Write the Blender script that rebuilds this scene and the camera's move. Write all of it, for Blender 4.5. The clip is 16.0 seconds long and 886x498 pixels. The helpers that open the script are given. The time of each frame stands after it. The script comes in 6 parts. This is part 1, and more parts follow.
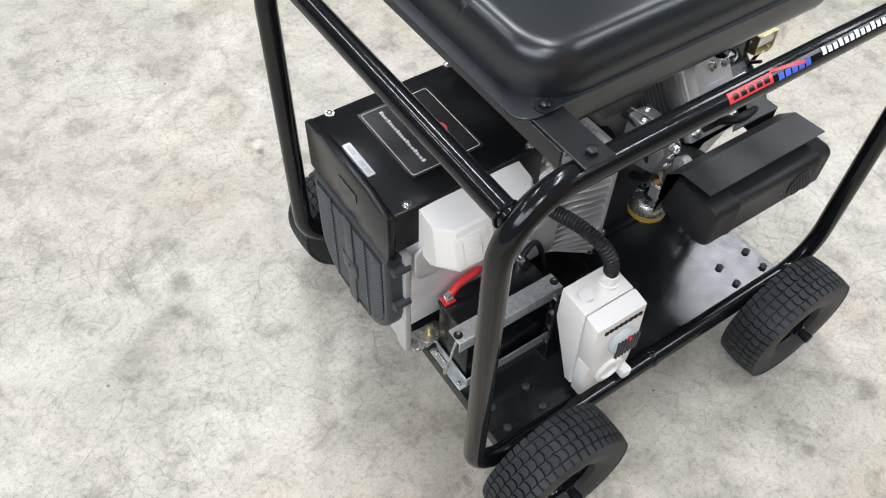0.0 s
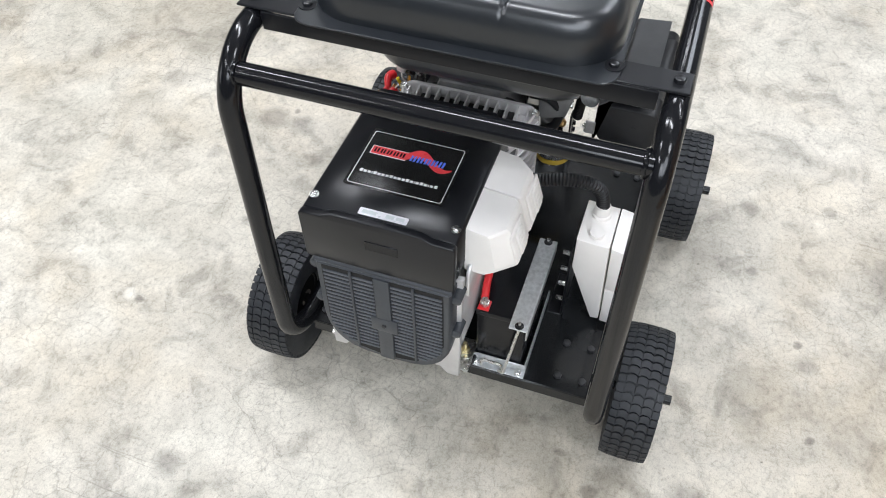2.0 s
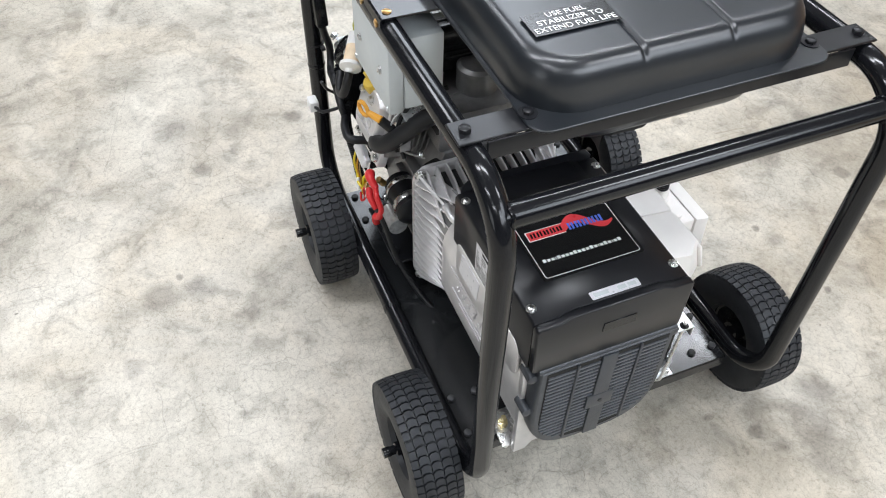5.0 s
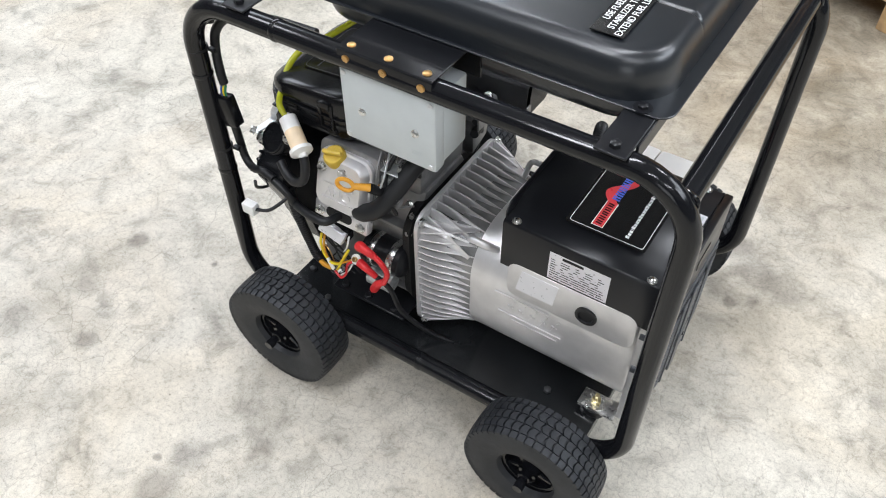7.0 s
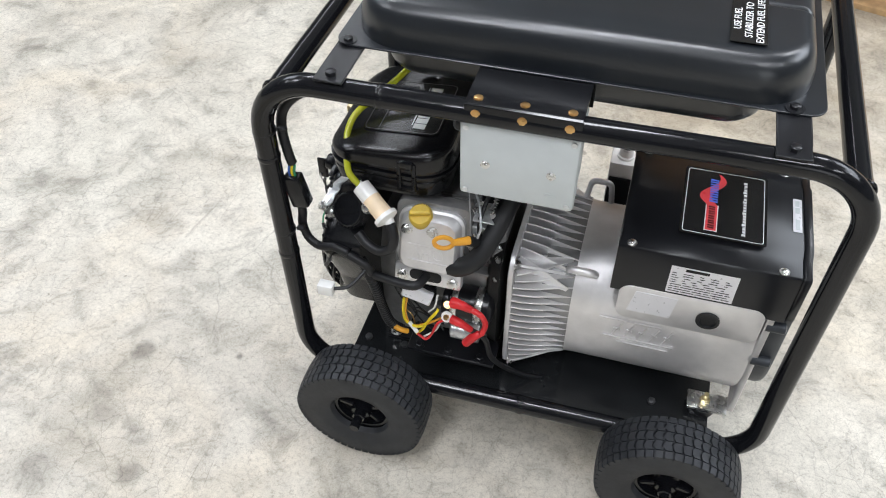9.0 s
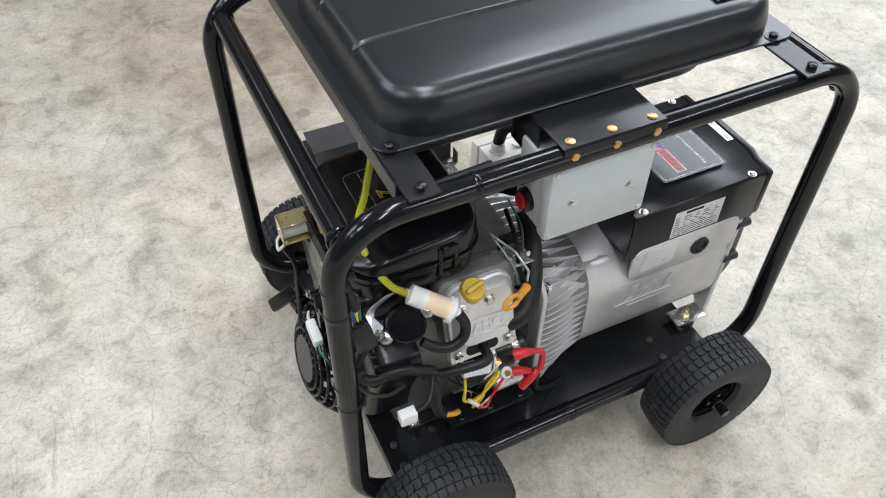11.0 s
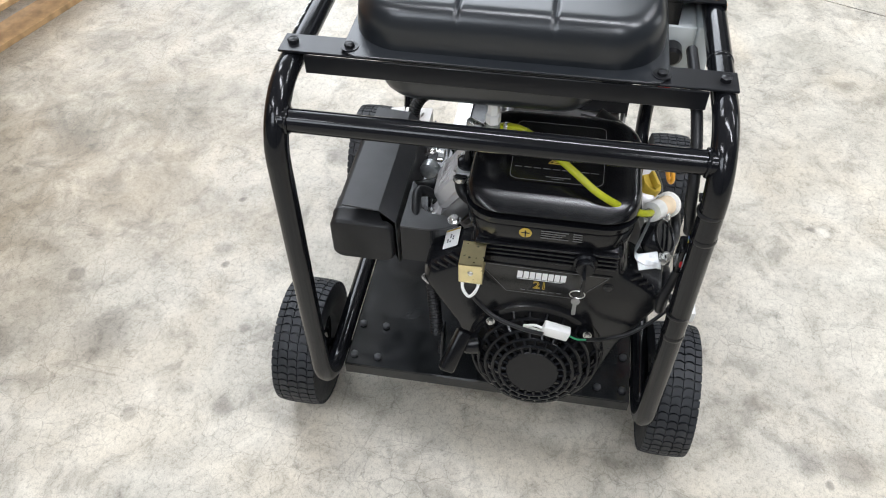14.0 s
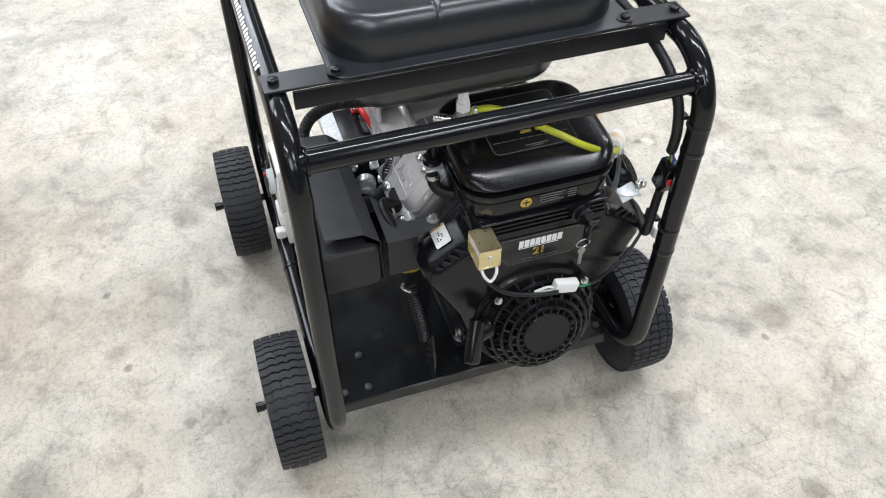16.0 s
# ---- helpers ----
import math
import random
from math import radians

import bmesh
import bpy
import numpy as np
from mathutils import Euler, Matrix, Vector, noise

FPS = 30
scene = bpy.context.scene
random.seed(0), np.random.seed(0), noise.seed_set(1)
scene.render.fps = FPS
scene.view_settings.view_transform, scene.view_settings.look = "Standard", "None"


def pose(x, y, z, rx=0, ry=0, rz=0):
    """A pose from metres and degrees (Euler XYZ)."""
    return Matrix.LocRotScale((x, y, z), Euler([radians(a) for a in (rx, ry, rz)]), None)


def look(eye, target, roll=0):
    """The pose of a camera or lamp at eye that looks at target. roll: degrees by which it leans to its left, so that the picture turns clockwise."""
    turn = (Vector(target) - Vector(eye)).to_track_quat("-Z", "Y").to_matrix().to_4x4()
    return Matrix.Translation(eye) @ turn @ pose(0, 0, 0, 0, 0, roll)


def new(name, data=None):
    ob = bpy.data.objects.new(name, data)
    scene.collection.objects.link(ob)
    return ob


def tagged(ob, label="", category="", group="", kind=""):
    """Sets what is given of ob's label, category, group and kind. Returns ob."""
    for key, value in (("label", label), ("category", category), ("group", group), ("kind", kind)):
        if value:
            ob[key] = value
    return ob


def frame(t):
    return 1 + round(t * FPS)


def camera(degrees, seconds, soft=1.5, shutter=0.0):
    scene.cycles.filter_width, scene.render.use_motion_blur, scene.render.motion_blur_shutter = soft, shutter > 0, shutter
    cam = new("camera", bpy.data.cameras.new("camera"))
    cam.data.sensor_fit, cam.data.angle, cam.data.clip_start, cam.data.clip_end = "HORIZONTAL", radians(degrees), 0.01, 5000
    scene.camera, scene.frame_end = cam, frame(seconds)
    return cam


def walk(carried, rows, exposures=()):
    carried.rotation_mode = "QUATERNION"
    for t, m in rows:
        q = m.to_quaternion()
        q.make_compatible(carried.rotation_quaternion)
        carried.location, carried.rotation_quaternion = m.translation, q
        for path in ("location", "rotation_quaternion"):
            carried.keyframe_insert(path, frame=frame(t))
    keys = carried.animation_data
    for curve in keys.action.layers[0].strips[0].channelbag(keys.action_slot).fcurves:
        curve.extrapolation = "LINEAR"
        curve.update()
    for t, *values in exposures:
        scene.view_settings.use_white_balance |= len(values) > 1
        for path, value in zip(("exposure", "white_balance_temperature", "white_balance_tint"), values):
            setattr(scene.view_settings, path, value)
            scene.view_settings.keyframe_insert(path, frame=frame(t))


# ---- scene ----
UNIT = 1.075  # metres to one unit of the dimensions below
cam = camera(57.32, 16.0, 1.05)
# seconds, eye, yaw, pitch, roll
ROWS = [
    (0, -0.6928, -0.6163, 1.2699, -35.654, -51.643, 2.218),
    (0.5, -0.8779, -0.6049, 1.3072, -45.979, -49.983, 1.899),
    (1, -0.9159, -0.5004, 1.2906, -53.645, -47.439, 2.422),
    (1.5, -0.9248, -0.3525, 1.2812, -60.856, -49.178, -0.441),
    (2, -1.0086, -0.2444, 1.2784, -70.712, -49.407, -0.342),
    (2.5, -1.0713, -0.1583, 1.2625, -76.698, -48.638, 0.063),
    (3, -1.0780, -0.1304, 1.2592, -79.549, -47.745, 1.988),
    (3.5, -1.0986, -0.0386, 1.2687, -82.016, -47.321, 1.748),
    (4, -1.0237, 0.1149, 1.2628, -88.523, -45.747, 0.169),
    (4.5, -0.9434, 0.3185, 1.2743, -97.349, -49.755, 0.445),
    (4.7, -0.9116, 0.4103, 1.2662, -104.731, -48.435, 1.598),
    (6.8, -0.4747, 0.8798, 1.2851, -146.058, -48.293, 1.532),
    (7, -0.4718, 0.9039, 1.2946, -147.032, -47.506, -0.296),
    (7.5, -0.4514, 0.8661, 1.2741, -147.653, -47.300, 1.164),
    (8, -0.3923, 0.9082, 1.2820, -149.168, -48.030, 1.301),
    (8.5, -0.2770, 1.0178, 1.3205, -157.889, -46.368, -1.360),
    (9, -0.0998, 1.0028, 1.2922, -163.225, -46.292, -0.809),
    (9.2, -0.0014, 0.9507, 1.2827, -168.416, -45.782, -0.395),
    (11.3, 0.6203, 0.7903, 1.3071, -212.827, -46.746, 0.490),
    (11.5, 0.7013, 0.7539, 1.3096, -217.728, -47.388, 0.387),
    (12, 0.8323, 0.6260, 1.3003, -223.848, -46.680, 0.485),
    (12.5, 0.9023, 0.4072, 1.2939, -231.207, -46.899, 0.071),
    (13, 1.0234, 0.2652, 1.2935, -248.151, -47.857, 0.453),
    (13.5, 1.1391, 0.1752, 1.3132, -255.686, -46.405, -0.727),
    (14, 1.0669, 0.0749, 1.2809, -259.495, -47.080, -0.903),
    (14.5, 0.9879, -0.0164, 1.2671, -265.974, -48.005, -1.430),
    (15, 1.0041, -0.1551, 1.2622, -278.781, -47.991, -0.955),
    (15.5, 1.0202, -0.2568, 1.2766, -287.426, -47.396, 0.052),
    (16, 1.0437, -0.3165, 1.2696, -288.797, -46.565, 0.435),
]
walk(cam, [(t, pose(x * UNIT, y * UNIT, z * UNIT, 90 + pitch, 0, yaw) @ pose(0, 0, 0, 0, 0, roll)) for t, x, y, z, yaw, pitch, roll in ROWS],
     [(0, -0.58), (1.0, -0.62), (2.0, -0.46), (4.5, -0.47), (7.0, -0.44), (7.5, -0.41), (8.5, -0.44), (9.0, -0.49), (11.5, -0.69), (12.5, -0.72), (13.5, -0.52), (14.5, -0.46), (15.0, -0.44), (16, -0.47)])

# ---- light: a closed warehouse, unseen roof lights set from reflections, one side lamp added ----
world = bpy.data.worlds.new("world")
scene.world = world
world.use_nodes = True
sky = world.node_tree.nodes.new("ShaderNodeTexSky")
sky.sky_type, sky.sun_disc = "NISHITA", False
sky.sun_elevation, sky.sun_rotation = radians(48), radians(120)
world.node_tree.links.new(sky.outputs[0], world.node_tree.nodes["Background"].inputs[0])
world.node_tree.nodes["Background"].inputs[1].default_value = 0.12


def area_lamp(name, pose_of, sx, sy, watts, colour=(0.968, 1.0, 1.075)):
    data = bpy.data.lights.new(name, "AREA")
    data.shape, data.size, data.size_y, data.energy, data.color = "RECTANGLE", sx * UNIT, sy * UNIT, watts * UNIT ** 2, colour
    ob = new(name, data)
    ob.matrix_world = pose_of
    ob.location = ob.location * UNIT
    return ob


CEIL = 5.2
TURN = -22.3  # the building stands turned to the machine
for px, py, w in ((1.0, 3.2, 150), (-1.9, 4.3, 125), (-4.5, 3.4, 105), (0.1, 0.3, 140), (2.7, -2.8, 120), (6.3, 1.9, 60), (-6.8, -0.9, 55), (3.2, -6.2, 45)):
    area_lamp("roof_light", pose(px, py, CEIL - 0.12, 0, 0, TURN), 0.36, 2.4, w)
area_lamp("roof_light", pose(-7.5, -3.0, CEIL - 0.12), 4.4, 7.2, 920, (0.91, 0.98, 1.08))
area_lamp("roof_light", pose(-4.6, -3.75, CEIL - 0.12), 1.4, 3.5, 140, (0.91, 0.98, 1.08))
area_lamp("roof_light", pose(6.0, -2.3, CEIL - 0.12), 3.0, 3.0, 280, (0.91, 0.98, 1.08))
area_lamp("roof_light", pose(4.3, 1.7, CEIL - 0.12, 0, 0, TURN), 1.0, 1.7, 110)
area_lamp("roof_light", pose(-2.5, -3.0, CEIL - 0.12, 0, 0, TURN), 0.9, 1.8, 120)
# stands free inside the hall, added to brighten the floor on this side
area_lamp("door_light", look((-3.2, 7.3, 1.9), (-1.2, 0.0, 0.8)), 2.6, 2.2, 55, (0.93, 0.97, 1.0))


# ---- materials ----
def material(name, base, rough=0.5, metal=0.0, vary=0.12, scale=30.0, bump=0.0, bump_scale=300.0, coat=0.0, rough_vary=0.08,
             spec=0.5, dust=0.0):
    m = bpy.data.materials.new(name)
    m.use_nodes = True
    nt = m.node_tree
    b = nt.nodes["Principled BSDF"]
    b.inputs["Metallic"].default_value = metal
    b.inputs["Coat Weight"].default_value = coat
    b.inputs["Coat Roughness"].default_value = 0.12
    b.inputs["Specular IOR Level"].default_value = spec
    co = nt.nodes.new("ShaderNodeTexCoord")
    n1 = nt.nodes.new("ShaderNodeTexNoise")
    n1.inputs["Scale"].default_value, n1.inputs["Detail"].default_value = scale, 6
    nt.links.new(co.outputs["Object"], n1.inputs["Vector"])
    ramp = nt.nodes.new("ShaderNodeValToRGB")
    lo = [c * (1 - vary) for c in base]
    hi = [min(1, c * (1 + vary) + dust) for c in base]
    ramp.color_ramp.elements[0].position, ramp.color_ramp.elements[1].position = 0.3, 0.72
    ramp.color_ramp.elements[0].color, ramp.color_ramp.elements[1].color = (*lo, 1), (*hi, 1)
    nt.links.new(n1.outputs["Fac"], ramp.inputs["Fac"])
    nt.links.new(ramp.outputs["Color"], b.inputs["Base Color"])
    n2 = nt.nodes.new("ShaderNodeTexNoise")
    n2.inputs["Scale"].default_value, n2.inputs["Detail"].default_value = scale * 5, 4
    nt.links.new(co.outputs["Object"], n2.inputs["Vector"])
    mr = nt.nodes.new("ShaderNodeMapRange")
    mr.inputs["To Min"].default_value, mr.inputs["To Max"].default_value = max(0.03, rough - rough_vary), min(1, rough + rough_vary)
    nt.links.new(n2.outputs["Fac"], mr.inputs["Value"])
    nt.links.new(mr.outputs["Result"], b.inputs["Roughness"])
    if bump:
        n3 = nt.nodes.new("ShaderNodeTexNoise")
        n3.inputs["Scale"].default_value, n3.inputs["Detail"].default_value = bump_scale, 3
        nt.links.new(co.outputs["Object"], n3.inputs["Vector"])
        bp = nt.nodes.new("ShaderNodeBump")
        bp.inputs["Strength"].default_value, bp.inputs["Distance"].default_value = bump, 0.001
        nt.links.new(n3.outputs["Fac"], bp.inputs["Height"])
        nt.links.new(bp.outputs["Normal"], b.inputs["Normal"])
    return m


GLOSS = material("gloss_black_powder_coat", (0.0070, 0.0075, 0.0090), 0.13, bump=0.02, bump_scale=300, rough_vary=0.04, spec=0.36)
BOLTK = material("dull_black_bolt", (0.030, 0.031, 0.033), 0.48, bump=0.1, bump_scale=700)
DECK = material("black_deck_paint", (0.008, 0.009, 0.010), 0.17, scale=9, vary=0.3, bump=0.02, bump_scale=90, dust=0.006, rough_vary=0.12)
TANK = material("satin_black_moulded_plastic", (0.0125, 0.0150, 0.0185), 0.29, spec=0.70, scale=14, rough_vary=0.015)
SATIN = material("satin_black_paint", (0.0095, 0.010, 0.0120), 0.29, rough_vary=0.03, scale=12, spec=0.4)
PLASTIC = material("black_engine_plastic", (0.0065, 0.0070, 0.0085), 0.24, bump=0.03, bump_scale=900, spec=0.32)
SHINY = material("glossy_black_cover_plastic", (0.006, 0.0062, 0.0072), 0.21, spec=0.4)
GRILLE = material("dark_grey_plastic", (0.042, 0.047, 0.055), 0.42, bump=0.08, bump_scale=900)
# paler copy of the grille plastic, so the slats stand out
SLAT = material("blue_grey_slat_plastic", (0.085, 0.095, 0.112), 0.42)
RUBBER = material("tyre_rubber", (0.0185, 0.0205, 0.0240), 0.55, vary=0.2, bump=0.2, bump_scale=500, dust=0.005, spec=0.4)
HOSE = material("black_rubber_hose", (0.0095, 0.010, 0.0115), 0.45, spec=0.4)
ALU = material("cast_aluminium", (0.735, 0.725, 0.728), 0.36, metal=0.6, bump=0.3, bump_scale=900, vary=0.08)
ALU_DARK = material("grey_cast_engine_metal", (0.27, 0.27, 0.27), 0.40, metal=0.6, bump=0.35, bump_scale=700, vary=0.25)
DIECAST = material("bright_die_cast_metal", (0.52, 0.52, 0.52), 0.26, metal=0.9, bump=0.3, bump_scale=500, vary=0.15)
STEEL = material("bright_zinc_steel", (0.68, 0.68, 0.67), 0.28, metal=1.0)
GALV = material("galvanised_steel", (0.66, 0.68, 0.69), 0.32, metal=0.65, vary=0.2, scale=120)
GOLD = material("yellow_zinc_plate", (0.74, 0.64, 0.36), 0.30, metal=0.9, vary=0.15)
BRASS = material("brass_bolt", (0.60, 0.38, 0.16), 0.3, metal=1.0)
WHITE = material("white_moulded_plastic", (0.88, 0.850, 0.815), 0.38, vary=0.02)
GREY = material("light_grey_plastic", (0.56, 0.60, 0.61), 0.42, vary=0.03, bump=0.05)
NYLON = material("white_nylon", (0.82, 0.82, 0.80), 0.4, vary=0.03)
RED = material("red_rubber", (0.62, 0.02, 0.025), 0.35)
CAPY = material("mustard_plastic", (0.62, 0.43, 0.05), 0.4)
ORANGE = material("orange_plastic", (0.75, 0.35, 0.03), 0.4)
YWIRE = material("yellow_wire", (0.80, 0.62, 0.02), 0.35)
GREENW = material("green_wire", (0.02, 0.22, 0.10), 0.4)
BLUEW = material("blue_wire", (0.03, 0.10, 0.40), 0.4)
FUEL = material("translucent_yellow_hose", (0.62, 0.66, 0.03), 0.18)
FUEL.node_tree.nodes["Principled BSDF"].inputs["Transmission Weight"].default_value = 0.35
FILTER = material("milky_filter_plastic", (0.86, 0.85, 0.82), 0.35)
AMBER = material("filter_paper_seen_through_plastic", (0.88, 0.70, 0.48), 0.5)
LABELK = material("black_label", (0.012, 0.012, 0.012), 0.22)
LABELW = material("white_label_print", (0.86, 0.86, 0.86), 0.4, vary=0.02)
LABELS = material("silver_label", (0.76, 0.76, 0.79), 0.3, metal=0.25, vary=0.04)
LABELR = material("red_label_print", (0.74, 0.06, 0.07), 0.3)
LABELB = material("blue_label_print", (0.09, 0.17, 0.70), 0.3)
LABELG = material("gold_label_print", (0.55, 0.38, 0.05), 0.35)
CARDB = material("brown_cardboard", (0.33, 0.19, 0.09), 0.8, scale=12, vary=0.12)
WOOD = material("rough_pine", (0.52, 0.34, 0.17), 0.75, scale=25, vary=0.3, bump=0.4, bump_scale=80)
WALLM = material("painted_wall", (0.16, 0.16, 0.16), 0.7, scale=2, vary=0.06)
ROOFM = material("pale_roof_sheeting", (0.42, 0.43, 0.44), 0.6, scale=2, vary=0.06)
# near-black for print and joint filler, and for shade painted into slots and holes
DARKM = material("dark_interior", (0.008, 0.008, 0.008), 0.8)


# floor stains: x, y, radius, darkness
STAINS = [
    (0.748, 0.247, 0.027, 0.50), (0.742, 0.391, 0.034, 0.34), (0.635, 0.493, 0.026, 0.42), (0.801, 0.533, 0.058, 0.30), (0.558, 0.207, 0.007, 0.6),
    (0.282, 0.565, 0.038, 0.36), (0.286, 0.641, 0.044, 0.38), (0.328, 0.599, 0.009, 0.5), (0.178, 0.495, 0.030, 0.22), (-0.400, -0.282, 0.014, 0.5),
    (-0.365, -0.436, 0.036, 0.42), (-0.421, -0.384, 0.050, 0.36), (-0.187, -0.625, 0.008, 0.6), (0.014, -0.592, 0.008, 0.6), (-0.028, -0.612, 0.023, 0.34),
    (0.194, -0.407, 0.062, 0.22), (0.230, -0.768, 0.065, 0.26), (0.091, -0.896, 0.018, 0.42), (0.173, -0.493, 0.015, 0.4), (0.350, -0.474, 0.023, 0.4),
    (0.391, -0.636, 0.016, 0.35), (-0.578, 0.407, 0.028, 0.45), (-0.289, 0.642, 0.008, 0.6), (0.350, 0.948, 0.037, 0.3), (0.137, 0.712, 0.024, 0.32)]


def concrete():
    m = bpy.data.materials.new("polished_concrete")
    m.use_nodes = True
    nt = m.node_tree
    b = nt.nodes["Principled BSDF"]
    co = nt.nodes.new("ShaderNodeTexCoord")
    L = nt.links.new

    def noise_node(scale, detail, rough=0.55, distort=0.0):
        n = nt.nodes.new("ShaderNodeTexNoise")
        n.inputs["Scale"].default_value, n.inputs["Detail"].default_value = scale, detail
        n.inputs["Roughness"].default_value, n.inputs["Distortion"].default_value = rough, distort
        L(co.outputs["Object"], n.inputs["Vector"])
        return n.outputs["Fac"]

    def ramp(fac, stops):
        r = nt.nodes.new("ShaderNodeValToRGB")
        while len(r.color_ramp.elements) < len(stops):
            r.color_ramp.elements.new(0.5)
        for e, (p, c) in zip(r.color_ramp.elements, stops):
            e.position, e.color = p, (*c, 1)
        L(fac, r.inputs["Fac"])
        return r.outputs["Color"]

    def mix(kind, fac, a, c):
        n = nt.nodes.new("ShaderNodeMix")
        n.data_type, n.blend_type = "RGBA", kind
        if isinstance(fac, float):
            n.inputs["Factor"].default_value = fac
        else:
            L(fac, n.inputs["Factor"])
        for sock, v in ((n.inputs[6], a), (n.inputs[7], c)):
            if isinstance(v, tuple):
                sock.default_value = (*v, 1)
            else:
                L(v, sock)
        return n.outputs[2]

    def voronoi(scale, vec, feature="F1"):
        v = nt.nodes.new("ShaderNodeTexVoronoi")
        v.feature = feature
        v.inputs["Scale"].default_value = scale
        L(vec, v.inputs["Vector"])
        return v.outputs["Distance"]

    def wander(scale, amount):
        """Coordinates bent by noise, so that cracks and stains have ragged edges."""
        w = nt.nodes.new("ShaderNodeTexNoise")
        w.inputs["Scale"].default_value, w.inputs["Detail"].default_value = scale, 5
        L(co.outputs["Object"], w.inputs["Vector"])
        add = nt.nodes.new("ShaderNodeMixRGB")
        add.blend_type, add.inputs[0].default_value = "ADD", amount
        L(co.outputs["Object"], add.inputs[1])
        L(w.outputs["Color"], add.inputs[2])
        return add.outputs[0]

    # laitance: a pale skin, faintly clouded
    col = ramp(noise_node(3.6, 7, 0.60, 0.6), [(0.34, (0.405, 0.373, 0.312)), (0.46, (0.532, 0.493, 0.420)), (0.64, (0.635, 0.592, 0.511))])
    mid = ramp(noise_node(15, 8, 0.66, 0.7), [(0.34, (0.66, 0.655, 0.645)), (0.46, (0.93, 0.93, 0.925)), (0.60, (1.06, 1.06, 1.055))])
    col = mix("MULTIPLY", 0.9, col, mid)
    fine = ramp(noise_node(110, 5, 0.7), [(0.34, (0.70, 0.695, 0.685)), (0.47, (0.97, 0.97, 0.97)), (0.62, (1.03, 1.03, 1.03))])
    col = mix("MULTIPLY", 0.9, col, fine)
    sand = ramp(noise_node(330, 3, 0.6), [(0.32, (0.80, 0.80, 0.795)), (0.50, (1, 1, 1)), (0.68, (1.06, 1.06, 1.06))])
    col = mix("MULTIPLY", 0.8, col, sand)
    # faint warm and cool drift
    drift = ramp(noise_node(2.3, 5, 0.6, 0.6), [(0.36, (1.0, 0.950, 0.875)), (0.50, (1, 1, 1)), (0.64, (0.965, 0.99, 1.0))])
    col = mix("MULTIPLY", 0.6, col, drift)
    # two darker brown areas with ragged edges, the second one milder
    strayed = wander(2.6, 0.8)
    for zx, zy, reach, browns in ((-0.25, -1.25, 0.95, ((0.46, 0.415, 0.350), (0.80, 0.755, 0.69))), (1.05, 1.20, 0.75, ((0.66, 0.625, 0.57), (0.86, 0.83, 0.79)))):
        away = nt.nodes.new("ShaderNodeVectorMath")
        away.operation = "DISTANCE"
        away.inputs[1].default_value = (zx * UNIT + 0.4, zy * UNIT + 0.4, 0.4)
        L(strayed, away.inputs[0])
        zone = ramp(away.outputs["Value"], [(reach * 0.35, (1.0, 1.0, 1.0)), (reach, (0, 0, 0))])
        col = mix("MULTIPLY", zone, col, ramp(noise_node(6.5, 8, 0.7, 0.9), [(0.34, browns[0]), (0.64, browns[1])]))
    # soft grey smudges, thin marks and specks
    smudge = ramp(noise_node(6.5, 6, 0.62, 0.5), [(0.555, (1, 1, 1)), (0.66, (0.66, 0.655, 0.65))])
    col = mix("MULTIPLY", 0.8, col, smudge)
    worn = ramp(noise_node(24, 9, 0.74, 0.9), [(0.60, (1, 1, 1)), (0.655, (0.74, 0.73, 0.72))])
    col = mix("MULTIPLY", 0.8, col, worn)
    speck = ramp(voronoi(24, wander(40, 0.02)), [(0.05, (0.36, 0.35, 0.34)), (0.09, (1, 1, 1))])
    few = ramp(noise_node(13, 3, 0.6), [(0.58, (0, 0, 0)), (0.63, (0.9, 0.9, 0.9))])
    col = mix("MULTIPLY", few, col, speck)
    # old drips: where each lies, its radius and how dark it dried
    ragged = wander(17, 0.035)
    for sx, sy, r, dark in STAINS:
        d = nt.nodes.new("ShaderNodeVectorMath")
        d.operation = "DISTANCE"
        d.inputs[1].default_value = (sx * UNIT + 0.0175, sy * UNIT + 0.0175, 0.0175)
        L(ragged, d.inputs[0])
        edge = 0.55 if r > 0.02 else 0.8
        spot = ramp(d.outputs["Value"], [(r * edge, (1 - dark, 1 - dark * 1.02, 1 - dark * 1.02)), (r * 1.25, (1, 1, 1))])
        col = mix("MULTIPLY", 0.9, col, spot)
    # a scab of dried plaster
    scab = nt.nodes.new("ShaderNodeVectorMath")
    scab.operation = "DISTANCE"
    scab.inputs[1].default_value = (-0.286 * UNIT + 0.0175, 0.664 * UNIT + 0.0175, 0.0175)
    L(ragged, scab.inputs[0])
    col = mix("MIX", ramp(scab.outputs["Value"], [(0.010, (0.6, 0.6, 0.6)), (0.017, (0, 0, 0))]), col, (0.72, 0.68, 0.60))
    # hairline crazing in two sizes
    line = ramp(voronoi(21, wander(26, 0.035), "DISTANCE_TO_EDGE"), [(0.0, (0.42, 0.41, 0.40)), (0.014, (0.66, 0.655, 0.65)), (0.034, (1, 1, 1))])
    gate = ramp(noise_node(2.9, 5, 0.65), [(0.38, (0.02, 0.02, 0.02)), (0.66, (0.52, 0.52, 0.52))])
    col = mix("MULTIPLY", gate, col, line)
    line2 = ramp(voronoi(40, wander(45, 0.022), "DISTANCE_TO_EDGE"), [(0.0, (0.58, 0.575, 0.565)), (0.045, (1, 1, 1))])
    gate2 = ramp(noise_node(5.1, 5, 0.65), [(0.42, (0, 0, 0)), (0.64, (0.55, 0.55, 0.55))])
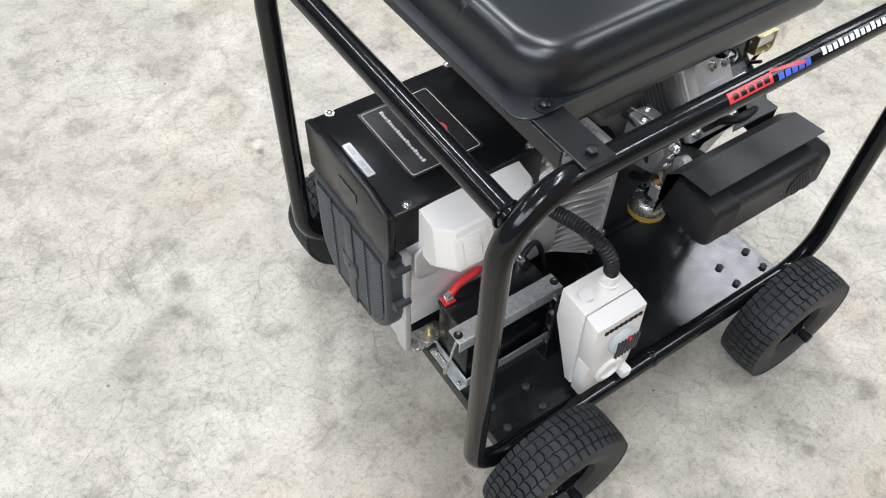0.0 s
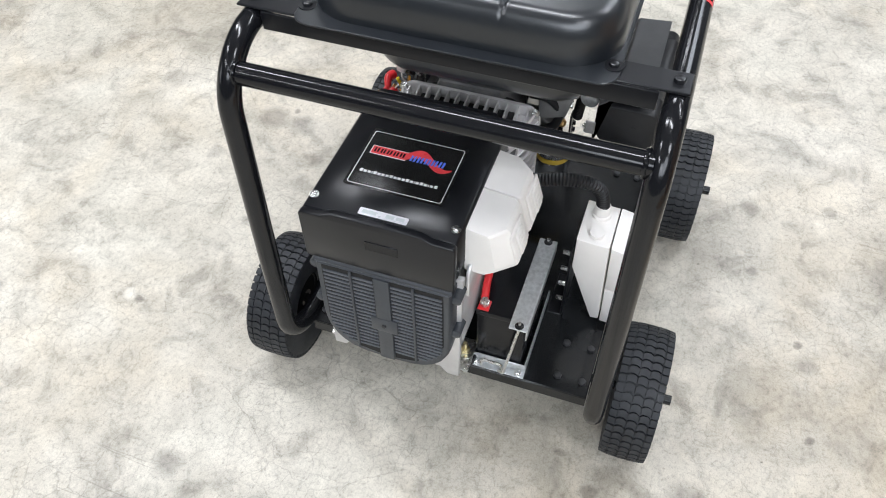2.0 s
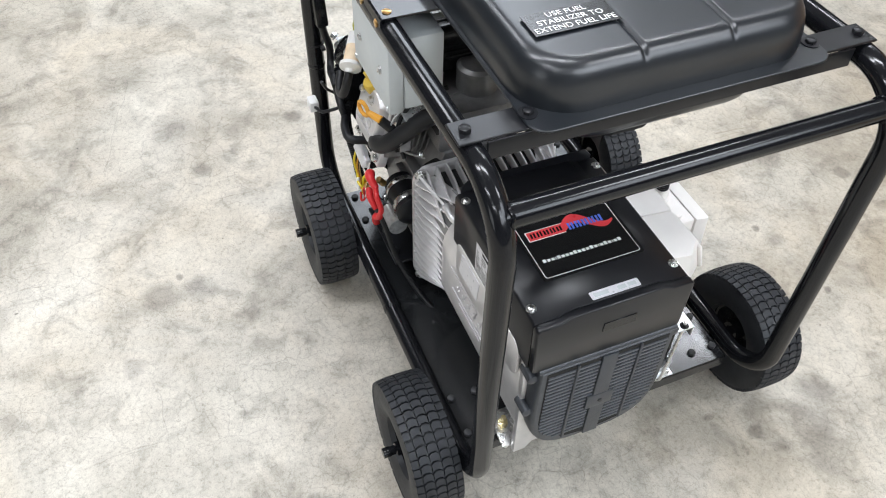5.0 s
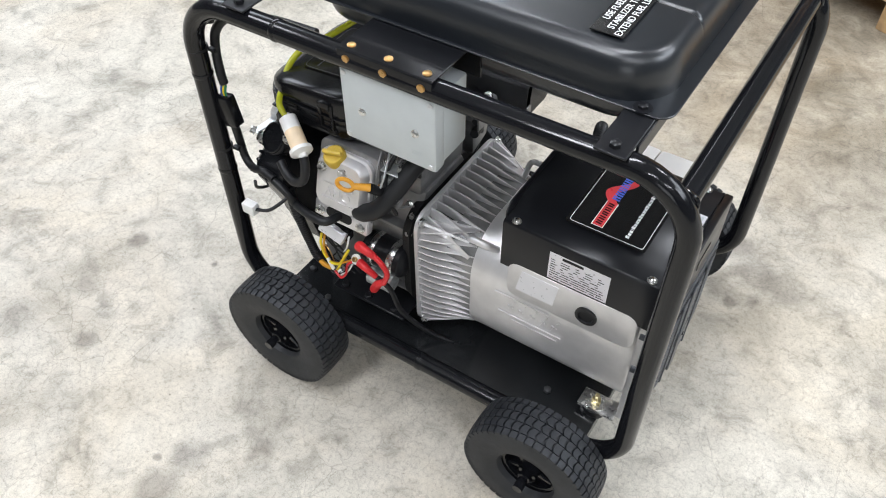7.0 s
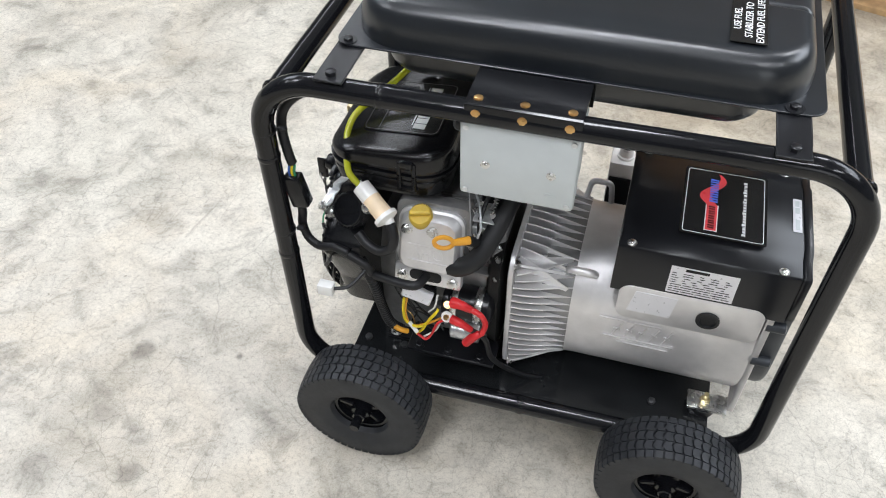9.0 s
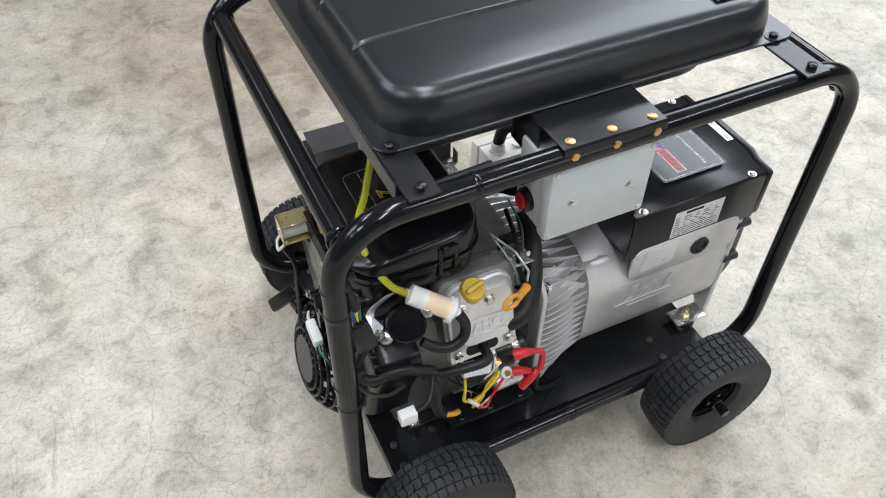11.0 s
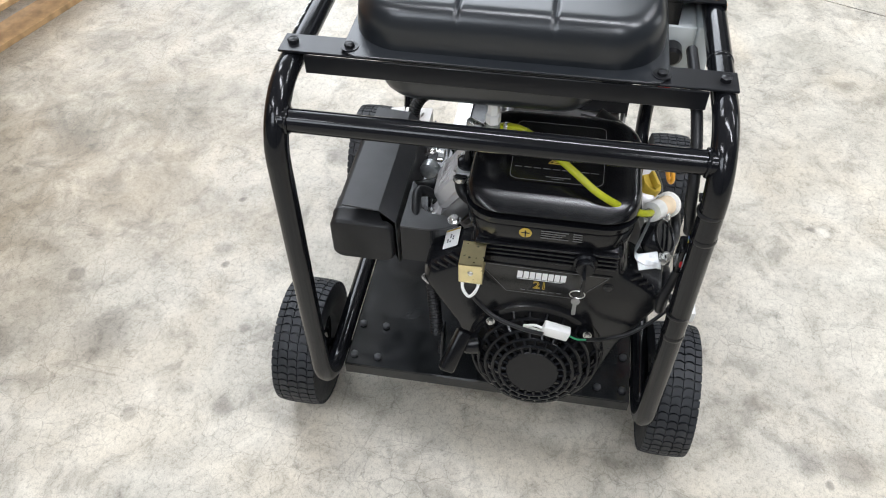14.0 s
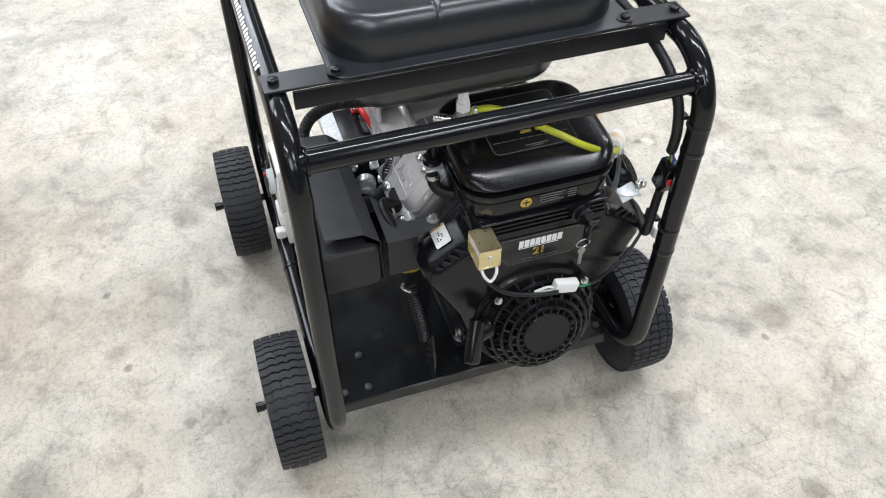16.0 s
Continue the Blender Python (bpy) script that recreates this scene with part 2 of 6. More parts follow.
    col = mix("MULTIPLY", gate2, col, line2)
    # long cracks that wander across the slab
    crack = ramp(voronoi(2.3, wander(7, 0.06), "DISTANCE_TO_EDGE"), [(0.0, (0.45, 0.44, 0.43)), (0.0035, (1, 1, 1))])
    gate4 = ramp(noise_node(2.2, 4), [(0.50, (0, 0, 0)), (0.58, (0.45, 0.45, 0.45))])
    col = mix("MULTIPLY", gate4, col, crack)
    # long scratches
    scr = nt.nodes.new("ShaderNodeMapping")
    scr.inputs["Rotation"].default_value = (0, 0, 0.6)
    scr.inputs["Scale"].default_value = (9, 0.55, 1)
    L(wander(1.5, 0.12), scr.inputs["Vector"])
    scratch = ramp(voronoi(2.0, scr.outputs[0], "DISTANCE_TO_EDGE"), [(0.0, (0.62, 0.61, 0.60)), (0.016, (1, 1, 1))])
    gate3 = ramp(noise_node(3.3, 3), [(0.58, (0, 0, 0)), (0.64, (0.7, 0.7, 0.7))])
    col = mix("MULTIPLY", gate3, col, scratch)
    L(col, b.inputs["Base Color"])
    rr = nt.nodes.new("ShaderNodeMapRange")
    rr.inputs["To Min"].default_value, rr.inputs["To Max"].default_value = 0.36, 0.60
    L(noise_node(7, 5), rr.inputs["Value"])
    L(rr.outputs["Result"], b.inputs["Roughness"])
    bp = nt.nodes.new("ShaderNodeBump")
    bp.inputs["Strength"].default_value, bp.inputs["Distance"].default_value = 0.12, 0.002
    L(noise_node(60, 6), bp.inputs["Height"])
    L(bp.outputs["Normal"], b.inputs["Normal"])
    return m


CONCRETE = concrete()


# ---- mesh helpers ----
LIFT = 0.006  # the machine's frame over its tyres
stand = [Matrix.Scale(UNIT, 4)]


def thing(name, base, label, category, group=""):
    ob = new(name)
    ob.empty_display_size = 0.05
    ob.location = stand[0] @ Vector(base)
    return tagged(ob, label, category, group)


def world_of(ob):
    m = ob.matrix_parent_inverse @ ob.matrix_basis
    return world_of(ob.parent) @ m if ob.parent else ob.matrix_basis.copy()


seat = [Matrix.Identity(4)]


def seat_at(dx=0.0, dy=0.0, dz=0.0, sx=1.0, sy=1.0, sz=1.0, base=0.0):
    """Where the assembly that follows is set: moved and slightly sized, in z from its base."""
    seat[0] = Matrix.Translation((dx, dy, dz + base)) @ Matrix.Diagonal((sx, sy, sz, 1)) @ Matrix.Translation((0, 0, -base))


def part(name, bm, mat, parent, label="", sharp=40.0, at=None):
    """Links a bmesh, in world coordinates (or placed by the matrix at), as one mesh object under a thing or a part."""
    if at is not None:
        at = stand[0] @ seat[0] @ at
    if isinstance(bm, bpy.types.Mesh):
        me = bm
    else:
        if at is None:
            bm.transform(stand[0] @ seat[0])
        bmesh.ops.recalc_face_normals(bm, faces=bm.faces)
        me = bpy.data.meshes.new(name)
        bm.to_mesh(me)
        bm.free()
        for p in me.polygons:
            p.use_smooth = True
        me.set_sharp_from_angle(angle=radians(sharp))
        me.materials.append(mat)
    ob = new(name, me)
    if at is not None:
        ob.matrix_basis = at
    if parent is not None:
        ob.parent = parent
        ob.matrix_parent_inverse = world_of(parent).inverted()
    return tagged(ob, label)


def BM():
    return bmesh.new()


def box(bm, lo, hi, bevel=0.0, seg=2, m=None):
    vs = [bm.verts.new((x, y, z)) for x in (lo[0], hi[0]) for y in (lo[1], hi[1]) for z in (lo[2], hi[2])]
    fs = [bm.faces.new([vs[i] for i in q]) for q in ((0, 1, 3, 2), (4, 6, 7, 5), (0, 4, 5, 1), (2, 3, 7, 6), (0, 2, 6, 4), (1, 5, 7, 3))]
    bmesh.ops.recalc_face_normals(bm, faces=fs)
    made = set(vs)
    if bevel:
        es = {e for f in fs for e in f.edges}
        r = bmesh.ops.bevel(bm, geom=list(es), offset=bevel, segments=seg, profile=0.5, affect="EDGES")
        made = {v for v in made if v.is_valid} | set(r["verts"])
    if m is not None:
        bmesh.ops.transform(bm, matrix=m, verts=list(made))
    return bm


def loft(bm, rings, cap0=True, cap1=True, closed=True):
    rows = [[bm.verts.new(p) for p in ring] for ring in rings]
    n = len(rows[0])
    for a, b in zip(rows, rows[1:]):
        for i in range(n if closed else n - 1):
            j = (i + 1) % n
            bm.faces.new((a[i], a[j], b[j], b[i]))
    if cap0:
        bm.faces.new(rows[0][::-1])
    if cap1:
        bm.faces.new(rows[-1])
    return bm


def rrect(a0, a1, b0, b1, r, n=6):
    """A rounded rectangle in two axes, counter-clockwise."""
    out = []
    for ca, cb, s in ((a1 - r, b1 - r, 0), (a0 + r, b1 - r, 90), (a0 + r, b0 + r, 180), (a1 - r, b0 + r, 270)):
        for k in range(n + 1):
            t = radians(s + 90 * k / n)
            out.append((ca + r * math.cos(t), cb + r * math.sin(t)))
    return out


def fillet(pts, r, n=6, closed=False):
    pts = [Vector(p) for p in pts]
    out = []
    k = len(pts)
    for i, p in enumerate(pts):
        if not closed and i in (0, k - 1):
            out.append(p)
            continue
        a, b = (pts[i - 1] - p), (pts[(i + 1) % k] - p)
        la, lb = a.length, b.length
        a.normalize(), b.normalize()
        half = a.angle(b) / 2
        if half > radians(88):
            out.append(p)
            continue
        d = min(r / math.tan(half), la * 0.49, lb * 0.49)
        rad = d * math.tan(half)
        c = p + (a + b).normalized() * (rad / math.sin(half))
        v0, v1 = (p + a * d) - c, (p + b * d) - c
        ang = v0.angle(v1)
        ax = v0.cross(v1).normalized()
        for s in range(n + 1):
            out.append(c + Matrix.Rotation(ang * s / n, 3, ax) @ v0)
    return out


def spline(pts, n=8):
    P = [Vector(p) for p in pts]
    P = [2 * P[0] - P[1]] + P + [2 * P[-1] - P[-2]]
    out = []
    for i in range(1, len(P) - 2):
        for k in range(n):
            t = k / n
            a, b, c, d = P[i - 1:i + 3]
            out.append(0.5 * (2 * b + (c - a) * t + (2 * a - 5 * b + 4 * c - d) * t * t + (3 * b - a - 3 * c + d) * t ** 3))
    return out + [P[-2]]


def sweep(bm, pts, r, seg=12, closed=False, wave=0.0):
    pts = [Vector(p) for p in pts]
    k = len(pts)
    tang = []
    for i in range(k):
        a = pts[i - 1] if (i or closed) else pts[i]
        b = pts[(i + 1) % k] if (i < k - 1 or closed) else pts[i]
        tang.append((b - a).normalized())
    up = Vector((0, 0, 1)) if abs(tang[0].z) < 0.9 else Vector((1, 0, 0))
    u = tang[0].cross(up).normalized()
    rings = []
    for i in range(k):
        u = (u - tang[i] * u.dot(tang[i])).normalized()
        w = tang[i].cross(u)
        rad = (r[i] if isinstance(r, (list, tuple)) else r) + (wave if i % 2 else 0)
        rings.append([pts[i] + rad * (math.cos(2 * math.pi * j / seg) * u + math.sin(2 * math.pi * j / seg) * w) for j in range(seg)])
    if closed:
        rings.append(rings[0])
        loft(bm, rings, False, False)
        bmesh.ops.remove_doubles(bm, verts=bm.verts, dist=1e-6)
        return bm
    return loft(bm, rings)


def even(pts, step):
    """Points at even steps along a line."""
    pts = [Vector(p) for p in pts]
    out, left = [pts[0]], step
    for a, b in zip(pts, pts[1:]):
        d = (b - a).length
        while d >= left and d > 0:
            a = a + (b - a) * (left / d)
            out.append(a)
            d = (b - a).length
            left = step
        left -= d
    return out


def rod(bm, a, b, r, seg=12, r2=None):
    return sweep(bm, [a, b], [r, r if r2 is None else r2], seg)


def frame_of(n):
    n = Vector(n).normalized()
    u = n.orthogonal().normalized() if abs(n.z) > 0.99 else Vector((0, 0, 1)).cross(n).normalized()
    return u, n.cross(u), n


def lathe(bm, prof, at, axis, seg=24, cap=True):
    """prof: (radius, distance along the axis)."""
    u, w, n = frame_of(axis)
    at = Vector(at)
    rings = [[at + n * d + max(r, 1e-4) * (math.cos(2 * math.pi * j / seg) * u + math.sin(2 * math.pi * j / seg) * w) for j in range(seg)] for r, d in prof]
    return loft(bm, rings, cap, cap)


def bolt(bm, at, axis, r=0.006, h=0.005, washer=0.0):
    if washer:
        lathe(bm, [(washer, 0), (washer, 0.0012)], at, axis, 16)
    lathe(bm, [(r, 0), (r, h * 0.85), (r * 0.8, h)], at, axis, 6)
    return bm


def prism(bm, outline, axis, a, b, bevel=0.0, seg=2):
    """Extrudes a 2D outline along x, y or z from a to b."""
    def put(p, d):
        return {"x": (d, p[0], p[1]), "y": (p[0], d, p[1]), "z": (p[0], p[1], d)}[axis]
    v0, v1 = [bm.verts.new(put(p, a)) for p in outline], [bm.verts.new(put(p, b)) for p in outline]
    fs = [bm.faces.new(v0[::-1]), bm.faces.new(v1)]
    n = len(outline)
    for i in range(n):
        fs.append(bm.faces.new((v0[i], v0[(i + 1) % n], v1[(i + 1) % n], v1[i])))
    bmesh.ops.recalc_face_normals(bm, faces=fs)
    if bevel:
        es = {e for f in fs[:2] for e in f.edges}
        bmesh.ops.bevel(bm, geom=list(es), offset=bevel, segments=seg, profile=0.5, affect="EDGES")
    return bm


def text_mesh(words, size, extrude=0.0002, outline=0.0, align="CENTER"):
    cu = bpy.data.curves.new("text", "FONT")
    cu.body, cu.size, cu.extrude, cu.align_x, cu.align_y = words, size, extrude, align, "CENTER"
    if outline:
        cu.fill_mode, cu.bevel_depth, cu.extrude = "NONE", outline, 0
    ob = new("text", cu)
    me = bpy.data.meshes.new_from_object(ob.evaluated_get(bpy.context.evaluated_depsgraph_get()))
    bpy.data.objects.remove(ob)
    return me


def text(name, words, size, mat, parent, at, outline=0.0, label=""):
    me = text_mesh(words, size, outline=outline)
    me.materials.clear()
    me.materials.append(mat)
    return part(name, me, mat, parent, label, at=at)


def plane_at(origin, right, up):
    """A matrix whose x and y lie along right and up."""
    r, u = Vector(right).normalized(), Vector(up).normalized()
    n = r.cross(u).normalized()
    u = n.cross(r)
    m = Matrix((r, u, n)).transposed().to_4x4()
    m.translation = origin
    return m


def flat(bm, outline, m, t=0.0004):
    """A thin plate with an outline in the plane of m."""
    v0, v1 = [bm.verts.new(m @ Vector((x, y, 0))) for x, y in outline], [bm.verts.new(m @ Vector((x, y, t))) for x, y in outline]
    n = len(outline)
    bm.faces.new(v0[::-1]), bm.faces.new(v1)
    for i in range(n):
        bm.faces.new((v0[i], v0[(i + 1) % n], v1[(i + 1) % n], v1[i]))
    return bm


def bars(bm, m, rows, t=0.0003):
    """Plain bars: x0, x1, y0, y1 in the plane of m."""
    for x0, x1, y0, y1 in rows:
        flat(bm, [(x0, y0), (x1, y0), (x1, y1), (x0, y1)], m, t)
    return bm

# ---- the place ----
def slab(name, lo, hi, mat, label, bevel=0.0):
    bm = box(BM(), (lo[0], lo[1], lo[2]), hi, bevel)
    return tagged(part(name, bm, mat, None), label, "", "", "structure")


# the building and the pallets stand turned to the machine
HALL = Matrix.Rotation(radians(TURN), 4, "Z")
JOINT_X = -1.50
seat[0] = HALL
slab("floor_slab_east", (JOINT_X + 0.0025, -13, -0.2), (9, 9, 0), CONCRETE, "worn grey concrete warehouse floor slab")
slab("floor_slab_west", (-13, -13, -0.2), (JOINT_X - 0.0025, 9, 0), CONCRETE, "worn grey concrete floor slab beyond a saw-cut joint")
slab("floor_joint", (JOINT_X - 0.0025, -13, -0.2), (JOINT_X + 0.0025, 9, -0.008), DARKM, "dark filler in the floor joint")
# unseen walls and ceiling, added to shape what the black parts reflect
slab("wall_east", (9, -13.2, -0.2), (9.2, 9.2, CEIL + 0.2), WALLM, "plain pale warehouse wall")
slab("wall_west", (-13.2, -13.2, -0.2), (-13, 9.2, CEIL + 0.2), WALLM, "plain pale warehouse wall")
slab("wall_south", (-13, -13.2, -0.2), (9, -13, CEIL + 0.2), WALLM, "plain pale warehouse wall")
slab("wall_north", (-13, 9, -0.2), (9, 9.2, CEIL + 0.2), WALLM, "plain pale warehouse wall")
slab("ceiling", (-13, -13, CEIL), (9, 9, CEIL + 0.2), ROOFM, "pale warehouse ceiling")
seat_at()

# ---- trolley ----
stand[0] = Matrix.Scale(UNIT, 4) @ Matrix.Translation((0, 0, LIFT))


def tube_y(sy, x):
    """The middle of a side loop, which stands slightly out of true."""
    ya, yb = (0.2505, 0.2565) if sy > 0 else (-0.2570, -0.2550)
    return ya + (yb - ya) * (x + 0.3685) / 0.737


trolley = thing("generator_trolley", (0, 0, 0), "gloss black tubular steel trolley frame on four rubber wheels", "trolley frame")
TY, TX, TZ0, TZ1, TR = 0.2550, 0.3685, 0.130, 0.7125, 0.0150
for sy in (-1, 1):
    ya, yb = tube_y(sy, -TX), tube_y(sy, TX)
    loop = [(-TX, ya, TZ0), (TX, yb, TZ0), (TX, yb, TZ1), (-TX, ya, TZ1)]
    pts = []
    fl = []
    for i, r in enumerate((0.080, 0.080, 0.082, 0.082)):
        seg = fillet([loop[i - 1], loop[i], loop[(i + 1) % 4]], r, 10)
        fl += seg[1:-1]
    part("side_loop", sweep(BM(), fl, TR, 20, closed=True), GLOSS, trolley)
    for t in (-0.004,) if sy > 0 else (-0.013,):
        b = BM()
        lathe(b, [(TR + 0.0002, -0.006), (TR + 0.0012, -0.004), (TR + 0.0012, 0.004), (TR + 0.0002, 0.006)], (t, tube_y(sy, t), TZ0), (1, 0, 0), 20)
        part("weld_bead", b, GLOSS, trolley)
for x, z, ax in ((0.200, TZ1, (1, 0, 0)), (TX, 0.585, (0, 0, 1)), (TX, 0.400, (0, 0, 1))):
    b = lathe(BM(), [(TR + 0.0001, -0.004), (TR + 0.0010, -0.002), (TR + 0.0010, 0.002), (TR + 0.0001, 0.004)], (x, tube_y(1, x), z), ax, 20)
    part("tube_joint", b, GLOSS, trolley)
for sx in (-1, 1):
    part("cross_rail", rod(BM(), (sx * 0.350, -TY + 0.006, 0.682), (sx * 0.350, TY - 0.006, 0.682), 0.0145, 20), GLOSS, trolley)
    for sy in (-1, 1):
        c = Vector((sx * 0.350, sy * (TY - 0.0145), 0.682))
        ripple = [c + Vector((0.0148 * math.cos(a), 0.0006 * math.sin(7 * a), 0.0148 * math.sin(a))) for a in [2 * math.pi * k / 44 for k in range(44)]]
        part("weld_bead", sweep(BM(), ripple, 0.0024, 8, closed=True, wave=0.0004), GLOSS, trolley)

deck = part("deck", box(BM(), (-0.306, -0.2405, 0.1235), (0.306, 0.2405, 0.127), 0.001, 1), DECK, trolley, "flat black painted steel deck plate")
for sx in (-1, 1):
    b = box(BM(), (-0.306, -0.2405, 0.100) if sx < 0 else (0.303, -0.2405, 0.100), (-0.303, 0.2405, 0.1232) if sx < 0 else (0.306, 0.2405, 0.1232), 0.0008, 1)
    part("deck_lip", b, DECK, deck)
    b = box(BM(), (sx * 0.252 - 0.018, -0.225, 0.088), (sx * 0.252 + 0.018, 0.225, 0.1232), 0.003)
    part("axle_channel", b, DECK, trolley)
hexm = None
for sx in (-1, 1):
    for sy in (-1, 1):
        for bx in (0.2165 + 0.003 * sx, 0.2835 + 0.003 * sx):
            for by in (0.187, 0.228):
                if hexm is None:
                    ob = part("deck_bolt", bolt(BM(), (0, 0, 0), (0, 0, 1), 0.0068, 0.0055), BOLTK, deck, at=pose(sx * bx, sy * by, 0.127, 0, 0, 12))
                    hexm = ob.data
                else:
                    part("deck_bolt", hexm, BOLTK, deck, at=pose(sx * bx, sy * by, 0.127, 0, 0, 40 * bx * sx + 90 * by))

for sx in (-1, 1):
    b = BM()
    x = sx * 0.2650 - 0.002
    box(b, (x - 0.019, -0.268, 0.7277), (x + 0.019, 0.268, 0.7312), 0.0012, 1)
    br = part("tank_bracket", b, SATIN, trolley, "black steel angle bracket under the fuel tank")
    xo = x + sx * 0.0172
    part("bracket_leg", box(BM(), (min(xo, xo + sx * 0.0035), -0.236, 0.7025), (max(xo, xo + sx * 0.0035), 0.236, 0.7275), 0.001, 1), SATIN, br)
    for y in (-0.2535, 0.2535):
        part("bracket_bolt", bolt(BM(), (x, y, 0.7312), (0, 0, 1), 0.0068, 0.006), SATIN, br)


def tyre_mesh():
    prof = [(0.055, -0.022), (0.060, -0.031), (0.080, -0.0375), (0.100, -0.0385), (0.114, -0.0370), (0.1205, -0.0366), (0.1236, -0.0345), (0.1248, -0.014), (0.1250, 0.0),
            (0.1248, 0.014), (0.1236, 0.0345), (0.1205, 0.0366), (0.114, 0.0378), (0.100, 0.0385), (0.080, 0.0375), (0.060, 0.031), (0.055, 0.022)]
    b = BM()
    seg = 60
    rings = []
    for r, d in prof:
        rings.append([(r * math.cos(2 * math.pi * j / seg), d, r * math.sin(2 * math.pi * j / seg)) for j in range(seg)])
    loft(b, rings, False, False)
    bmesh.ops.scale(b, vec=(0.8615, 0.974, 0.8615), verts=b.verts)
    return b


def tread_mesh(bow):
    """Three ribs of hat-shaped lugs between two narrow shoulders; bow: which way round the lugs point."""
    b = BM()
    n = 50
    for row, (y0, y1) in enumerate(((-0.0372, -0.0262), (-0.0246, -0.0091), (-0.0076, 0.0076), (0.0091, 0.0246), (0.0262, 0.0372))):
        outer = row in (0, 4)
        for k in range(n):
            a0 = 2 * math.pi * k / n
            top, bot = [], []
            for f in (0.0, 0.28, 0.72, 1.0):
                y = y0 + (y1 - y0) * f
                mid = 0.0 if outer or f in (0.0, 1.0) else 0.026 * bow
                crown = 0.130 - 0.0030 * (abs(y) / 0.036) ** 3
                for sgn in (0, 1):
                    a = a0 + (0.0 if sgn == 0 else 2 * math.pi / n * 0.84) + mid
                    for lst, rr, sh in ((top, crown, 0.005 * (1 if sgn == 0 else -1)), (bot, crown - 0.007, 0)):
                        lst.append(b.verts.new((rr * math.cos(a + sh), y, rr * math.sin(a + sh))))
            for q in ((0, 1, 3, 2), (2, 3, 5, 4), (4, 5, 7, 6)):
                b.faces.new([top[i] for i in q])
            for i, j in ((0, 1), (1, 3), (3, 5), (5, 7), (7, 6), (6, 4), (4, 2), (2, 0)):
                b.faces.new((top[i], top[j], bot[j], bot[i]))
    bmesh.ops.recalc_face_normals(b, faces=b.faces)
    bmesh.ops.scale(b, vec=(0.8615, 0.974, 0.8615), verts=b.verts)
    return b


def rim_mesh():
    b = BM()
    lathe(b, [(0.0565, -0.024), (0.0585, -0.0235), (0.0585, -0.020), (0.050, -0.018), (0.046, -0.006), (0.030, -0.004), (0.022, -0.010), (0.019, -0.024), (0.011, -0.025), (0.011, 0.024),
              (0.019, 0.024), (0.022, 0.006), (0.046, 0.0), (0.050, 0.018), (0.0585, 0.020), (0.0585, 0.0235), (0.0565, 0.024), (0.0555, 0.0), (0.0565, -0.024)], (0, 0, 0), (0, 1, 0), 36, cap=False)
    for k in range(5):
        a = 2 * math.pi * k / 5
        m = Matrix.Rotation(a, 4, "Y")
        box(b, (0.018, -0.016, -0.005), (0.049, -0.004, 0.005), 0.002, 1, m)
    bmesh.ops.scale(b, vec=(0.8615, 0.974, 0.8615), verts=b.verts)
    return b


wheel_parts = None
treads = {}
for sx in (-1, 1):
    for sy in (-1, 1):
        m = pose(sx * 0.2535, sy * 0.310 - 0.006, 0.112 - LIFT, 0, 17 * sx + 31 * sy, 0 if sy < 0 else 180)
        if wheel_parts is None:
            wheel_parts = [("rim", rim_mesh(), GLOSS, "gloss black pressed steel rim"), ("tyre", tyre_mesh(), RUBBER, "black rubber tyre with block tread"), ("tread", None, RUBBER, ""),
                           ("axle_end", lathe(BM(), [(0.0085, -0.056), (0.0085, -0.044), (0.0075, -0.0445), (0.0075, 0.095)], (0, 0, 0), (0, 1, 0), 12), GLOSS, ""),
                           ("hub_washer", lathe(BM(), [(0.0165, -0.0265), (0.0165, -0.024), (0.009, -0.024), (0.009, -0.0265)], (0, 0, 0), (0, 1, 0), 20, cap=False), GLOSS, ""),
                           ("axle_nut", bolt(BM(), (0, -0.0265, 0), (0, -1, 0), 0.0115, 0.009), GLOSS, "")]
        wheel = None
        for i, (nm, data, mt, lb) in enumerate(wheel_parts):
            if nm == "tread":
                bow = -sx * sy
                ob = part(nm, treads.get(bow) or tread_mesh(bow), mt, wheel, lb, 30, at=m)
                treads[bow] = ob.data
                tagged(ob, "", "", "", "stuff")
                continue
            ob = part(nm if i else "wheel", data, mt, wheel or trolley, lb, 30, at=m)
            wheel_parts[i] = (nm, ob.data, mt, lb)
            wheel = wheel or ob

# decal along the top tube on the muffler side: plain shapes
b = BM()
TUBE_TOP = TZ1


def tube_strip(bm, x0, x1, a0, a1, y, sgn, n=6):
    """A strip wrapped on the top tube; angles from straight up, outwards."""
    rows = []
    for k in range(n + 1):
        a = radians(a0 + (a1 - a0) * k / n)
        rows.append([(x, tube_y(-1, x) + y + sgn * (TR + 0.0005) * math.sin(a), TUBE_TOP + (TR + 0.0005) * math.cos(a)) for x in (x0, x1)])
    vs = [[bm.verts.new(p) for p in r] for r in rows]
    for p, q in zip(vs, vs[1:]):
        bm.faces.new((p[0], p[1], q[1], q[0]))


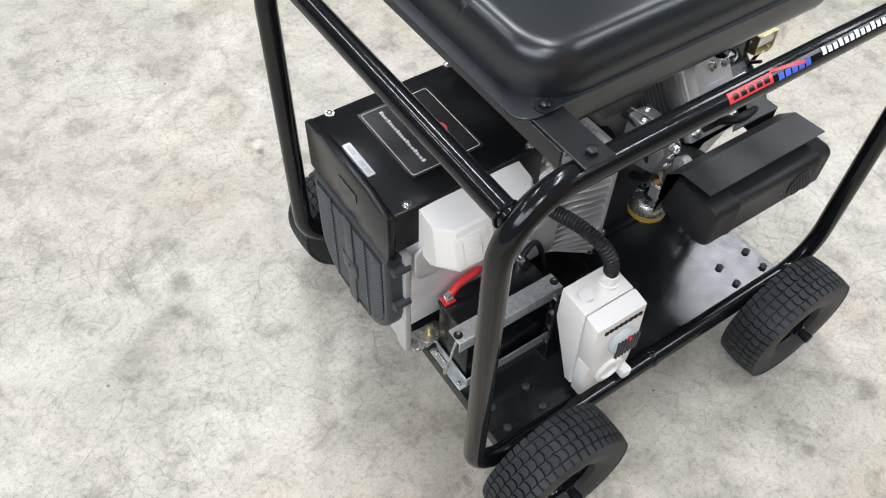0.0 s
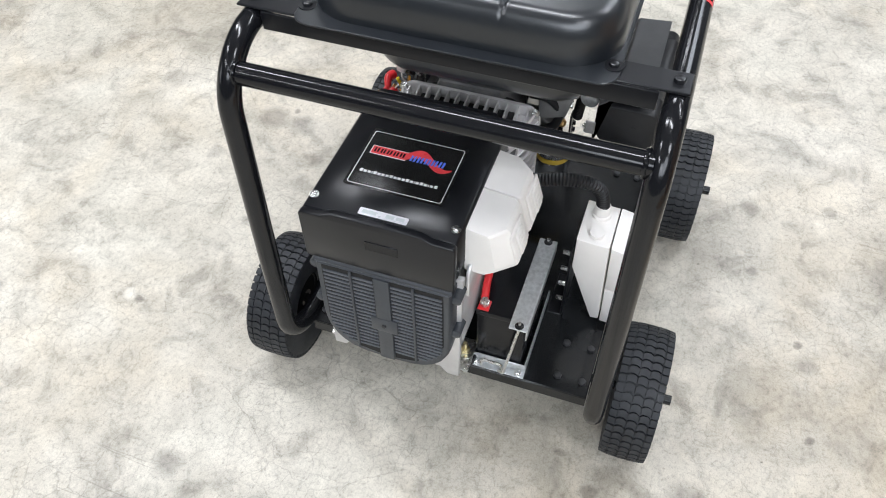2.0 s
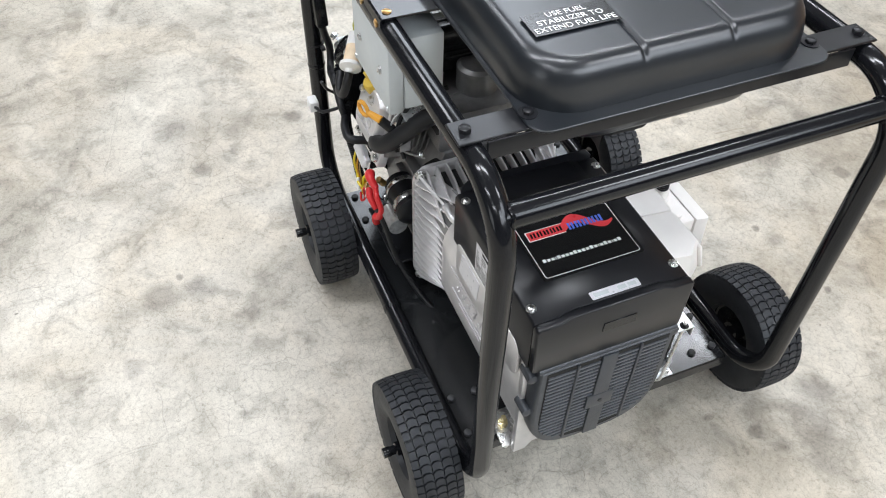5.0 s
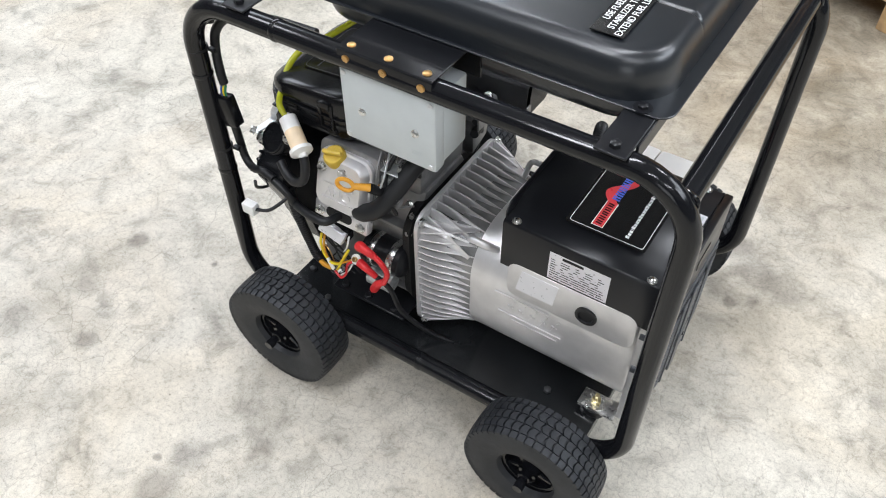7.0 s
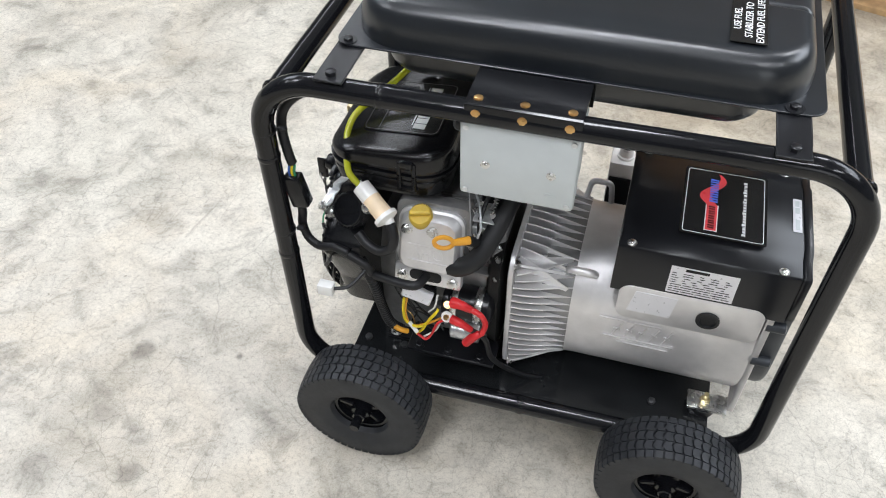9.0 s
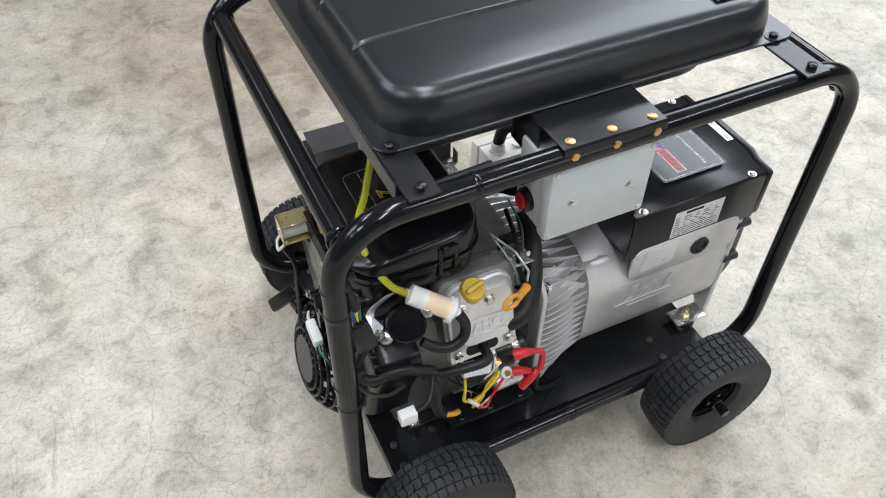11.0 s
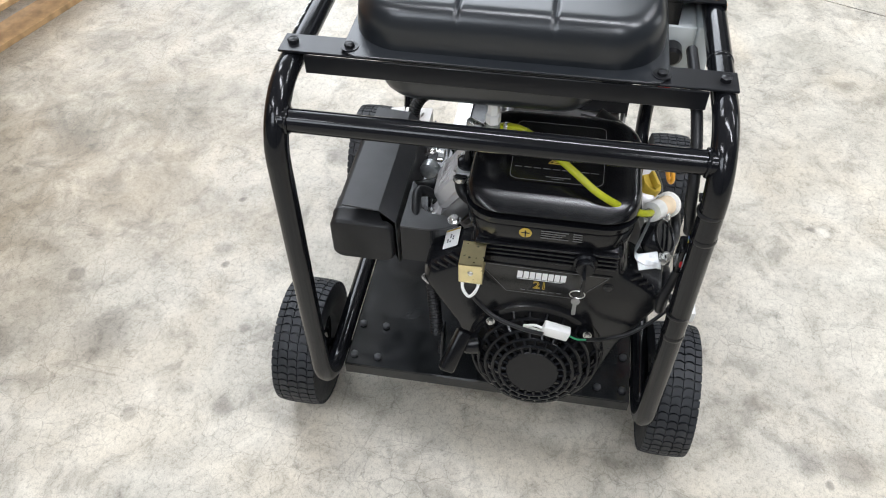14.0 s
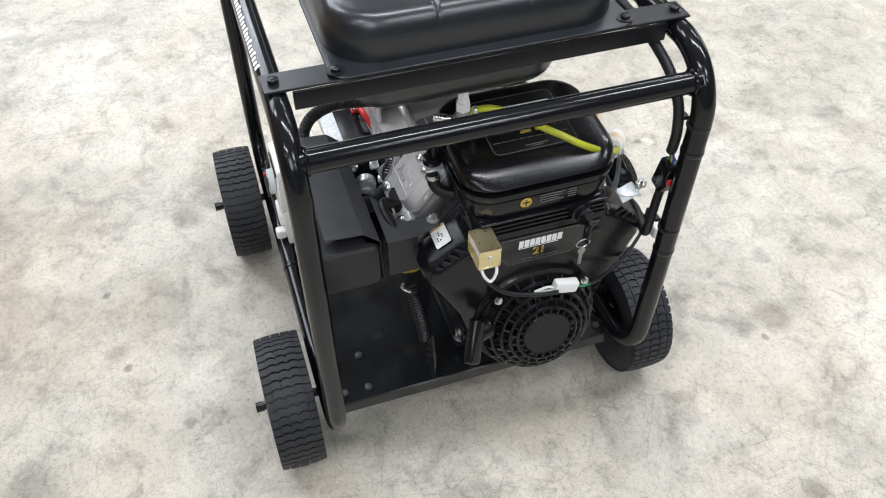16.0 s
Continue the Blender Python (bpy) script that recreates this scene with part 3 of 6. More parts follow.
tube_strip(b, -0.095, -0.03, 18, 62, 0.0, -1)
part("decal_block", b, LABELR, trolley, "red printed decal block on the top tube")
b = BM()
for k in range(12):
    f = k / 12
    tube_strip(b, -0.03 + f * 0.05, -0.03 + (k + 1.05) / 12 * 0.05, 10 + 26 * f, 22 + 30 * f, 0.0, -1, 3)
part("decal_wave", b, LABELR, trolley, "red printed wave on the top tube")
b = BM()
for k in range(5):
    tube_strip(b, -0.022 + k * 0.0105, -0.022 + k * 0.0105 + 0.0085, 38, 66, 0.0, -1, 4)
part("decal_bars", b, LABELB, trolley, "blue printed bars on the top tube")
b = BM()
for k in range(19):
    tube_strip(b, 0.048 + k * 0.0092, 0.048 + k * 0.0092 + 0.0066, 30 if k % 3 else 24, 56, 0.0, -1, 4)
part("decal_lettering", b, LABELW, trolley, "white printed bars on the top tube")
b = BM()
for k in range(5):
    tube_strip(b, -0.089 + k * 0.0115, -0.089 + k * 0.0115 + 0.008, 28, 52, -0.0004, -1, 3)
part("decal_print", b, LABELK, trolley)

# ---- fuel tank ----
seat_at(-0.009, 0.0, -0.0218, 1.012, 0.975)
tank = thing("fuel_tank", (0, 0, 0.7312), "satin black moulded fuel tank bolted across the frame top", "fuel tank")
FX, FY = 0.290, 0.196


def tank_top():
    """Rings step inwards from the rounded base; a grid with two pressed grooves closes the top."""
    bx, by, rc, h, wd = 0.2735, 0.1915, 0.068, 0.056, 0.028
    cx, cy = bx - rc, by - rc
    ys = sorted({round(v, 4) for v in [-cy, cy] + [0.0245 * k for k in range(-4, 5)] + [sg * (0.057 + 0.002 * k) for sg in (-1, 1) for k in range(-5, 6)]})
    xs = [-cx + 2 * cx * k / 16 for k in range(17)]

    def height(x, y, d):
        t = min(d / wd, 1)
        z = 0.7535 + h * (1 - (1 - t) ** 2.7) ** (1 / 2.5)
        z += 0.0035 * (1 - (abs(x) / bx) ** 2) * min(d / 0.06, 1)
        return z - 0.0034 * math.exp(-(((abs(y) - 0.057) / 0.0024) ** 2)) * min(1, t * 1.6)

    def ring(d):
        r = rc - d
        out = [(cx + r, y) for y in ys[:-1]]
        out += [(cx + r * math.cos(radians(9 * k)), cy + r * math.sin(radians(9 * k))) for k in range(10)]
        out += [(x, cy + r) for x in xs[:0:-1]]
        out += [(-cx + r * math.cos(radians(90 + 9 * k)), cy + r * math.sin(radians(90 + 9 * k))) for k in range(10)]
        out += [(-cx - r, y) for y in ys[:0:-1]]
        out += [(-cx + r * math.cos(radians(180 + 9 * k)), -cy + r * math.sin(radians(180 + 9 * k))) for k in range(10)]
        out += [(x, -cy - r) for x in xs[:-1]]
        out += [(cx + r * math.cos(radians(270 + 9 * k)), -cy + r * math.sin(radians(270 + 9 * k))) for k in range(10)]
        return [(x, y, height(x, y, d)) for x, y in out]
    b = BM()
    loft(b, [ring(d) for d in (0, .0004, .0012, .0025, .0045, .007, .010, .0135, .0175, .022, .027, .033, .040, .047, .054, rc)], False, False)
    grid = [[b.verts.new((x, y, height(x, y, rc))) for y in ys] for x in xs]
    for p, q in zip(grid, grid[1:]):
        for k in range(len(ys) - 1):
            b.faces.new((p[k], q[k], q[k + 1], p[k + 1]))
    bmesh.ops.remove_doubles(b, verts=b.verts, dist=1e-5)
    return b


part("tank_dome", tank_top(), TANK, tank, sharp=70)
b = prism(BM(), rrect(-FX, FX, -FY, FY, 0.022), "z", 0.7532, 0.7562, 0.0008, 1)
part("flange", b, TANK, tank)
held = seat[0]
seat_at()
b = BM()
rings = []
for z, g, r in ((0.7309, -0.004, 0.05), (0.690, -0.001, 0.05), (0.668, 0.0, 0.05), (0.6585, 0.0030, 0.048), (0.6505, 0.0090, 0.044), (0.6465, 0.0170, 0.038), (0.6450, 0.0270, 0.032)):
    rings.append([(x, y, z) for x, y in rrect(-0.2515 + g, 0.2525 - g, -0.1622 + g, 0.1190 - g, r, 6)])
loft(b, rings)
part("tank_tub", b, TANK, tank)
seat[0] = held
for sx in (-1, 1):
    for sy in (-1, 1):
        part("tank_bolt", bolt(BM(), (sx * 0.264 + 0.009, sy * 0.187, 0.7562), (0, 0, 1), 0.0062, 0.0055, 0.011), SATIN, tank)
LABEL_Z = 0.8132
b = flat(BM(), [(-0.052, -0.020), (0.052, -0.020), (0.052, 0.020), (-0.052, 0.020)], plane_at((-0.190, 0.108, LABEL_Z), (0, -1, 0), (1, 0, 0)), 0.0006)
lab = part("warning_label", b, LABELK, tank, "black label with white capitals on the tank")
for k, w in enumerate(("USE FUEL", "STABILIZER TO", "EXTEND FUEL LIFE")):
    text("label_text", w, 0.0120, LABELW, lab, plane_at((-0.190 + 0.0125 * (1 - k), 0.108, LABEL_Z + 0.0009), (0, -1, 0), (1, 0, 0)))
# outlet tap under the tub
BOWL = material("smoky_clear_plastic", (0.50, 0.53, 0.52), 0.15)
BOWL.node_tree.nodes["Principled BSDF"].inputs["Transmission Weight"].default_value = 0.5
b = BM()
lathe(b, [(0.010, 0.0), (0.010, -0.012), (0.013, -0.012), (0.013, -0.032), (0.009, -0.035)], (0.232, -0.012, 0.634), (0, 0, 1), 18)
nut = BM()
lathe(nut, [(0.0105, 0.0), (0.0105, 0.012), (0.0080, 0.014), (0.0080, 0.037)], (0.232, -0.012, 0.634), (0, 0, 1), 6)
tap = part("outlet_tap", b, BOWL, tank, "clear plastic sediment bowl under the tank")
part("tap_nut", nut, NYLON, tap, "white hexagonal outlet nut")
part("tap_lever", rod(BM(), (0.232, -0.012, 0.614), (0.214, -0.048, 0.616), 0.006, 10), STEEL, tap)
part("hose_clip", lathe(BM(), [(0.0065, -0.004), (0.0065, 0.004)], (0.230, 0.004, 0.610), (0, 1, 0), 14), STEEL, tap)

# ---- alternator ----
# near-black casting; on the adaptor its colour holds the shade between fins
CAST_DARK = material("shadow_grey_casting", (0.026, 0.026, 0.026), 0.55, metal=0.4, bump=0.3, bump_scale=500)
AY, AZ = 0.083, 0.275
seat_at(-0.0105, -0.008, 0.0, 1.0, 0.965, 0.995, 0.125)
alt = thing("alternator", (-0.15, AY, 0.125), "cast aluminium alternator with finned adaptor and black end covers", "alternator")


def square_ring(x, half, r, n=6):
    return [(x, AY + p, AZ + q) for p, q in rrect(-half, half, -half, half, r, n)]


b = BM()
loft(b, [square_ring(-0.322, 0.114, 0.085, 10), square_ring(-0.317, 0.117, 0.085, 10), square_ring(-0.06, 0.117, 0.085, 10), square_ring(-0.045, 0.115, 0.075, 10)])
body = part("stator_body", b, ALU, alt)
# housing and neck darker than the fins: shade of the gaps painted in
b = BM()
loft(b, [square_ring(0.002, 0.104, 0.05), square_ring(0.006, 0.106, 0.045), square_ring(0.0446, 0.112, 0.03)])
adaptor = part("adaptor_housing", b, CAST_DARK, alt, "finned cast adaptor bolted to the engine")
b = BM()
loft(b, [square_ring(-0.047, 0.113, 0.07), square_ring(-0.030, 0.1125, 0.06), square_ring(0.002, 0.1115, 0.045), square_ring(0.0025, 0.100, 0.045)])
part("adaptor_neck", b, ALU_DARK, adaptor)
b = BM()
loft(b, [square_ring(0.044, 0.127, 0.03), square_ring(0.045, 0.1295, 0.03), square_ring(0.0515, 0.1295, 0.03), square_ring(0.053, 0.128, 0.03)])
part("adaptor_flange", b, ALU, adaptor)
# fins on three sides
fin = None
for side in ("top", "north", "south"):
    for k in range(13 if side == "top" else 15):
        o = -0.108 + 0.216 * k / (12 if side == "top" else 14)
        bmf = None
        if fin is None:
            bmf = prism(BM(), [(0.0445, -0.020), (0.0445, 0.0160), (0.030, 0.0155), (0.008, 0.0125), (-0.018, 0.0050), (-0.046, -0.0010), (-0.046, -0.020)], "y", -0.0015, 0.0015, 0.0006, 1)
            for v in bmf.verts:
                if v.co.x < -0.04:
                    v.co.y *= 0.35
        if side == "top":
            m = Matrix.Translation((0, AY + o, AZ + 0.114))
        elif side == "north":
            m = Matrix.Translation((0, AY + 0.114, AZ + o)) @ Matrix.Rotation(radians(-90), 4, "X")
        else:
            m = Matrix.Translation((0, AY - 0.114, AZ + o)) @ Matrix.Rotation(radians(90), 4, "X")
        # the fins close in on the round neck
        over = max(abs(o) - 0.043, 0.0)
        drop = 0.070 - math.sqrt(0.070 ** 2 - over ** 2)
        m = m @ Matrix.Translation((0.0445, 0, 0)) @ Matrix.Rotation(-math.atan2(0.85 * drop, 0.0905), 4, "Y") @ Matrix.Translation((-0.0445, 0, 0))
        ob = part("cooling_fin", bmf if bmf else fin, ALU, adaptor, at=m)
        fin = fin or ob.data
# solid corner webs and flange bolts
for sy, sz in ((1, 1), (-1, 1), (1, -1), (-1, -1)):
    b = BM()
    pts = [(0.0445, 0.110), (0.0445, 0.126), (0.006, 0.112), (-0.030, 0.098), (-0.030, 0.085), (0.006, 0.085)]
    c0 = [(x, AY + sy * d, AZ + sz * (d - 0.003)) for x, d in pts]
    c1 = [(x, AY + sy * (d - 0.003), AZ + sz * d) for x, d in pts]
    loft(b, [c0, c1])
    part("corner_web", b, ALU, adaptor)
    part("flange_bolt", bolt(BM(), (0.044, AY + sy * 0.119, AZ + sz * 0.119), (-1, 0, 0), 0.0075, 0.008, 0.010), STEEL, adaptor)
# lifting lugs
arch = fillet([(-0.021, 0, -0.010), (-0.016, 0, 0.027), (0.016, 0, 0.027), (0.021, 0, -0.010)], 0.010, 5)
for y, z, tilt in ((AY + 0.092, AZ + 0.104, -42), (AY - 0.080, AZ + 0.110, 24)):
    b = BM()
    sweep(b, arch, 0.0048, 10)
    bmesh.ops.scale(b, vec=(1, 1.25, 1), verts=b.verts)
    b.transform(Matrix.Translation((-0.054, y, z)) @ Matrix.Rotation(radians(tilt), 4, "X"))
    part("lifting_lug", b, ALU, body)
# raised terminal pads on both flanks, with recess plate and knock-out
for sy in (1, -1):
    y = AY + sy * 0.116
    b = BM()
    prism(b, rrect(-0.318, -0.112, 0.330, 0.402, 0.018, 5), "y", min(y, y + sy * 0.006), max(y, y + sy * 0.006), 0.002)
    part("terminal_pad", b, ALU, body)
    b = BM()
    prism(b, [(-0.196, 0.394), (-0.136, 0.394), (-0.128, 0.350), (-0.190, 0.350)], "y", min(y + sy * 0.0062, y + sy * 0.0072), max(y + sy * 0.0062, y + sy * 0.0072))
    part("data_recess", b, LABELS, body, "plain pale recessed panel")
    # cast lettering of the maker: raised plain strokes
    b = BM()
    for x0, x1, z0, z1 in ((-0.185, -0.092, 0.3165, 0.319), (-0.210, -0.100, 0.275, 0.2775), (-0.203, -0.125, 0.265, 0.2675)):
        box(b, (x0, min(y + sy * 0.002, y + sy * 0.0042), z0), (x1, max(y + sy * 0.002, y + sy * 0.0042), z1))
    for k in range(5):
        x = -0.198 + 0.019 * k
        m = Matrix.Translation((x, y + sy * 0.003, 0.297)) @ Matrix.Rotation(radians(-22), 4, "Y")
        box(b, (-0.0012, -0.0012, -0.016), (0.0012, 0.0012, 0.016), 0, 1, m)
        box(b, (-0.004, -0.0012, -0.002), (0.006, 0.0012, 0.0005), 0, 1, m)
    part("cast_mark", b, ALU, body)
b = BM()
lathe(b, [(0.017, 0.0), (0.017, 0.003), (0.012, 0.004), (0.011, 0.001), (0.0, 0.001)], (-0.2435, AY + 0.122, 0.362), (0, 1, 0), 24)
part("knock_out_plug", b, HOSE, body, "round black rubber blanking plug")
# end plate with feet
b = BM()
prism(b, [(AY - 0.112, 0.140), (AY - 0.092, 0.140), (AY - 0.08, 0.156), (AY + 0.08, 0.156), (AY + 0.092, 0.140), (AY + 0.112, 0.140), (AY + 0.117, 0.39), (AY - 0.117, 0.39)], "x", -0.332, -0.321, 0.002)
part("end_plate", b, ALU, alt)
for sy in (-1, 1):
    b = box(BM(), (-0.321, AY + sy * 0.106 - 0.018, 0.140), (-0.258, AY + sy * 0.106 + 0.018, 0.146), 0.001)
    foot = part("mounting_foot", b, STEEL, alt)
    c = (-0.2845, AY + sy * 0.108, 0)
    part("rubber_mount", lathe(BM(), [(0.019, 0.125), (0.021, 0.132), (0.019, 0.1395)], c, (0, 0, 1), 20), HOSE, foot)
    part("washer", lathe(BM(), [(0.017, 0.1462), (0.017, 0.1485)], c, (0, 0, 1), 20), STEEL, foot)
    part("nut", bolt(BM(), (c[0], c[1], 0.1485), (0, 0, 1), 0.0085, 0.007), GOLD, foot)
    part("stud", rod(BM(), (c[0], c[1], 0.155), (c[0], c[1], 0.168), 0.004, 10), GOLD, foot)
# grille cap over the fan end
b = BM()


def u_ring(x, s, top=0.386):
    y0, y1 = AY - 0.108 * s, AY + 0.108 * s
    z1, zb = top - (1 - s) * 0.1, 0.176 + (1 - s) * 0.12
    pts = [(y1, z1), (y0, z1)]
    n = 14
    for k in range(n + 1):
        a = math.pi * (1 + k / n)
        c, sn = math.cos(a), math.sin(a)
        yy = AY + 0.108 * s * (abs(c) ** 0.62) * (1 if c > 0 else -1)
        zz = 0.275 + (0.275 - zb) * -(abs(sn) ** 0.85)
        pts.append((yy, zz))
    return [(x, p, q) for p, q in pts]


loft(b, [u_ring(-0.3315, 1.0), u_ring(-0.349, 1.0), u_ring(-0.3560, 0.975), u_ring(-0.3578, 0.955)])
grille = part("vent_grille", b, GRILLE, alt, "dark grey slatted plastic fan grille")
# black sheets behind the slats: the shade of the slots put in as colour
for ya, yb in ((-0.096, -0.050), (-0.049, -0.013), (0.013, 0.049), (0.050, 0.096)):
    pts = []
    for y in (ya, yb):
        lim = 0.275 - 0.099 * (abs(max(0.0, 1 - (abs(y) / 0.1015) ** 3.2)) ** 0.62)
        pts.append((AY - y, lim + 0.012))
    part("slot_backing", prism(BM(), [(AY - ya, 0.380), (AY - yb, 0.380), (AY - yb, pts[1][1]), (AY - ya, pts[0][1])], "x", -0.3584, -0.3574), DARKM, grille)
slat = None
for col, (ya, yb) in enumerate(((-0.094, -0.052), (-0.047, -0.014), (0.014, 0.047), (0.052, 0.094))):
    for k in range(20):
        z = 0.206 + k * 0.0086
        lim = 0.100 if z > 0.262 else 0.100 * math.sqrt(max(0.02, 1 - ((0.268 - z) / 0.085) ** 2))
        a, c = max(ya, -lim), min(yb, lim)
        if c - a < 0.006:
            continue
        if slat is None:
            bs = BM()
            box(bs, (-0.0010, -0.5, -0.0024), (0.0010, 0.5, 0.0024), 0.0005, 1)
            ob = part("slat", bs, SLAT, grille, at=Matrix.Translation((-0.3588, AY - 0.5 * (a + c), z)) @ Matrix.Diagonal((1, c - a, 1, 1)))
            slat = ob.data
        else:
            part("slat", slat, GRILLE, grille, at=Matrix.Translation((-0.3588, AY - 0.5 * (a + c), z)) @ Matrix.Diagonal((1, c - a, 1, 1)))
for y, w in ((0.0, 0.0125), (-0.0495, 0.0022), (0.0495, 0.0022)):
    part("grille_bar", box(BM(), (-0.3618, AY + y - w, 0.196 if abs(y) > 0.01 else 0.184), (-0.3580, AY + y + w, 0.382), 0.0015), GRILLE, grille)
b = box(BM(), (-0.3630, AY - 0.022, 0.258), (-0.358, AY + 0.022, 0.290), 0.002)
part("hub_badge", b, GRILLE, grille)
part("hub_screw", lathe(BM(), [(0.004, 0), (0.003, 0.002)], (-0.3630, AY, 0.274), (-1, 0, 0), 12), SATIN, grille)
for z in (0.366, 0.285):
    for sy in (-1, 1):
        b = lathe(BM(), [(0.0085, -0.014), (0.0085, 0.012), (0.005, 0.014)], (-0.338, AY + sy * 0.112, z), (-1, 0, 0), 14)
        part("screw_boss", b, GRILLE, grille)
part("grille_lip", rod(BM(), (-0.3515, AY - 0.108, 0.385), (-0.3515, AY + 0.108, 0.385), 0.0055, 10), GRILLE, grille)
# control cover: sheet top raised along the middle, side flaps, moulded end
HUMP = [(AY + 0.1205, 0.4745), (AY + 0.1160, 0.4788), (AY + 0.0860, 0.4797), (AY + 0.0690, 0.4869), (AY - 0.0610, 0.4869), (AY - 0.0780, 0.4797), (AY - 0.1060, 0.4788), (AY - 0.1105, 0.4745)]
b = BM()
prism(b, [(AY + 0.1205, 0.388)] + HUMP + [(AY - 0.1105, 0.405), (AY - 0.1075, 0.405)] + [(y * 0.99 + AY * 0.01, z - 0.0026) for y, z in HUMP[::-1]] + [(AY + 0.1175, 0.388)], "x", -0.3418, -0.098, 0.0006, 1)
cover = part("control_cover", b, SATIN, alt, "satin black sheet metal control cover", sharp=60)
part("cover_end", box(BM(), (-0.100, AY - 0.1065, 0.395), (-0.0985, AY + 0.1165, 0.475), 0), SATIN, cover)
part("cover_tab", prism(BM(), [(AY - 0.100, 0.472), (AY - 0.100, 0.487), (AY - 0.088, 0.500), (AY + 0.100, 0.500), (AY + 0.112, 0.490), (AY + 0.112, 0.472)], "x", -0.099, -0.0975), SATIN, cover)
b = prism(BM(), [(y * 1.008 - AY * 0.008, z + 0.0009) for y, z in HUMP] + [(AY - 0.1095, 0.392), (AY - 0.1060, 0.389), (AY + 0.1160, 0.389), (AY + 0.1195, 0.392)], "x", -0.3545, -0.3422, 0.0022, 2)
cap_ = part("cover_end_cap", b, SATIN, alt, "moulded black plastic end cap of the cover", sharp=50)
b = box(BM(), (-0.3558, AY - 0.028, 0.436), (-0.3543, AY + 0.022, 0.453), 0.0006, 1)
part("moulded_mark", b, PLASTIC, cap_)
for x in (-0.318, -0.1155):
    for y in (AY + 0.112, AY - 0.1005):
        part("cover_screw", bolt(BM(), (x, y, 0.4790), (0, 0, 1), 0.0045, 0.004, 0.007), STEEL, cover)
# printed plate on the cover: border, plain shapes
PM = plane_at((-0.233, AY + 0.004, 0.4871), (0, -1, 0), (1, 0, 0))
b = flat(BM(), rrect(-0.0755, 0.0755, -0.059, 0.059, 0.004, 4), PM, 0.0006)
badge = part("name_plate", b, LABELK, alt, "black printed plate with red and blue emblem")
PM2 = plane_at((-0.233, AY + 0.004, 0.4878), (0, -1, 0), (1, 0, 0))
b = BM()
ro, ri = rrect(-0.0715, 0.0715, -0.055, 0.055, 0.004, 4), rrect(-0.0705, 0.0705, -0.054, 0.054, 0.0036, 4)
vo, vi = [b.verts.new(PM2 @ Vector((x, y, 0))) for x, y in ro], [b.verts.new(PM2 @ Vector((x, y, 0))) for x, y in ri]
for i in range(len(ro)):
    j = (i + 1) % len(ro)
    b.faces.new((vo[i], vo[j], vi[j], vi[i]))
part("plate_border", b, LABELW, badge)


def emblem(parent, m, s):
    """A red block running into a wave, with blue bars: the maker's mark as plain shapes."""
    lift = Matrix.Translation((0, 0, 0.0003))
    b = bars(BM(), m @ Matrix.Translation((0, 0, -0.00035)), [(-0.0675 * s, -0.007 * s, -0.0095 * s, 0.0095 * s)])
    flat(b, [(-0.003 * s, -0.0095 * s), (0.060 * s, -0.0095 * s), (0.0605 * s, 0.007 * s), (-0.0025 * s, 0.007 * s)], m @ Matrix.Translation((0, 0, -0.00035)), 0.0002)
    part("emblem_outline", b, LABELW, parent)
    b = bars(BM(), m, [(-0.066 * s, -0.008 * s, -0.008 * s, 0.008 * s)])
    top, bot = [], []
    for k in range(21):
        f = k / 20
        x = (-0.008 + 0.078 * f) * s
        y = (0.0115 * math.sin(math.pi * 2 * f * 0.92) - 0.003 * f) * s
        w = (0.0065 * (1 - f) + 0.0015 + 0.004 * math.sin(math.pi * f)) * s
        top.append((x, y + w)), bot.append((x, y - w))
    flat(b, top + bot[::-1], m, 0.0003)
    part("emblem_red", b, LABELR, parent)
    b = BM()
    for k in range(5):
        x = (-0.001 + 0.0118 * k) * s
        for g in (0.0, 0.0056 * s):
            flat(b, [(x + g, -0.0075 * s), (x + g + 0.0036 * s, -0.0075 * s), (x + g + 0.0045 * s, 0.0050 * s), (x + g + 0.0009 * s, 0.0050 * s)], m @ lift, 0.0003)
    part("emblem_blue", b, LABELB, parent)
    b = BM()
    for k in range(5):
        x = (-0.062 + 0.0108 * k) * s
        for g in (0.0, 0.0048 * s):
            flat(b, [(x + g, -0.0045 * s), (x + g + 0.0028 * s, -0.0045 * s), (x + g + 0.0034 * s, 0.0045 * s), (x + g + 0.0006 * s, 0.0045 * s)], m @ lift, 0.0003)
    part("emblem_print", b, LABELK, parent)


emblem(badge, PM2 @ pose(0.0, 0.017, 0), 0.93)
b = BM()
x = -0.062
for k in range(21):
    w = 0.0046 if k not in (3, 14, 18) else 0.0012
    bars(b, PM2 @ pose(0, -0.028, 0), [(x, x + w, -0.0022, 0.0020 if k % 4 else 0.0032)])
    x += w + 0.0016
part("plate_lettering", b, LABELW, badge)
b = flat(BM(), rrect(-0.036, 0.036, -0.0062, 0.0062, 0.0015, 3), plane_at((-0.333, AY + 0.0, 0.4871), (0, -1, 0), (1, 0, 0)), 0.0005)
st = part("serial_sticker", b, LABELS, alt, "small silver serial sticker")
b = bars(BM(), plane_at((-0.333, AY, 0.4878), (0, -1, 0), (1, 0, 0)), [(-0.031, -0.010, -0.0030, 0.0030), (0.004, 0.016, -0.0030, 0.0030), (0.019, 0.031, -0.0025, 0.0030)])
part("sticker_print", b, GREY, st)
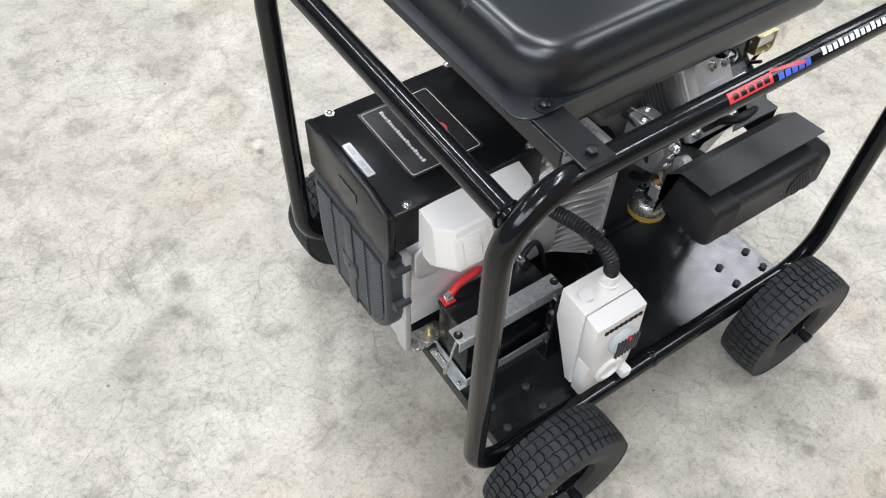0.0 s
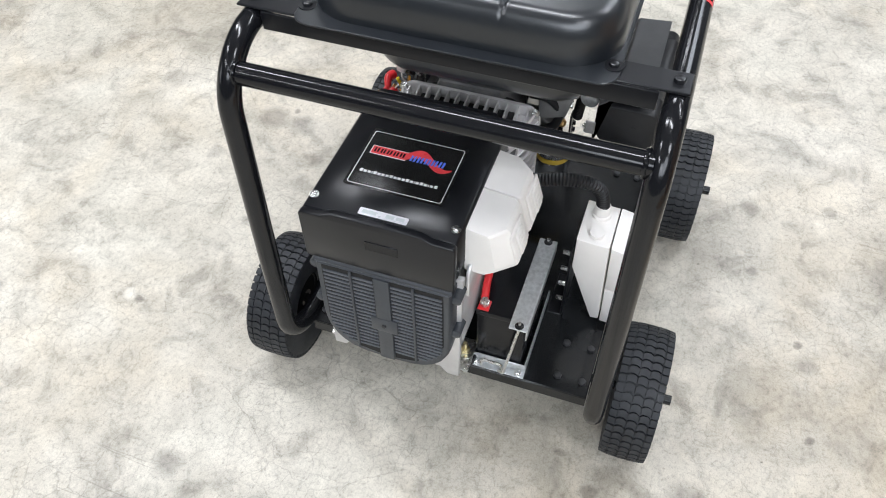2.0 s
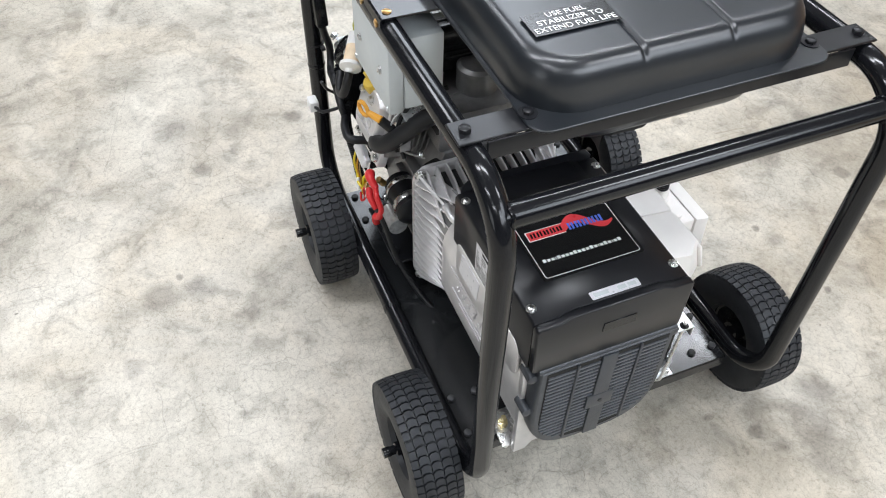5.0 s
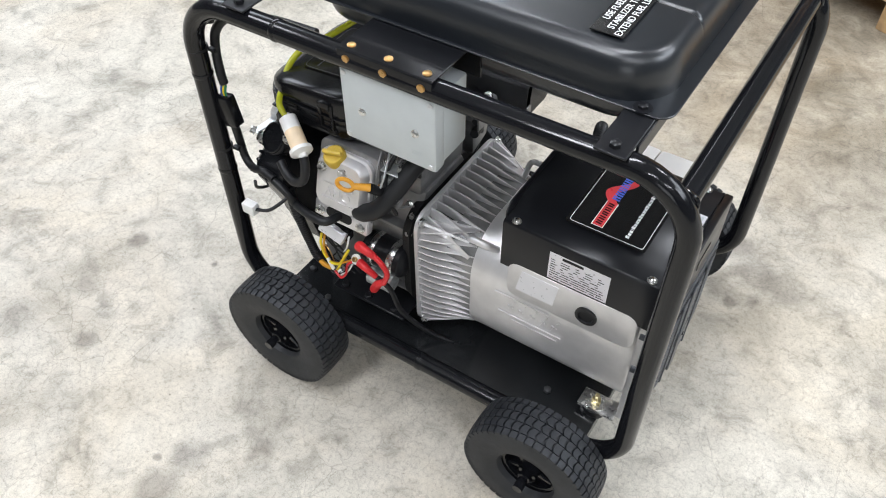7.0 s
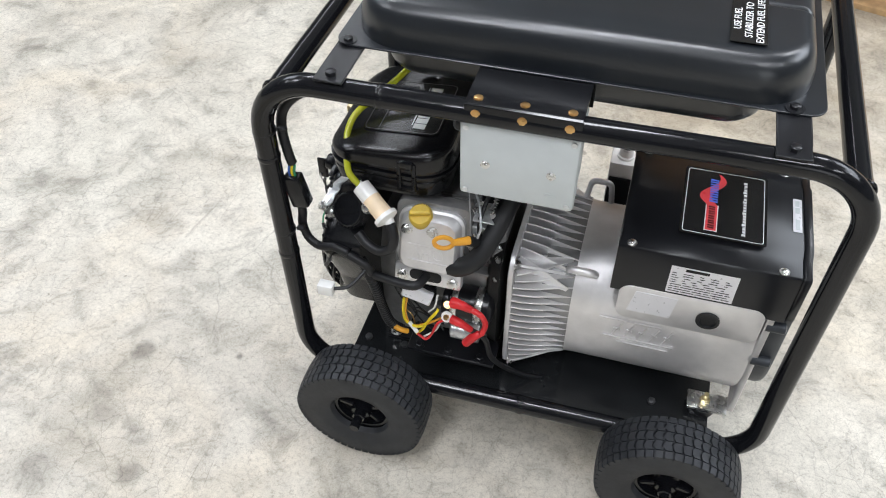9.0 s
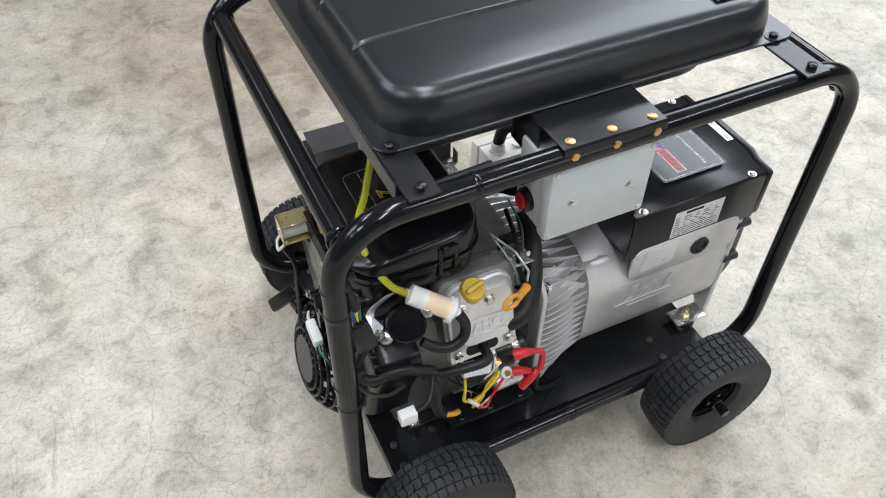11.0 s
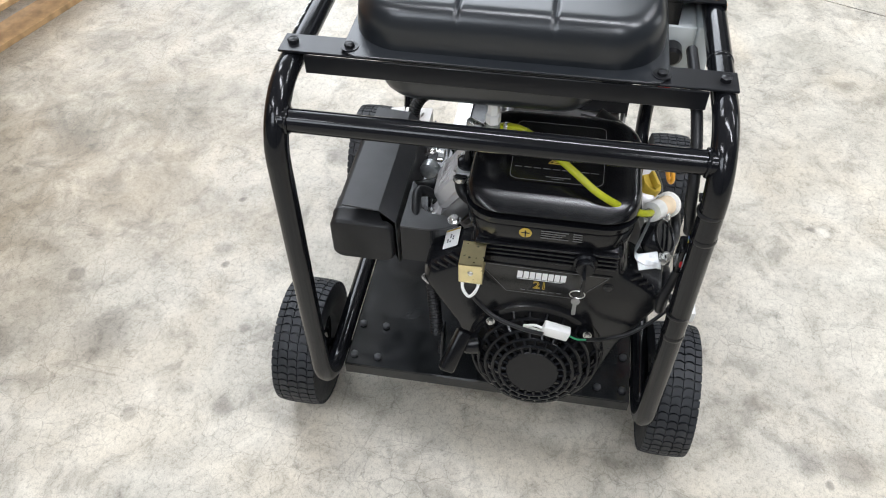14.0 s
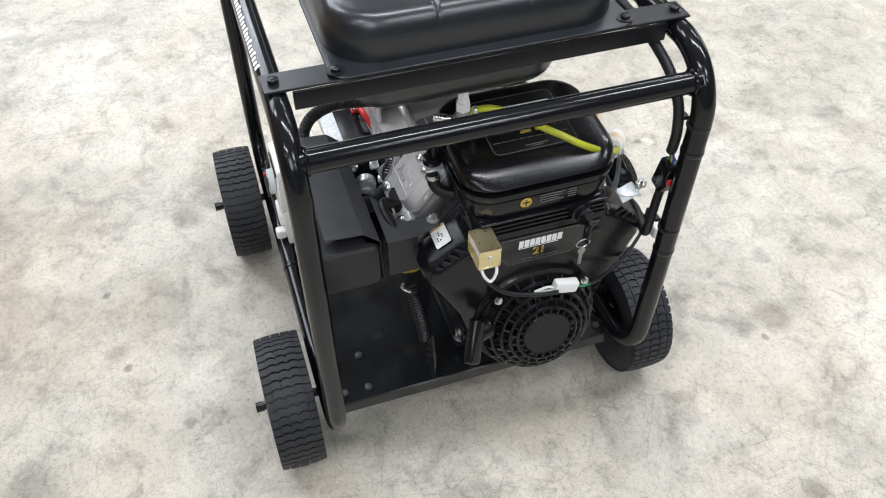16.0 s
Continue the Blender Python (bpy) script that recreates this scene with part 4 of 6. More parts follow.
# rating plate on the side flap
RM = plane_at((-0.2205, AY + 0.1202, 0.432), (-1, 0, 0), (0, 0, 1))
b = flat(BM(), [(-0.046, -0.027), (0.046, -0.027), (0.046, 0.027), (-0.046, 0.027)], RM, 0.0006)
rp = part("rating_plate", b, LABELS, alt, "silver rating plate with fine print")
RM2 = plane_at((-0.2205, AY + 0.1209, 0.432), (-1, 0, 0), (0, 0, 1))
rows = [(-0.026, 0.006, 0.0195, 0.0245)]
rng = random.Random(8)
for r_ in range(9):
    z = 0.014 - r_ * 0.0046
    x = -0.043
    while x < 0.038:
        w = 0.004 + rng.random() * (0.010 if r_ < 5 else 0.020)
        rows.append((x, min(x + w, 0.043), z - 0.0006, z + 0.0006))
        x += w + (0.009 if r_ < 5 else 0.002)
part("plate_print", bars(BM(), RM2, rows), DARKM, rp)

# twin socket outlets on the muffler-side flank
for i, (x0, x1) in enumerate(((-0.306, -0.226), (-0.223, -0.143))):
    y = AY - 0.110
    xm = 0.5 * (x0 + x1)
    b = BM()
    rings = []
    sec = [(y, 0.473), (y - 0.053, 0.4675), (y - 0.0575, 0.464), (y - 0.0750, 0.4060), (y - 0.0740, 0.401), (y - 0.0680, 0.394), (y - 0.050, 0.386), (y, 0.388)]
    ends = ((0.0, 0.60), (0.0012, 0.63), (0.021, 1.0)), ((0.0, 0.94), (0.0016, 0.97), (0.006, 1.0))
    near, far_end = ends if i == 0 else ends[::-1]
    for x, s in [(x0 + d, e) for d, e in near] + [(x1 - d, e) for d, e in far_end[::-1]]:
        rings.append([(x, y + (p - y) * s, q - (0.0012 if e_ else 0.0)) for (p, q), e_ in zip(sec, [s < 0.65] * 8)])
    loft(b, rings)
    so = part("socket_outlet", b, WHITE, alt, "white moulded weatherproof socket outlet with flap", sharp=12)
    m = plane_at((xm, y - 0.0672, 0.4330), (1, 0, 0), (0, 0.286, 0.958))
    b = BM()
    box(b, (-0.027, -0.024, -0.002), (0.027, 0.024, 0.0035), 0.003, 2, m)
    part("flap", b, WHITE, so)
    b = BM()
    box(b, (-0.014, -0.019, 0.003), (0.014, 0.019, 0.0070), 0.003, 2, m)
    part("flap_boss", b, WHITE, so)
    b = BM()
    for k in range(3):
        box(b, (-0.009, -0.011 + 0.009 * k, 0.0070), (0.009, -0.007 + 0.009 * k, 0.0085), 0.001, 1, m)
    part("grip_rib", b, WHITE, so)

# ---- battery ----
seat_at(-0.001, 0.008, 0.0, 1.0, 1.0, 0.975, 0.125)
bat = thing("battery", (-0.205, -0.094, 0.125), "small black sealed battery with red terminal boot on the deck", "battery")
part("case", box(BM(), (-0.288, -0.134, 0.130), (-0.128, -0.056, 0.252), 0.004), PLASTIC, bat)
part("case_lid", box(BM(), (-0.290, -0.136, 0.252), (-0.126, -0.054, 0.264), 0.003), PLASTIC, bat)
part("terminal_base", box(BM(), (-0.288, -0.074, 0.264), (-0.268, -0.056, 0.268), 0.001), RED, bat)
part("terminal_lug", lathe(BM(), [(0.0075, 0.268), (0.0075, 0.274), (0.005, 0.275), (0.005, 0.281)], (-0.277, -0.065, 0), (0, 0, 1), 12), STEEL, bat)
part("terminal_boot", sweep(BM(), spline([(-0.272, -0.063, 0.275), (-0.252, -0.060, 0.286), (-0.225, -0.056, 0.285), (-0.20, -0.045, 0.27)], 6), 0.0062, 10), RED, bat)
part("terminal_lug", lathe(BM(), [(0.0075, 0.264), (0.0075, 0.272), (0.005, 0.273), (0.005, 0.280)], (-0.142, -0.066, 0), (0, 0, 1), 12), STEEL, bat)
part("lead", sweep(BM(), spline([(-0.142, -0.066, 0.275), (-0.115, -0.062, 0.29), (-0.085, -0.05, 0.24), (-0.06, -0.04, 0.16)], 6), 0.005, 10), HOSE, bat)
tray = thing("battery_clamp", (-0.205, -0.094, 0.125), "galvanised steel battery tray and hold-down strap", "clamp")
b = BM()
box(b, (-0.309, -0.139, 0.2665), (-0.118, -0.112, 0.2695), 0.0005, 1)
box(b, (-0.309, -0.1415, 0.246), (-0.118, -0.139, 0.2695), 0.0005, 1)
part("strap", b, GALV, tray)
b = BM()
box(b, (-0.304, -0.143, 0.1255), (-0.290, -0.048, 0.128), 0.0005, 1)
box(b, (-0.2915, -0.143, 0.128), (-0.2893, -0.048, 0.146), 0.0005, 1)
box(b, (-0.29, -0.143, 0.1255), (-0.128, -0.1405, 0.148), 0.0005, 1)
part("tray", b, GALV, tray)
part("tie_rod", sweep(BM(), fillet([(-0.302, -0.127, 0.279), (-0.302, -0.127, 0.262), (-0.310, -0.110, 0.138), (-0.303, -0.100, 0.131)], 0.006), 0.0026, 8), STEEL, tray)
part("tie_rod", sweep(BM(), [(-0.124, -0.127, 0.279), (-0.124, -0.127, 0.130)], 0.0026, 8), STEEL, tray)
for x in (-0.302, -0.124):
    part("nut", bolt(BM(), (x, -0.127, 0.2695), (0, 0, 1), 0.005, 0.005, 0.007), SATIN, tray)
for y in (-0.132, -0.060):
    part("tray_bolt", bolt(BM(), (-0.297, y, 0.128), (0, 0, 1), 0.005, 0.006, 0.006), STEEL, tray)
part("tray_handle", sweep(BM(), fillet([(-0.300, -0.105, 0.130), (-0.300, -0.105, 0.145), (-0.300, -0.07, 0.145), (-0.300, -0.07, 0.130)], 0.006), 0.0025, 8), STEEL, tray)

# ---- isolator switch box with its post ----
seat_at(-0.009, -0.001, 0.0, 1.0, 0.985, 0.985, 0.125)
sw = thing("isolator_switch", (-0.10, -0.20, 0.125), "white plastic isolator switch and plug box on a black post", "switch box")
part("post", box(BM(), (-0.150, -0.166, 0.125), (-0.060, -0.162, 0.300), 0.001, 1), SATIN, sw)
part("post_foot", box(BM(), (-0.150, -0.166, 0.125), (-0.060, -0.140, 0.1285), 0.001, 1), SATIN, sw)
b = BM()
prism(b, [(-0.168, 0.330), (-0.221, 0.327), (-0.228, 0.144), (-0.214, 0.142), (-0.168, 0.262)], "x", -0.150, -0.058, 0.003)
part("back_box", b, WHITE, sw)
b = BM()
prism(b, [(-0.2235, 0.328), (-0.251, 0.322), (-0.257, 0.227), (-0.2275, 0.227)], "x", -0.151, -0.057, 0.004)
part("switch_face", b, WHITE, sw)
b = BM()
prism(b, [(-0.2275, 0.224), (-0.255, 0.224), (-0.252, 0.140), (-0.2305, 0.140)], "x", -0.151, -0.057, 0.004)
part("plug_face", b, WHITE, sw)
kn = part("knob", lathe(BM(), [(0.024, 0), (0.024, 0.010), (0.020, 0.013), (0.0, 0.013)], (-0.100, -0.2555, 0.270), (0, -1, 0.05), 28), GREY, sw, "grey rotary switch knob")
b = BM()
for k in range(7):
    a = -0.018 + k * 0.006
    box(b, (-0.100 + a - 0.0018, -0.272, 0.270 - 0.02), (-0.100 + a + 0.0018, -0.267, 0.270 + 0.02), 0.001, 1)
part("knob_rib", b, GRILLE, kn)
part("knob_mark", box(BM(), (-0.102, -0.2725, 0.287), (-0.098, -0.268, 0.293)), RED, kn)
b = BM()
for k in range(8):
    box(b, (-0.136 + k * 0.009, -0.2545, 0.305), (-0.130 + k * 0.009, -0.2522, 0.311))
part("switch_print", b, DARKM, sw)
part("plug_socket", lathe(BM(), [(0.026, 0), (0.026, 0.006), (0.019, 0.007), (0.018, 0.002), (0, 0.002)], (-0.103, -0.2535, 0.185), (0, -1, -0.03), 28), WHITE, sw)
part("plug_latch", box(BM(), (-0.082, -0.272, 0.152), (-0.064, -0.253, 0.172), 0.004), NYLON, sw)
part("cable_gland", lathe(BM(), [(0.016, 0.328), (0.016, 0.334), (0.0135, 0.335), (0.0125, 0.350), (0.010, 0.352)], (-0.084, -0.194, 0), (0, 0, 1), 18), WHITE, sw)
part("blank_plug", lathe(BM(), [(0.012, 0.329), (0.012, 0.335), (0.003, 0.335)], (-0.128, -0.196, 0), (0, 0, 1), 20), WHITE, sw)
for z in (0.165, 0.205, 0.245, 0.285):
    part("fixing_bolt", bolt(BM(), (-0.142, -0.1618, z), (0, 1, 0), 0.004, 0.012), STEEL, sw)
cond = even(spline([(-0.084, -0.194, 0.348), (-0.088, -0.188, 0.380), (-0.096, -0.168, 0.402), (-0.106, -0.130, 0.409), (-0.113, -0.090, 0.402), (-0.116, -0.045, 0.394)], 12), 0.0026)
seat_at(-0.009, -0.001, 0.0, 1.0, 0.985, 0.985, 0.125)
cd = thing("conduit", (-0.085, -0.19, 0.35), "black corrugated conduit between alternator and switch box", "conduit")
part("corrugated_tube", sweep(BM(), cond, 0.0098, 14, wave=0.0016), HOSE, cd)
part("conduit_gland", lathe(BM(), [(0.014, 0), (0.014, 0.02), (0.011, 0.024)], (-0.116, -0.030, 0.392), (0, -1, 0.05), 16), WHITE, cd)

# ---- engine ----
SHIELD = material("dark_grey_sheet_steel", (0.050, 0.051, 0.054), 0.40, bump=0.12, bump_scale=900)
seat_at(0.001, -0.006)
eng = thing("engine", (0.19, AY, 0.125), "black shrouded V-twin petrol engine with aluminium heads", "engine")
b = BM()
prism(b, [(0.012, 0.135), (0.158, 0.135), (0.172, 0.20), (0.172, 0.33), (0.140, 0.40), (0.030, 0.40), (-0.002, 0.33), (-0.002, 0.20)], "x", 0.0565, 0.268, 0.006)
case = part("crankcase", b, ALU_DARK, eng, "grey cast crankcase")
for z in (0.19, 0.24, 0.29, 0.34):
    b = box(BM(), (0.062, 0.166, z), (0.175, 0.184, z + 0.006), 0.002)
    part("case_rib", b, ALU_DARK, case)
for x, z in ((0.066, 0.205), (0.066, 0.262), (0.066, 0.318), (0.12, 0.150), (0.19, 0.150), (0.24, 0.150)):
    part("case_bolt", bolt(BM(), (x, 0.171, z), (0, 1, 0), 0.006, 0.016, 0.008), STEEL, case)
for sy in (-1, 1):
    b = box(BM(), (0.075, AY + sy * 0.078 - 0.02, 0.1255), (0.255, AY + sy * 0.078 + 0.02, 0.1345), 0.002)
    part("engine_foot", b, SATIN, eng)
    for x in (0.09, 0.24):
        part("foot_bolt", bolt(BM(), (x, AY + sy * 0.088, 0.1345), (0, 0, 1), 0.0075, 0.008, 0.011), STEEL, eng)


def cylinder(sy):
    """One bank: finned barrel, head and valve cover, leaning out to y = sy."""
    x0, x1 = (0.098, 0.212) if sy > 0 else (0.128, 0.230)
    lean, rise = (0.96, 0.28) if sy > 0 else (0.80, 0.60)
    ax = Vector((0, sy * lean, rise)).normalized()
    up = Vector((0, -sy * rise, lean)).normalized()
    org = Vector((0, AY + sy * 0.020, 0.402)) if sy > 0 else Vector((0, 0.0434, 0.404))

    def place(a, u, x):
        p = org + ax * a + up * u
        return (x, p.y, p.z)
    bank = part("cylinder_barrel", loft(BM(), [[place(a, u, x) for u, x in rrect(-0.036, 0.036, x0 + 0.022, x1 - 0.022, 0.02)] for a in (-0.02, 0.085)]), ALU_DARK, eng)
    for k in range(9):
        a = 0.004 + k * 0.0092
        b = loft(BM(), [[place(aa, u, x) for u, x in rrect(-0.052, 0.052, x0 + 0.006, x1 - 0.006, 0.016, 4)] for aa in (a, a + 0.0028)])
        part("cylinder_fin", b, ALU_DARK, bank)
    b = loft(BM(), [[place(a, u * s, 0.5 * (x0 + x1) + (x - 0.5 * (x0 + x1)) * s) for u, x in rrect(-0.058, 0.058, x0, x1, 0.014)] for a, s in ((0.086, 0.97), (0.088, 1), (0.112, 1), (0.114, 0.98))])
    head = part("cylinder_head", b, ALU_DARK, eng, "cast aluminium cylinder head")
    b = BM()
    xc = 0.5 * (x0 + x1)
    loft(b, [[place(a, u * s, xc + (x - xc) * s) for u, x in rrect(-0.052, 0.050, x0 + 0.008, x1 - 0.006, 0.022)] for a, s in ((0.114, 1.0), (0.121, 1.0), (0.123, 0.93), (0.134, 0.86), (0.138, 0.80))])
    vc = part("valve_cover", b, ALU, eng, "bare aluminium valve cover")
    m = plane_at(place(0.1384, 0, xc), (-sy, 0, 0), up)
    b = BM()
    for v in (-0.0275, -0.0015):
        box(b, (-0.030, v, 0), (0.030, v + 0.0015, 0.0016), 0, 1, m)
    part("cast_mark", b, ALU, vc)
    letters = text_mesh("OHV", 0.023, 0.0011)
    letters.materials.clear()
    letters.materials.append(ALU)
    part("cast_letters", letters, ALU, vc, at=plane_at(place(0.1386, -0.0135, xc), (sy, 0, 0), -up))
    for u, x in ((0.024, x0 + 0.052), (0.022, x1 - 0.024)):
        part("cover_bolt", bolt(BM(), place(0.137, u, x), ax, 0.0062, 0.007, 0.009), STEEL, vc)
    b = BM()
    m2 = plane_at(place(0.118, -0.062, xc), (-sy, 0, 0), up)
    box(b, (-0.054, -0.016, -0.014), (0.050, 0.013, 0.003), 0.003, 2, m2)
    tin = part("heat_tin", b, ALU, head)
    # no opening here: a flat black patch gives the shade of the plug slot
    part("plug_slot", prism(BM(), rrect(-0.030, 0.020, -0.009, 0.008, 0.0075, 5), "z", 0.0, 0.0008, 0.0), DARKM, tin, at=m2 @ Matrix.Translation((0, 0, 0.0031)))
    for x in (-0.042, 0.038):
        b = bolt(BM(), m2 @ Vector((x, -0.004, 0.004)), m2.to_3x3() @ Vector((0, 0, 1)), 0.007, 0.006, 0.009)
        part("tin_bolt", b, STEEL, head)
    b = sweep(BM(), spline([place(0.122, -0.062, xc + 0.004), place(0.150, -0.064, xc + 0.012), place(0.148, -0.066, xc + 0.045), place(0.135, -0.07, xc + 0.08)], 6), 0.0072, 12)
    part("spark_plug_boot", b, HOSE, head, "black rubber spark plug boot")


cylinder(1)
cylinder(-1)
# oil filler cap and dipstick on the north bank
p = Vector((0.170, 0.217, 0.480))
b = BM()
lathe(b, [(0.0172, -0.010), (0.0175, -0.008), (0.0175, 0.005), (0.0150, 0.009), (0.0, 0.0095)], p, (0, 0.45, 0.9), 22)
cap = part("oil_filler_cap", b, CAPY, eng, "mustard yellow oil filler cap")
m = plane_at(p + Vector((0, 0.0045, 0.0095)), (1, 0.3, 0), (0, 0.9, -0.45))
part("cap_grip", box(BM(), (-0.015, -0.0035, -0.002), (0.015, 0.0035, 0.009), 0.0025, 2, m), CAPY, cap)
part("filler_neck", rod(BM(), p - Vector((0, 0.012, 0.024)), p - Vector((0, 0.005, 0.010)), 0.0165, 20), ALU, eng)
b = BM()
ring = [Vector((0.127 + 0.013 * math.cos(a), 0.250 + 0.003 * math.cos(a), 0.470 + 0.011 * math.sin(a))) for a in [2 * math.pi * k / 20 for k in range(20)]]
sweep(b, ring, 0.0034, 8, closed=True)
dip = part("dipstick_ring", b, ORANGE, eng, "orange plastic dipstick loop")
part("dipstick_stem", rod(BM(), (0.115, 0.247, 0.470), (0.094, 0.232, 0.466), 0.005, 10, 0.0065), ORANGE, dip)
part("dipstick_tube", rod(BM(), (0.095, 0.233, 0.466), (0.078, 0.200, 0.43), 0.0075, 12), HOSE, dip)
# thick breather hose
b = sweep(BM(), spline([(0.045, 0.135, 0.500), (0.056, 0.175, 0.480), (0.068, 0.205, 0.452), (0.085, 0.228, 0.425), (0.108, 0.236, 0.410), (0.135, 0.225, 0.40)], 8), 0.0145, 14)
part("breather_hose", b, HOSE, eng, "thick black rubber breather hose")
# linkage and small metal bits between head and adaptor
b = BM()
sweep(b, fillet([(0.110, 0.150, 0.500), (0.090, 0.190, 0.492), (0.082, 0.215, 0.475), (0.088, 0.222, 0.452), (0.100, 0.225, 0.447)], 0.006), 0.0018, 8)
part("throttle_link", b, GALV, eng)
b = BM()
box(b, (0.072, 0.150, 0.46), (0.106, 0.200, 0.463), 0.001, 1)
box(b, (0.072, 0.198, 0.435), (0.106, 0.2005, 0.463), 0.001, 1)
part("governor_bracket", b, GALV, eng)
for p in ((0.094, 0.205, 0.448), (0.078, 0.205, 0.440), (0.09, 0.18, 0.463), (0.10, 0.165, 0.463)):
    part("small_bolt", bolt(BM(), p, (0, 0.8, 0.6), 0.005, 0.007), STEEL, eng)
b = BM()
box(b, (0.060, 0.02, 0.395), (0.20, 0.150, 0.470), 0.01)
part("intake_manifold", b, ALU_DARK, eng)
b = lathe(BM(), [(0.034, 0), (0.034, 0.04), (0.028, 0.045)], (0.12, 0.06, 0.470), (0, 0, 1), 20)
part("carburettor", b, ALU_DARK, eng)
# linkage clutter between the banks: springs, levers and rods
def coil(a, b, r, turns, wire):
    a, b = Vector(a), Vector(b)
    u, w, n = frame_of(b - a)
    k = turns * 12
    return sweep(BM(), [a + (b - a) * (i / k) + r * (math.cos(i * math.pi / 6) * u + math.sin(i * math.pi / 6) * w) for i in range(k + 1)], wire, 6)


part("governor_spring", coil((0.080, 0.176, 0.484), (0.112, 0.196, 0.478), 0.0042, 10, 0.0009), STEEL, eng)
part("throttle_spring", coil((0.070, 0.150, 0.500), (0.072, 0.196, 0.470), 0.0040, 12, 0.0009), STEEL, eng)
for pts, r in ((((0.060, 0.110, 0.512), (0.066, 0.160, 0.506), (0.076, 0.186, 0.486)), 0.0022), (((0.120, 0.130, 0.506), (0.112, 0.165, 0.505), (0.100, 0.205, 0.480), (0.096, 0.216, 0.455)), 0.0024),
               (((0.058, 0.175, 0.400), (0.070, 0.205, 0.415), (0.092, 0.222, 0.432)), 0.0026)):
    part("control_rod", sweep(BM(), spline(pts, 6), r * 0.7, 8), ALU_DARK, eng)
for lo, hi, mt in (((0.066, 0.160, 0.474), (0.098, 0.202, 0.477), GALV), ((0.062, 0.196, 0.420), (0.064, 0.214, 0.452), ALU_DARK), ((0.058, 0.150, 0.440), (0.096, 0.154, 0.490), CAST_DARK),
                   ((0.084, 0.190, 0.402), (0.102, 0.214, 0.428), CAST_DARK)):
    part("lever_plate", box(BM(), lo, hi, 0.001, 1), mt, eng)
for p in ((0.070, 0.186, 0.478), (0.092, 0.170, 0.478), (0.063, 0.212, 0.442), (0.094, 0.212, 0.432), (0.064, 0.178, 0.404), (0.062, 0.172, 0.372), (0.062, 0.186, 0.345)):
    part("small_bolt", bolt(BM(), p, (0, 0.8, 0.6), 0.0048, 0.007, 0.0065), STEEL, eng)
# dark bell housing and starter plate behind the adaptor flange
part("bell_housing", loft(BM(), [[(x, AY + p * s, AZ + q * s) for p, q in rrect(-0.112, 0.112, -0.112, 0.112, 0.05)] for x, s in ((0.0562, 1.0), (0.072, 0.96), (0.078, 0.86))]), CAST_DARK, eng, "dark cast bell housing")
part("vacuum_tube", sweep(BM(), spline([(0.075, 0.130, 0.515), (0.082, 0.175, 0.500), (0.088, 0.200, 0.470), (0.080, 0.212, 0.440), (0.070, 0.205, 0.400)], 8), 0.0034, 8), HOSE, eng)
# starter motor with solenoid
st = part("starter_motor", lathe(BM(), [(0.010, -0.008), (0.026, -0.004), (0.030, 0.0), (0.030, 0.062), (0.026, 0.066), (0.026, 0.075), (0.012, 0.078)], (0.068, 0.190, 0.278), (1, 0, 0), 24), SATIN, eng, "dark starter motor beside the crankcase")
part("starter_band", lathe(BM(), [(0.0305, 0.010), (0.0315, 0.012), (0.0315, 0.020), (0.0305, 0.022)], (0.068, 0.190, 0.278), (1, 0, 0), 24), STEEL, st)
part("starter_band", lathe(BM(), [(0.0305, 0.050), (0.0315, 0.052), (0.0315, 0.058), (0.0305, 0.060)], (0.068, 0.190, 0.278), (1, 0, 0), 24), STEEL, st)
part("solenoid", lathe(BM(), [(0.017, 0), (0.017, 0.045), (0.013, 0.048)], (0.078, 0.215, 0.238), (1, 0, 0), 20), GALV, st)
part("solenoid_terminal", lathe(BM(), [(0.006, 0), (0.006, 0.016)], (0.128, 0.222, 0.300), (0, 0.6, 0.8), 10), BRASS, st)
part("mount_plate", box(BM(), (0.05, 0.172, 0.172), (0.20, 0.232, 0.178), 0.001, 1), SATIN, eng)
for x in (0.075, 0.13, 0.18):
    part("plate_bolt", bolt(BM(), (x, 0.222, 0.178), (0, 0, 1), 0.007, 0.007, 0.009), SATIN, eng)

# blower shroud, front face towards the fan end
outline = [(-0.018, 0.492), (-0.020, 0.450), (-0.082, 0.4125), (-0.090, 0.392), (-0.040, 0.300), (-0.018, 0.225), (0.020, 0.180), (0.085, 0.165), (0.150, 0.180), (0.188, 0.225), (0.208, 0.300), (0.252, 0.398), (0.247, 0.423), (0.190, 0.456), (0.184, 0.492)]
ol = [(p.x, p.y) for p in fillet([(y, z, 0) for y, z in outline], 0.016, 4, closed=True)]
b = BM()
rings = []
cy, cz = 0.083, 0.335
for x, s in ((0.258, 1.0), (0.300, 1.0), (0.314, 0.985), (0.321, 0.955), (0.3235, 0.92)):
    rings.append([(x, cy + (y - cy) * s, cz + (z - cz) * s) for y, z in ol])
loft(b, rings)
shroud = part("blower_shroud", b, PLASTIC, eng, "black moulded blower shroud")
for k in range(4):
    z = 0.462 + k * 0.008
    part("shroud_rib", box(BM(), (0.318, -0.012, z), (0.3275, 0.178, z + 0.0042), 0.0015), PLASTIC, shroud)
for sy in (-1, 1):
    for k in range(4):
        c = Vector((0.318, AY + sy * (0.118 + 0.009 * k), 0.442 - 0.0095 * k))
        m = Matrix.Translation(c) @ Matrix.Rotation(radians(-sy * 52), 4, "X")
        part("shroud_rib", box(BM(), (-0.004, -0.0028, -0.016), (0.0032, 0.0028, 0.016), 0.0025, 2, m), PLASTIC, shroud)
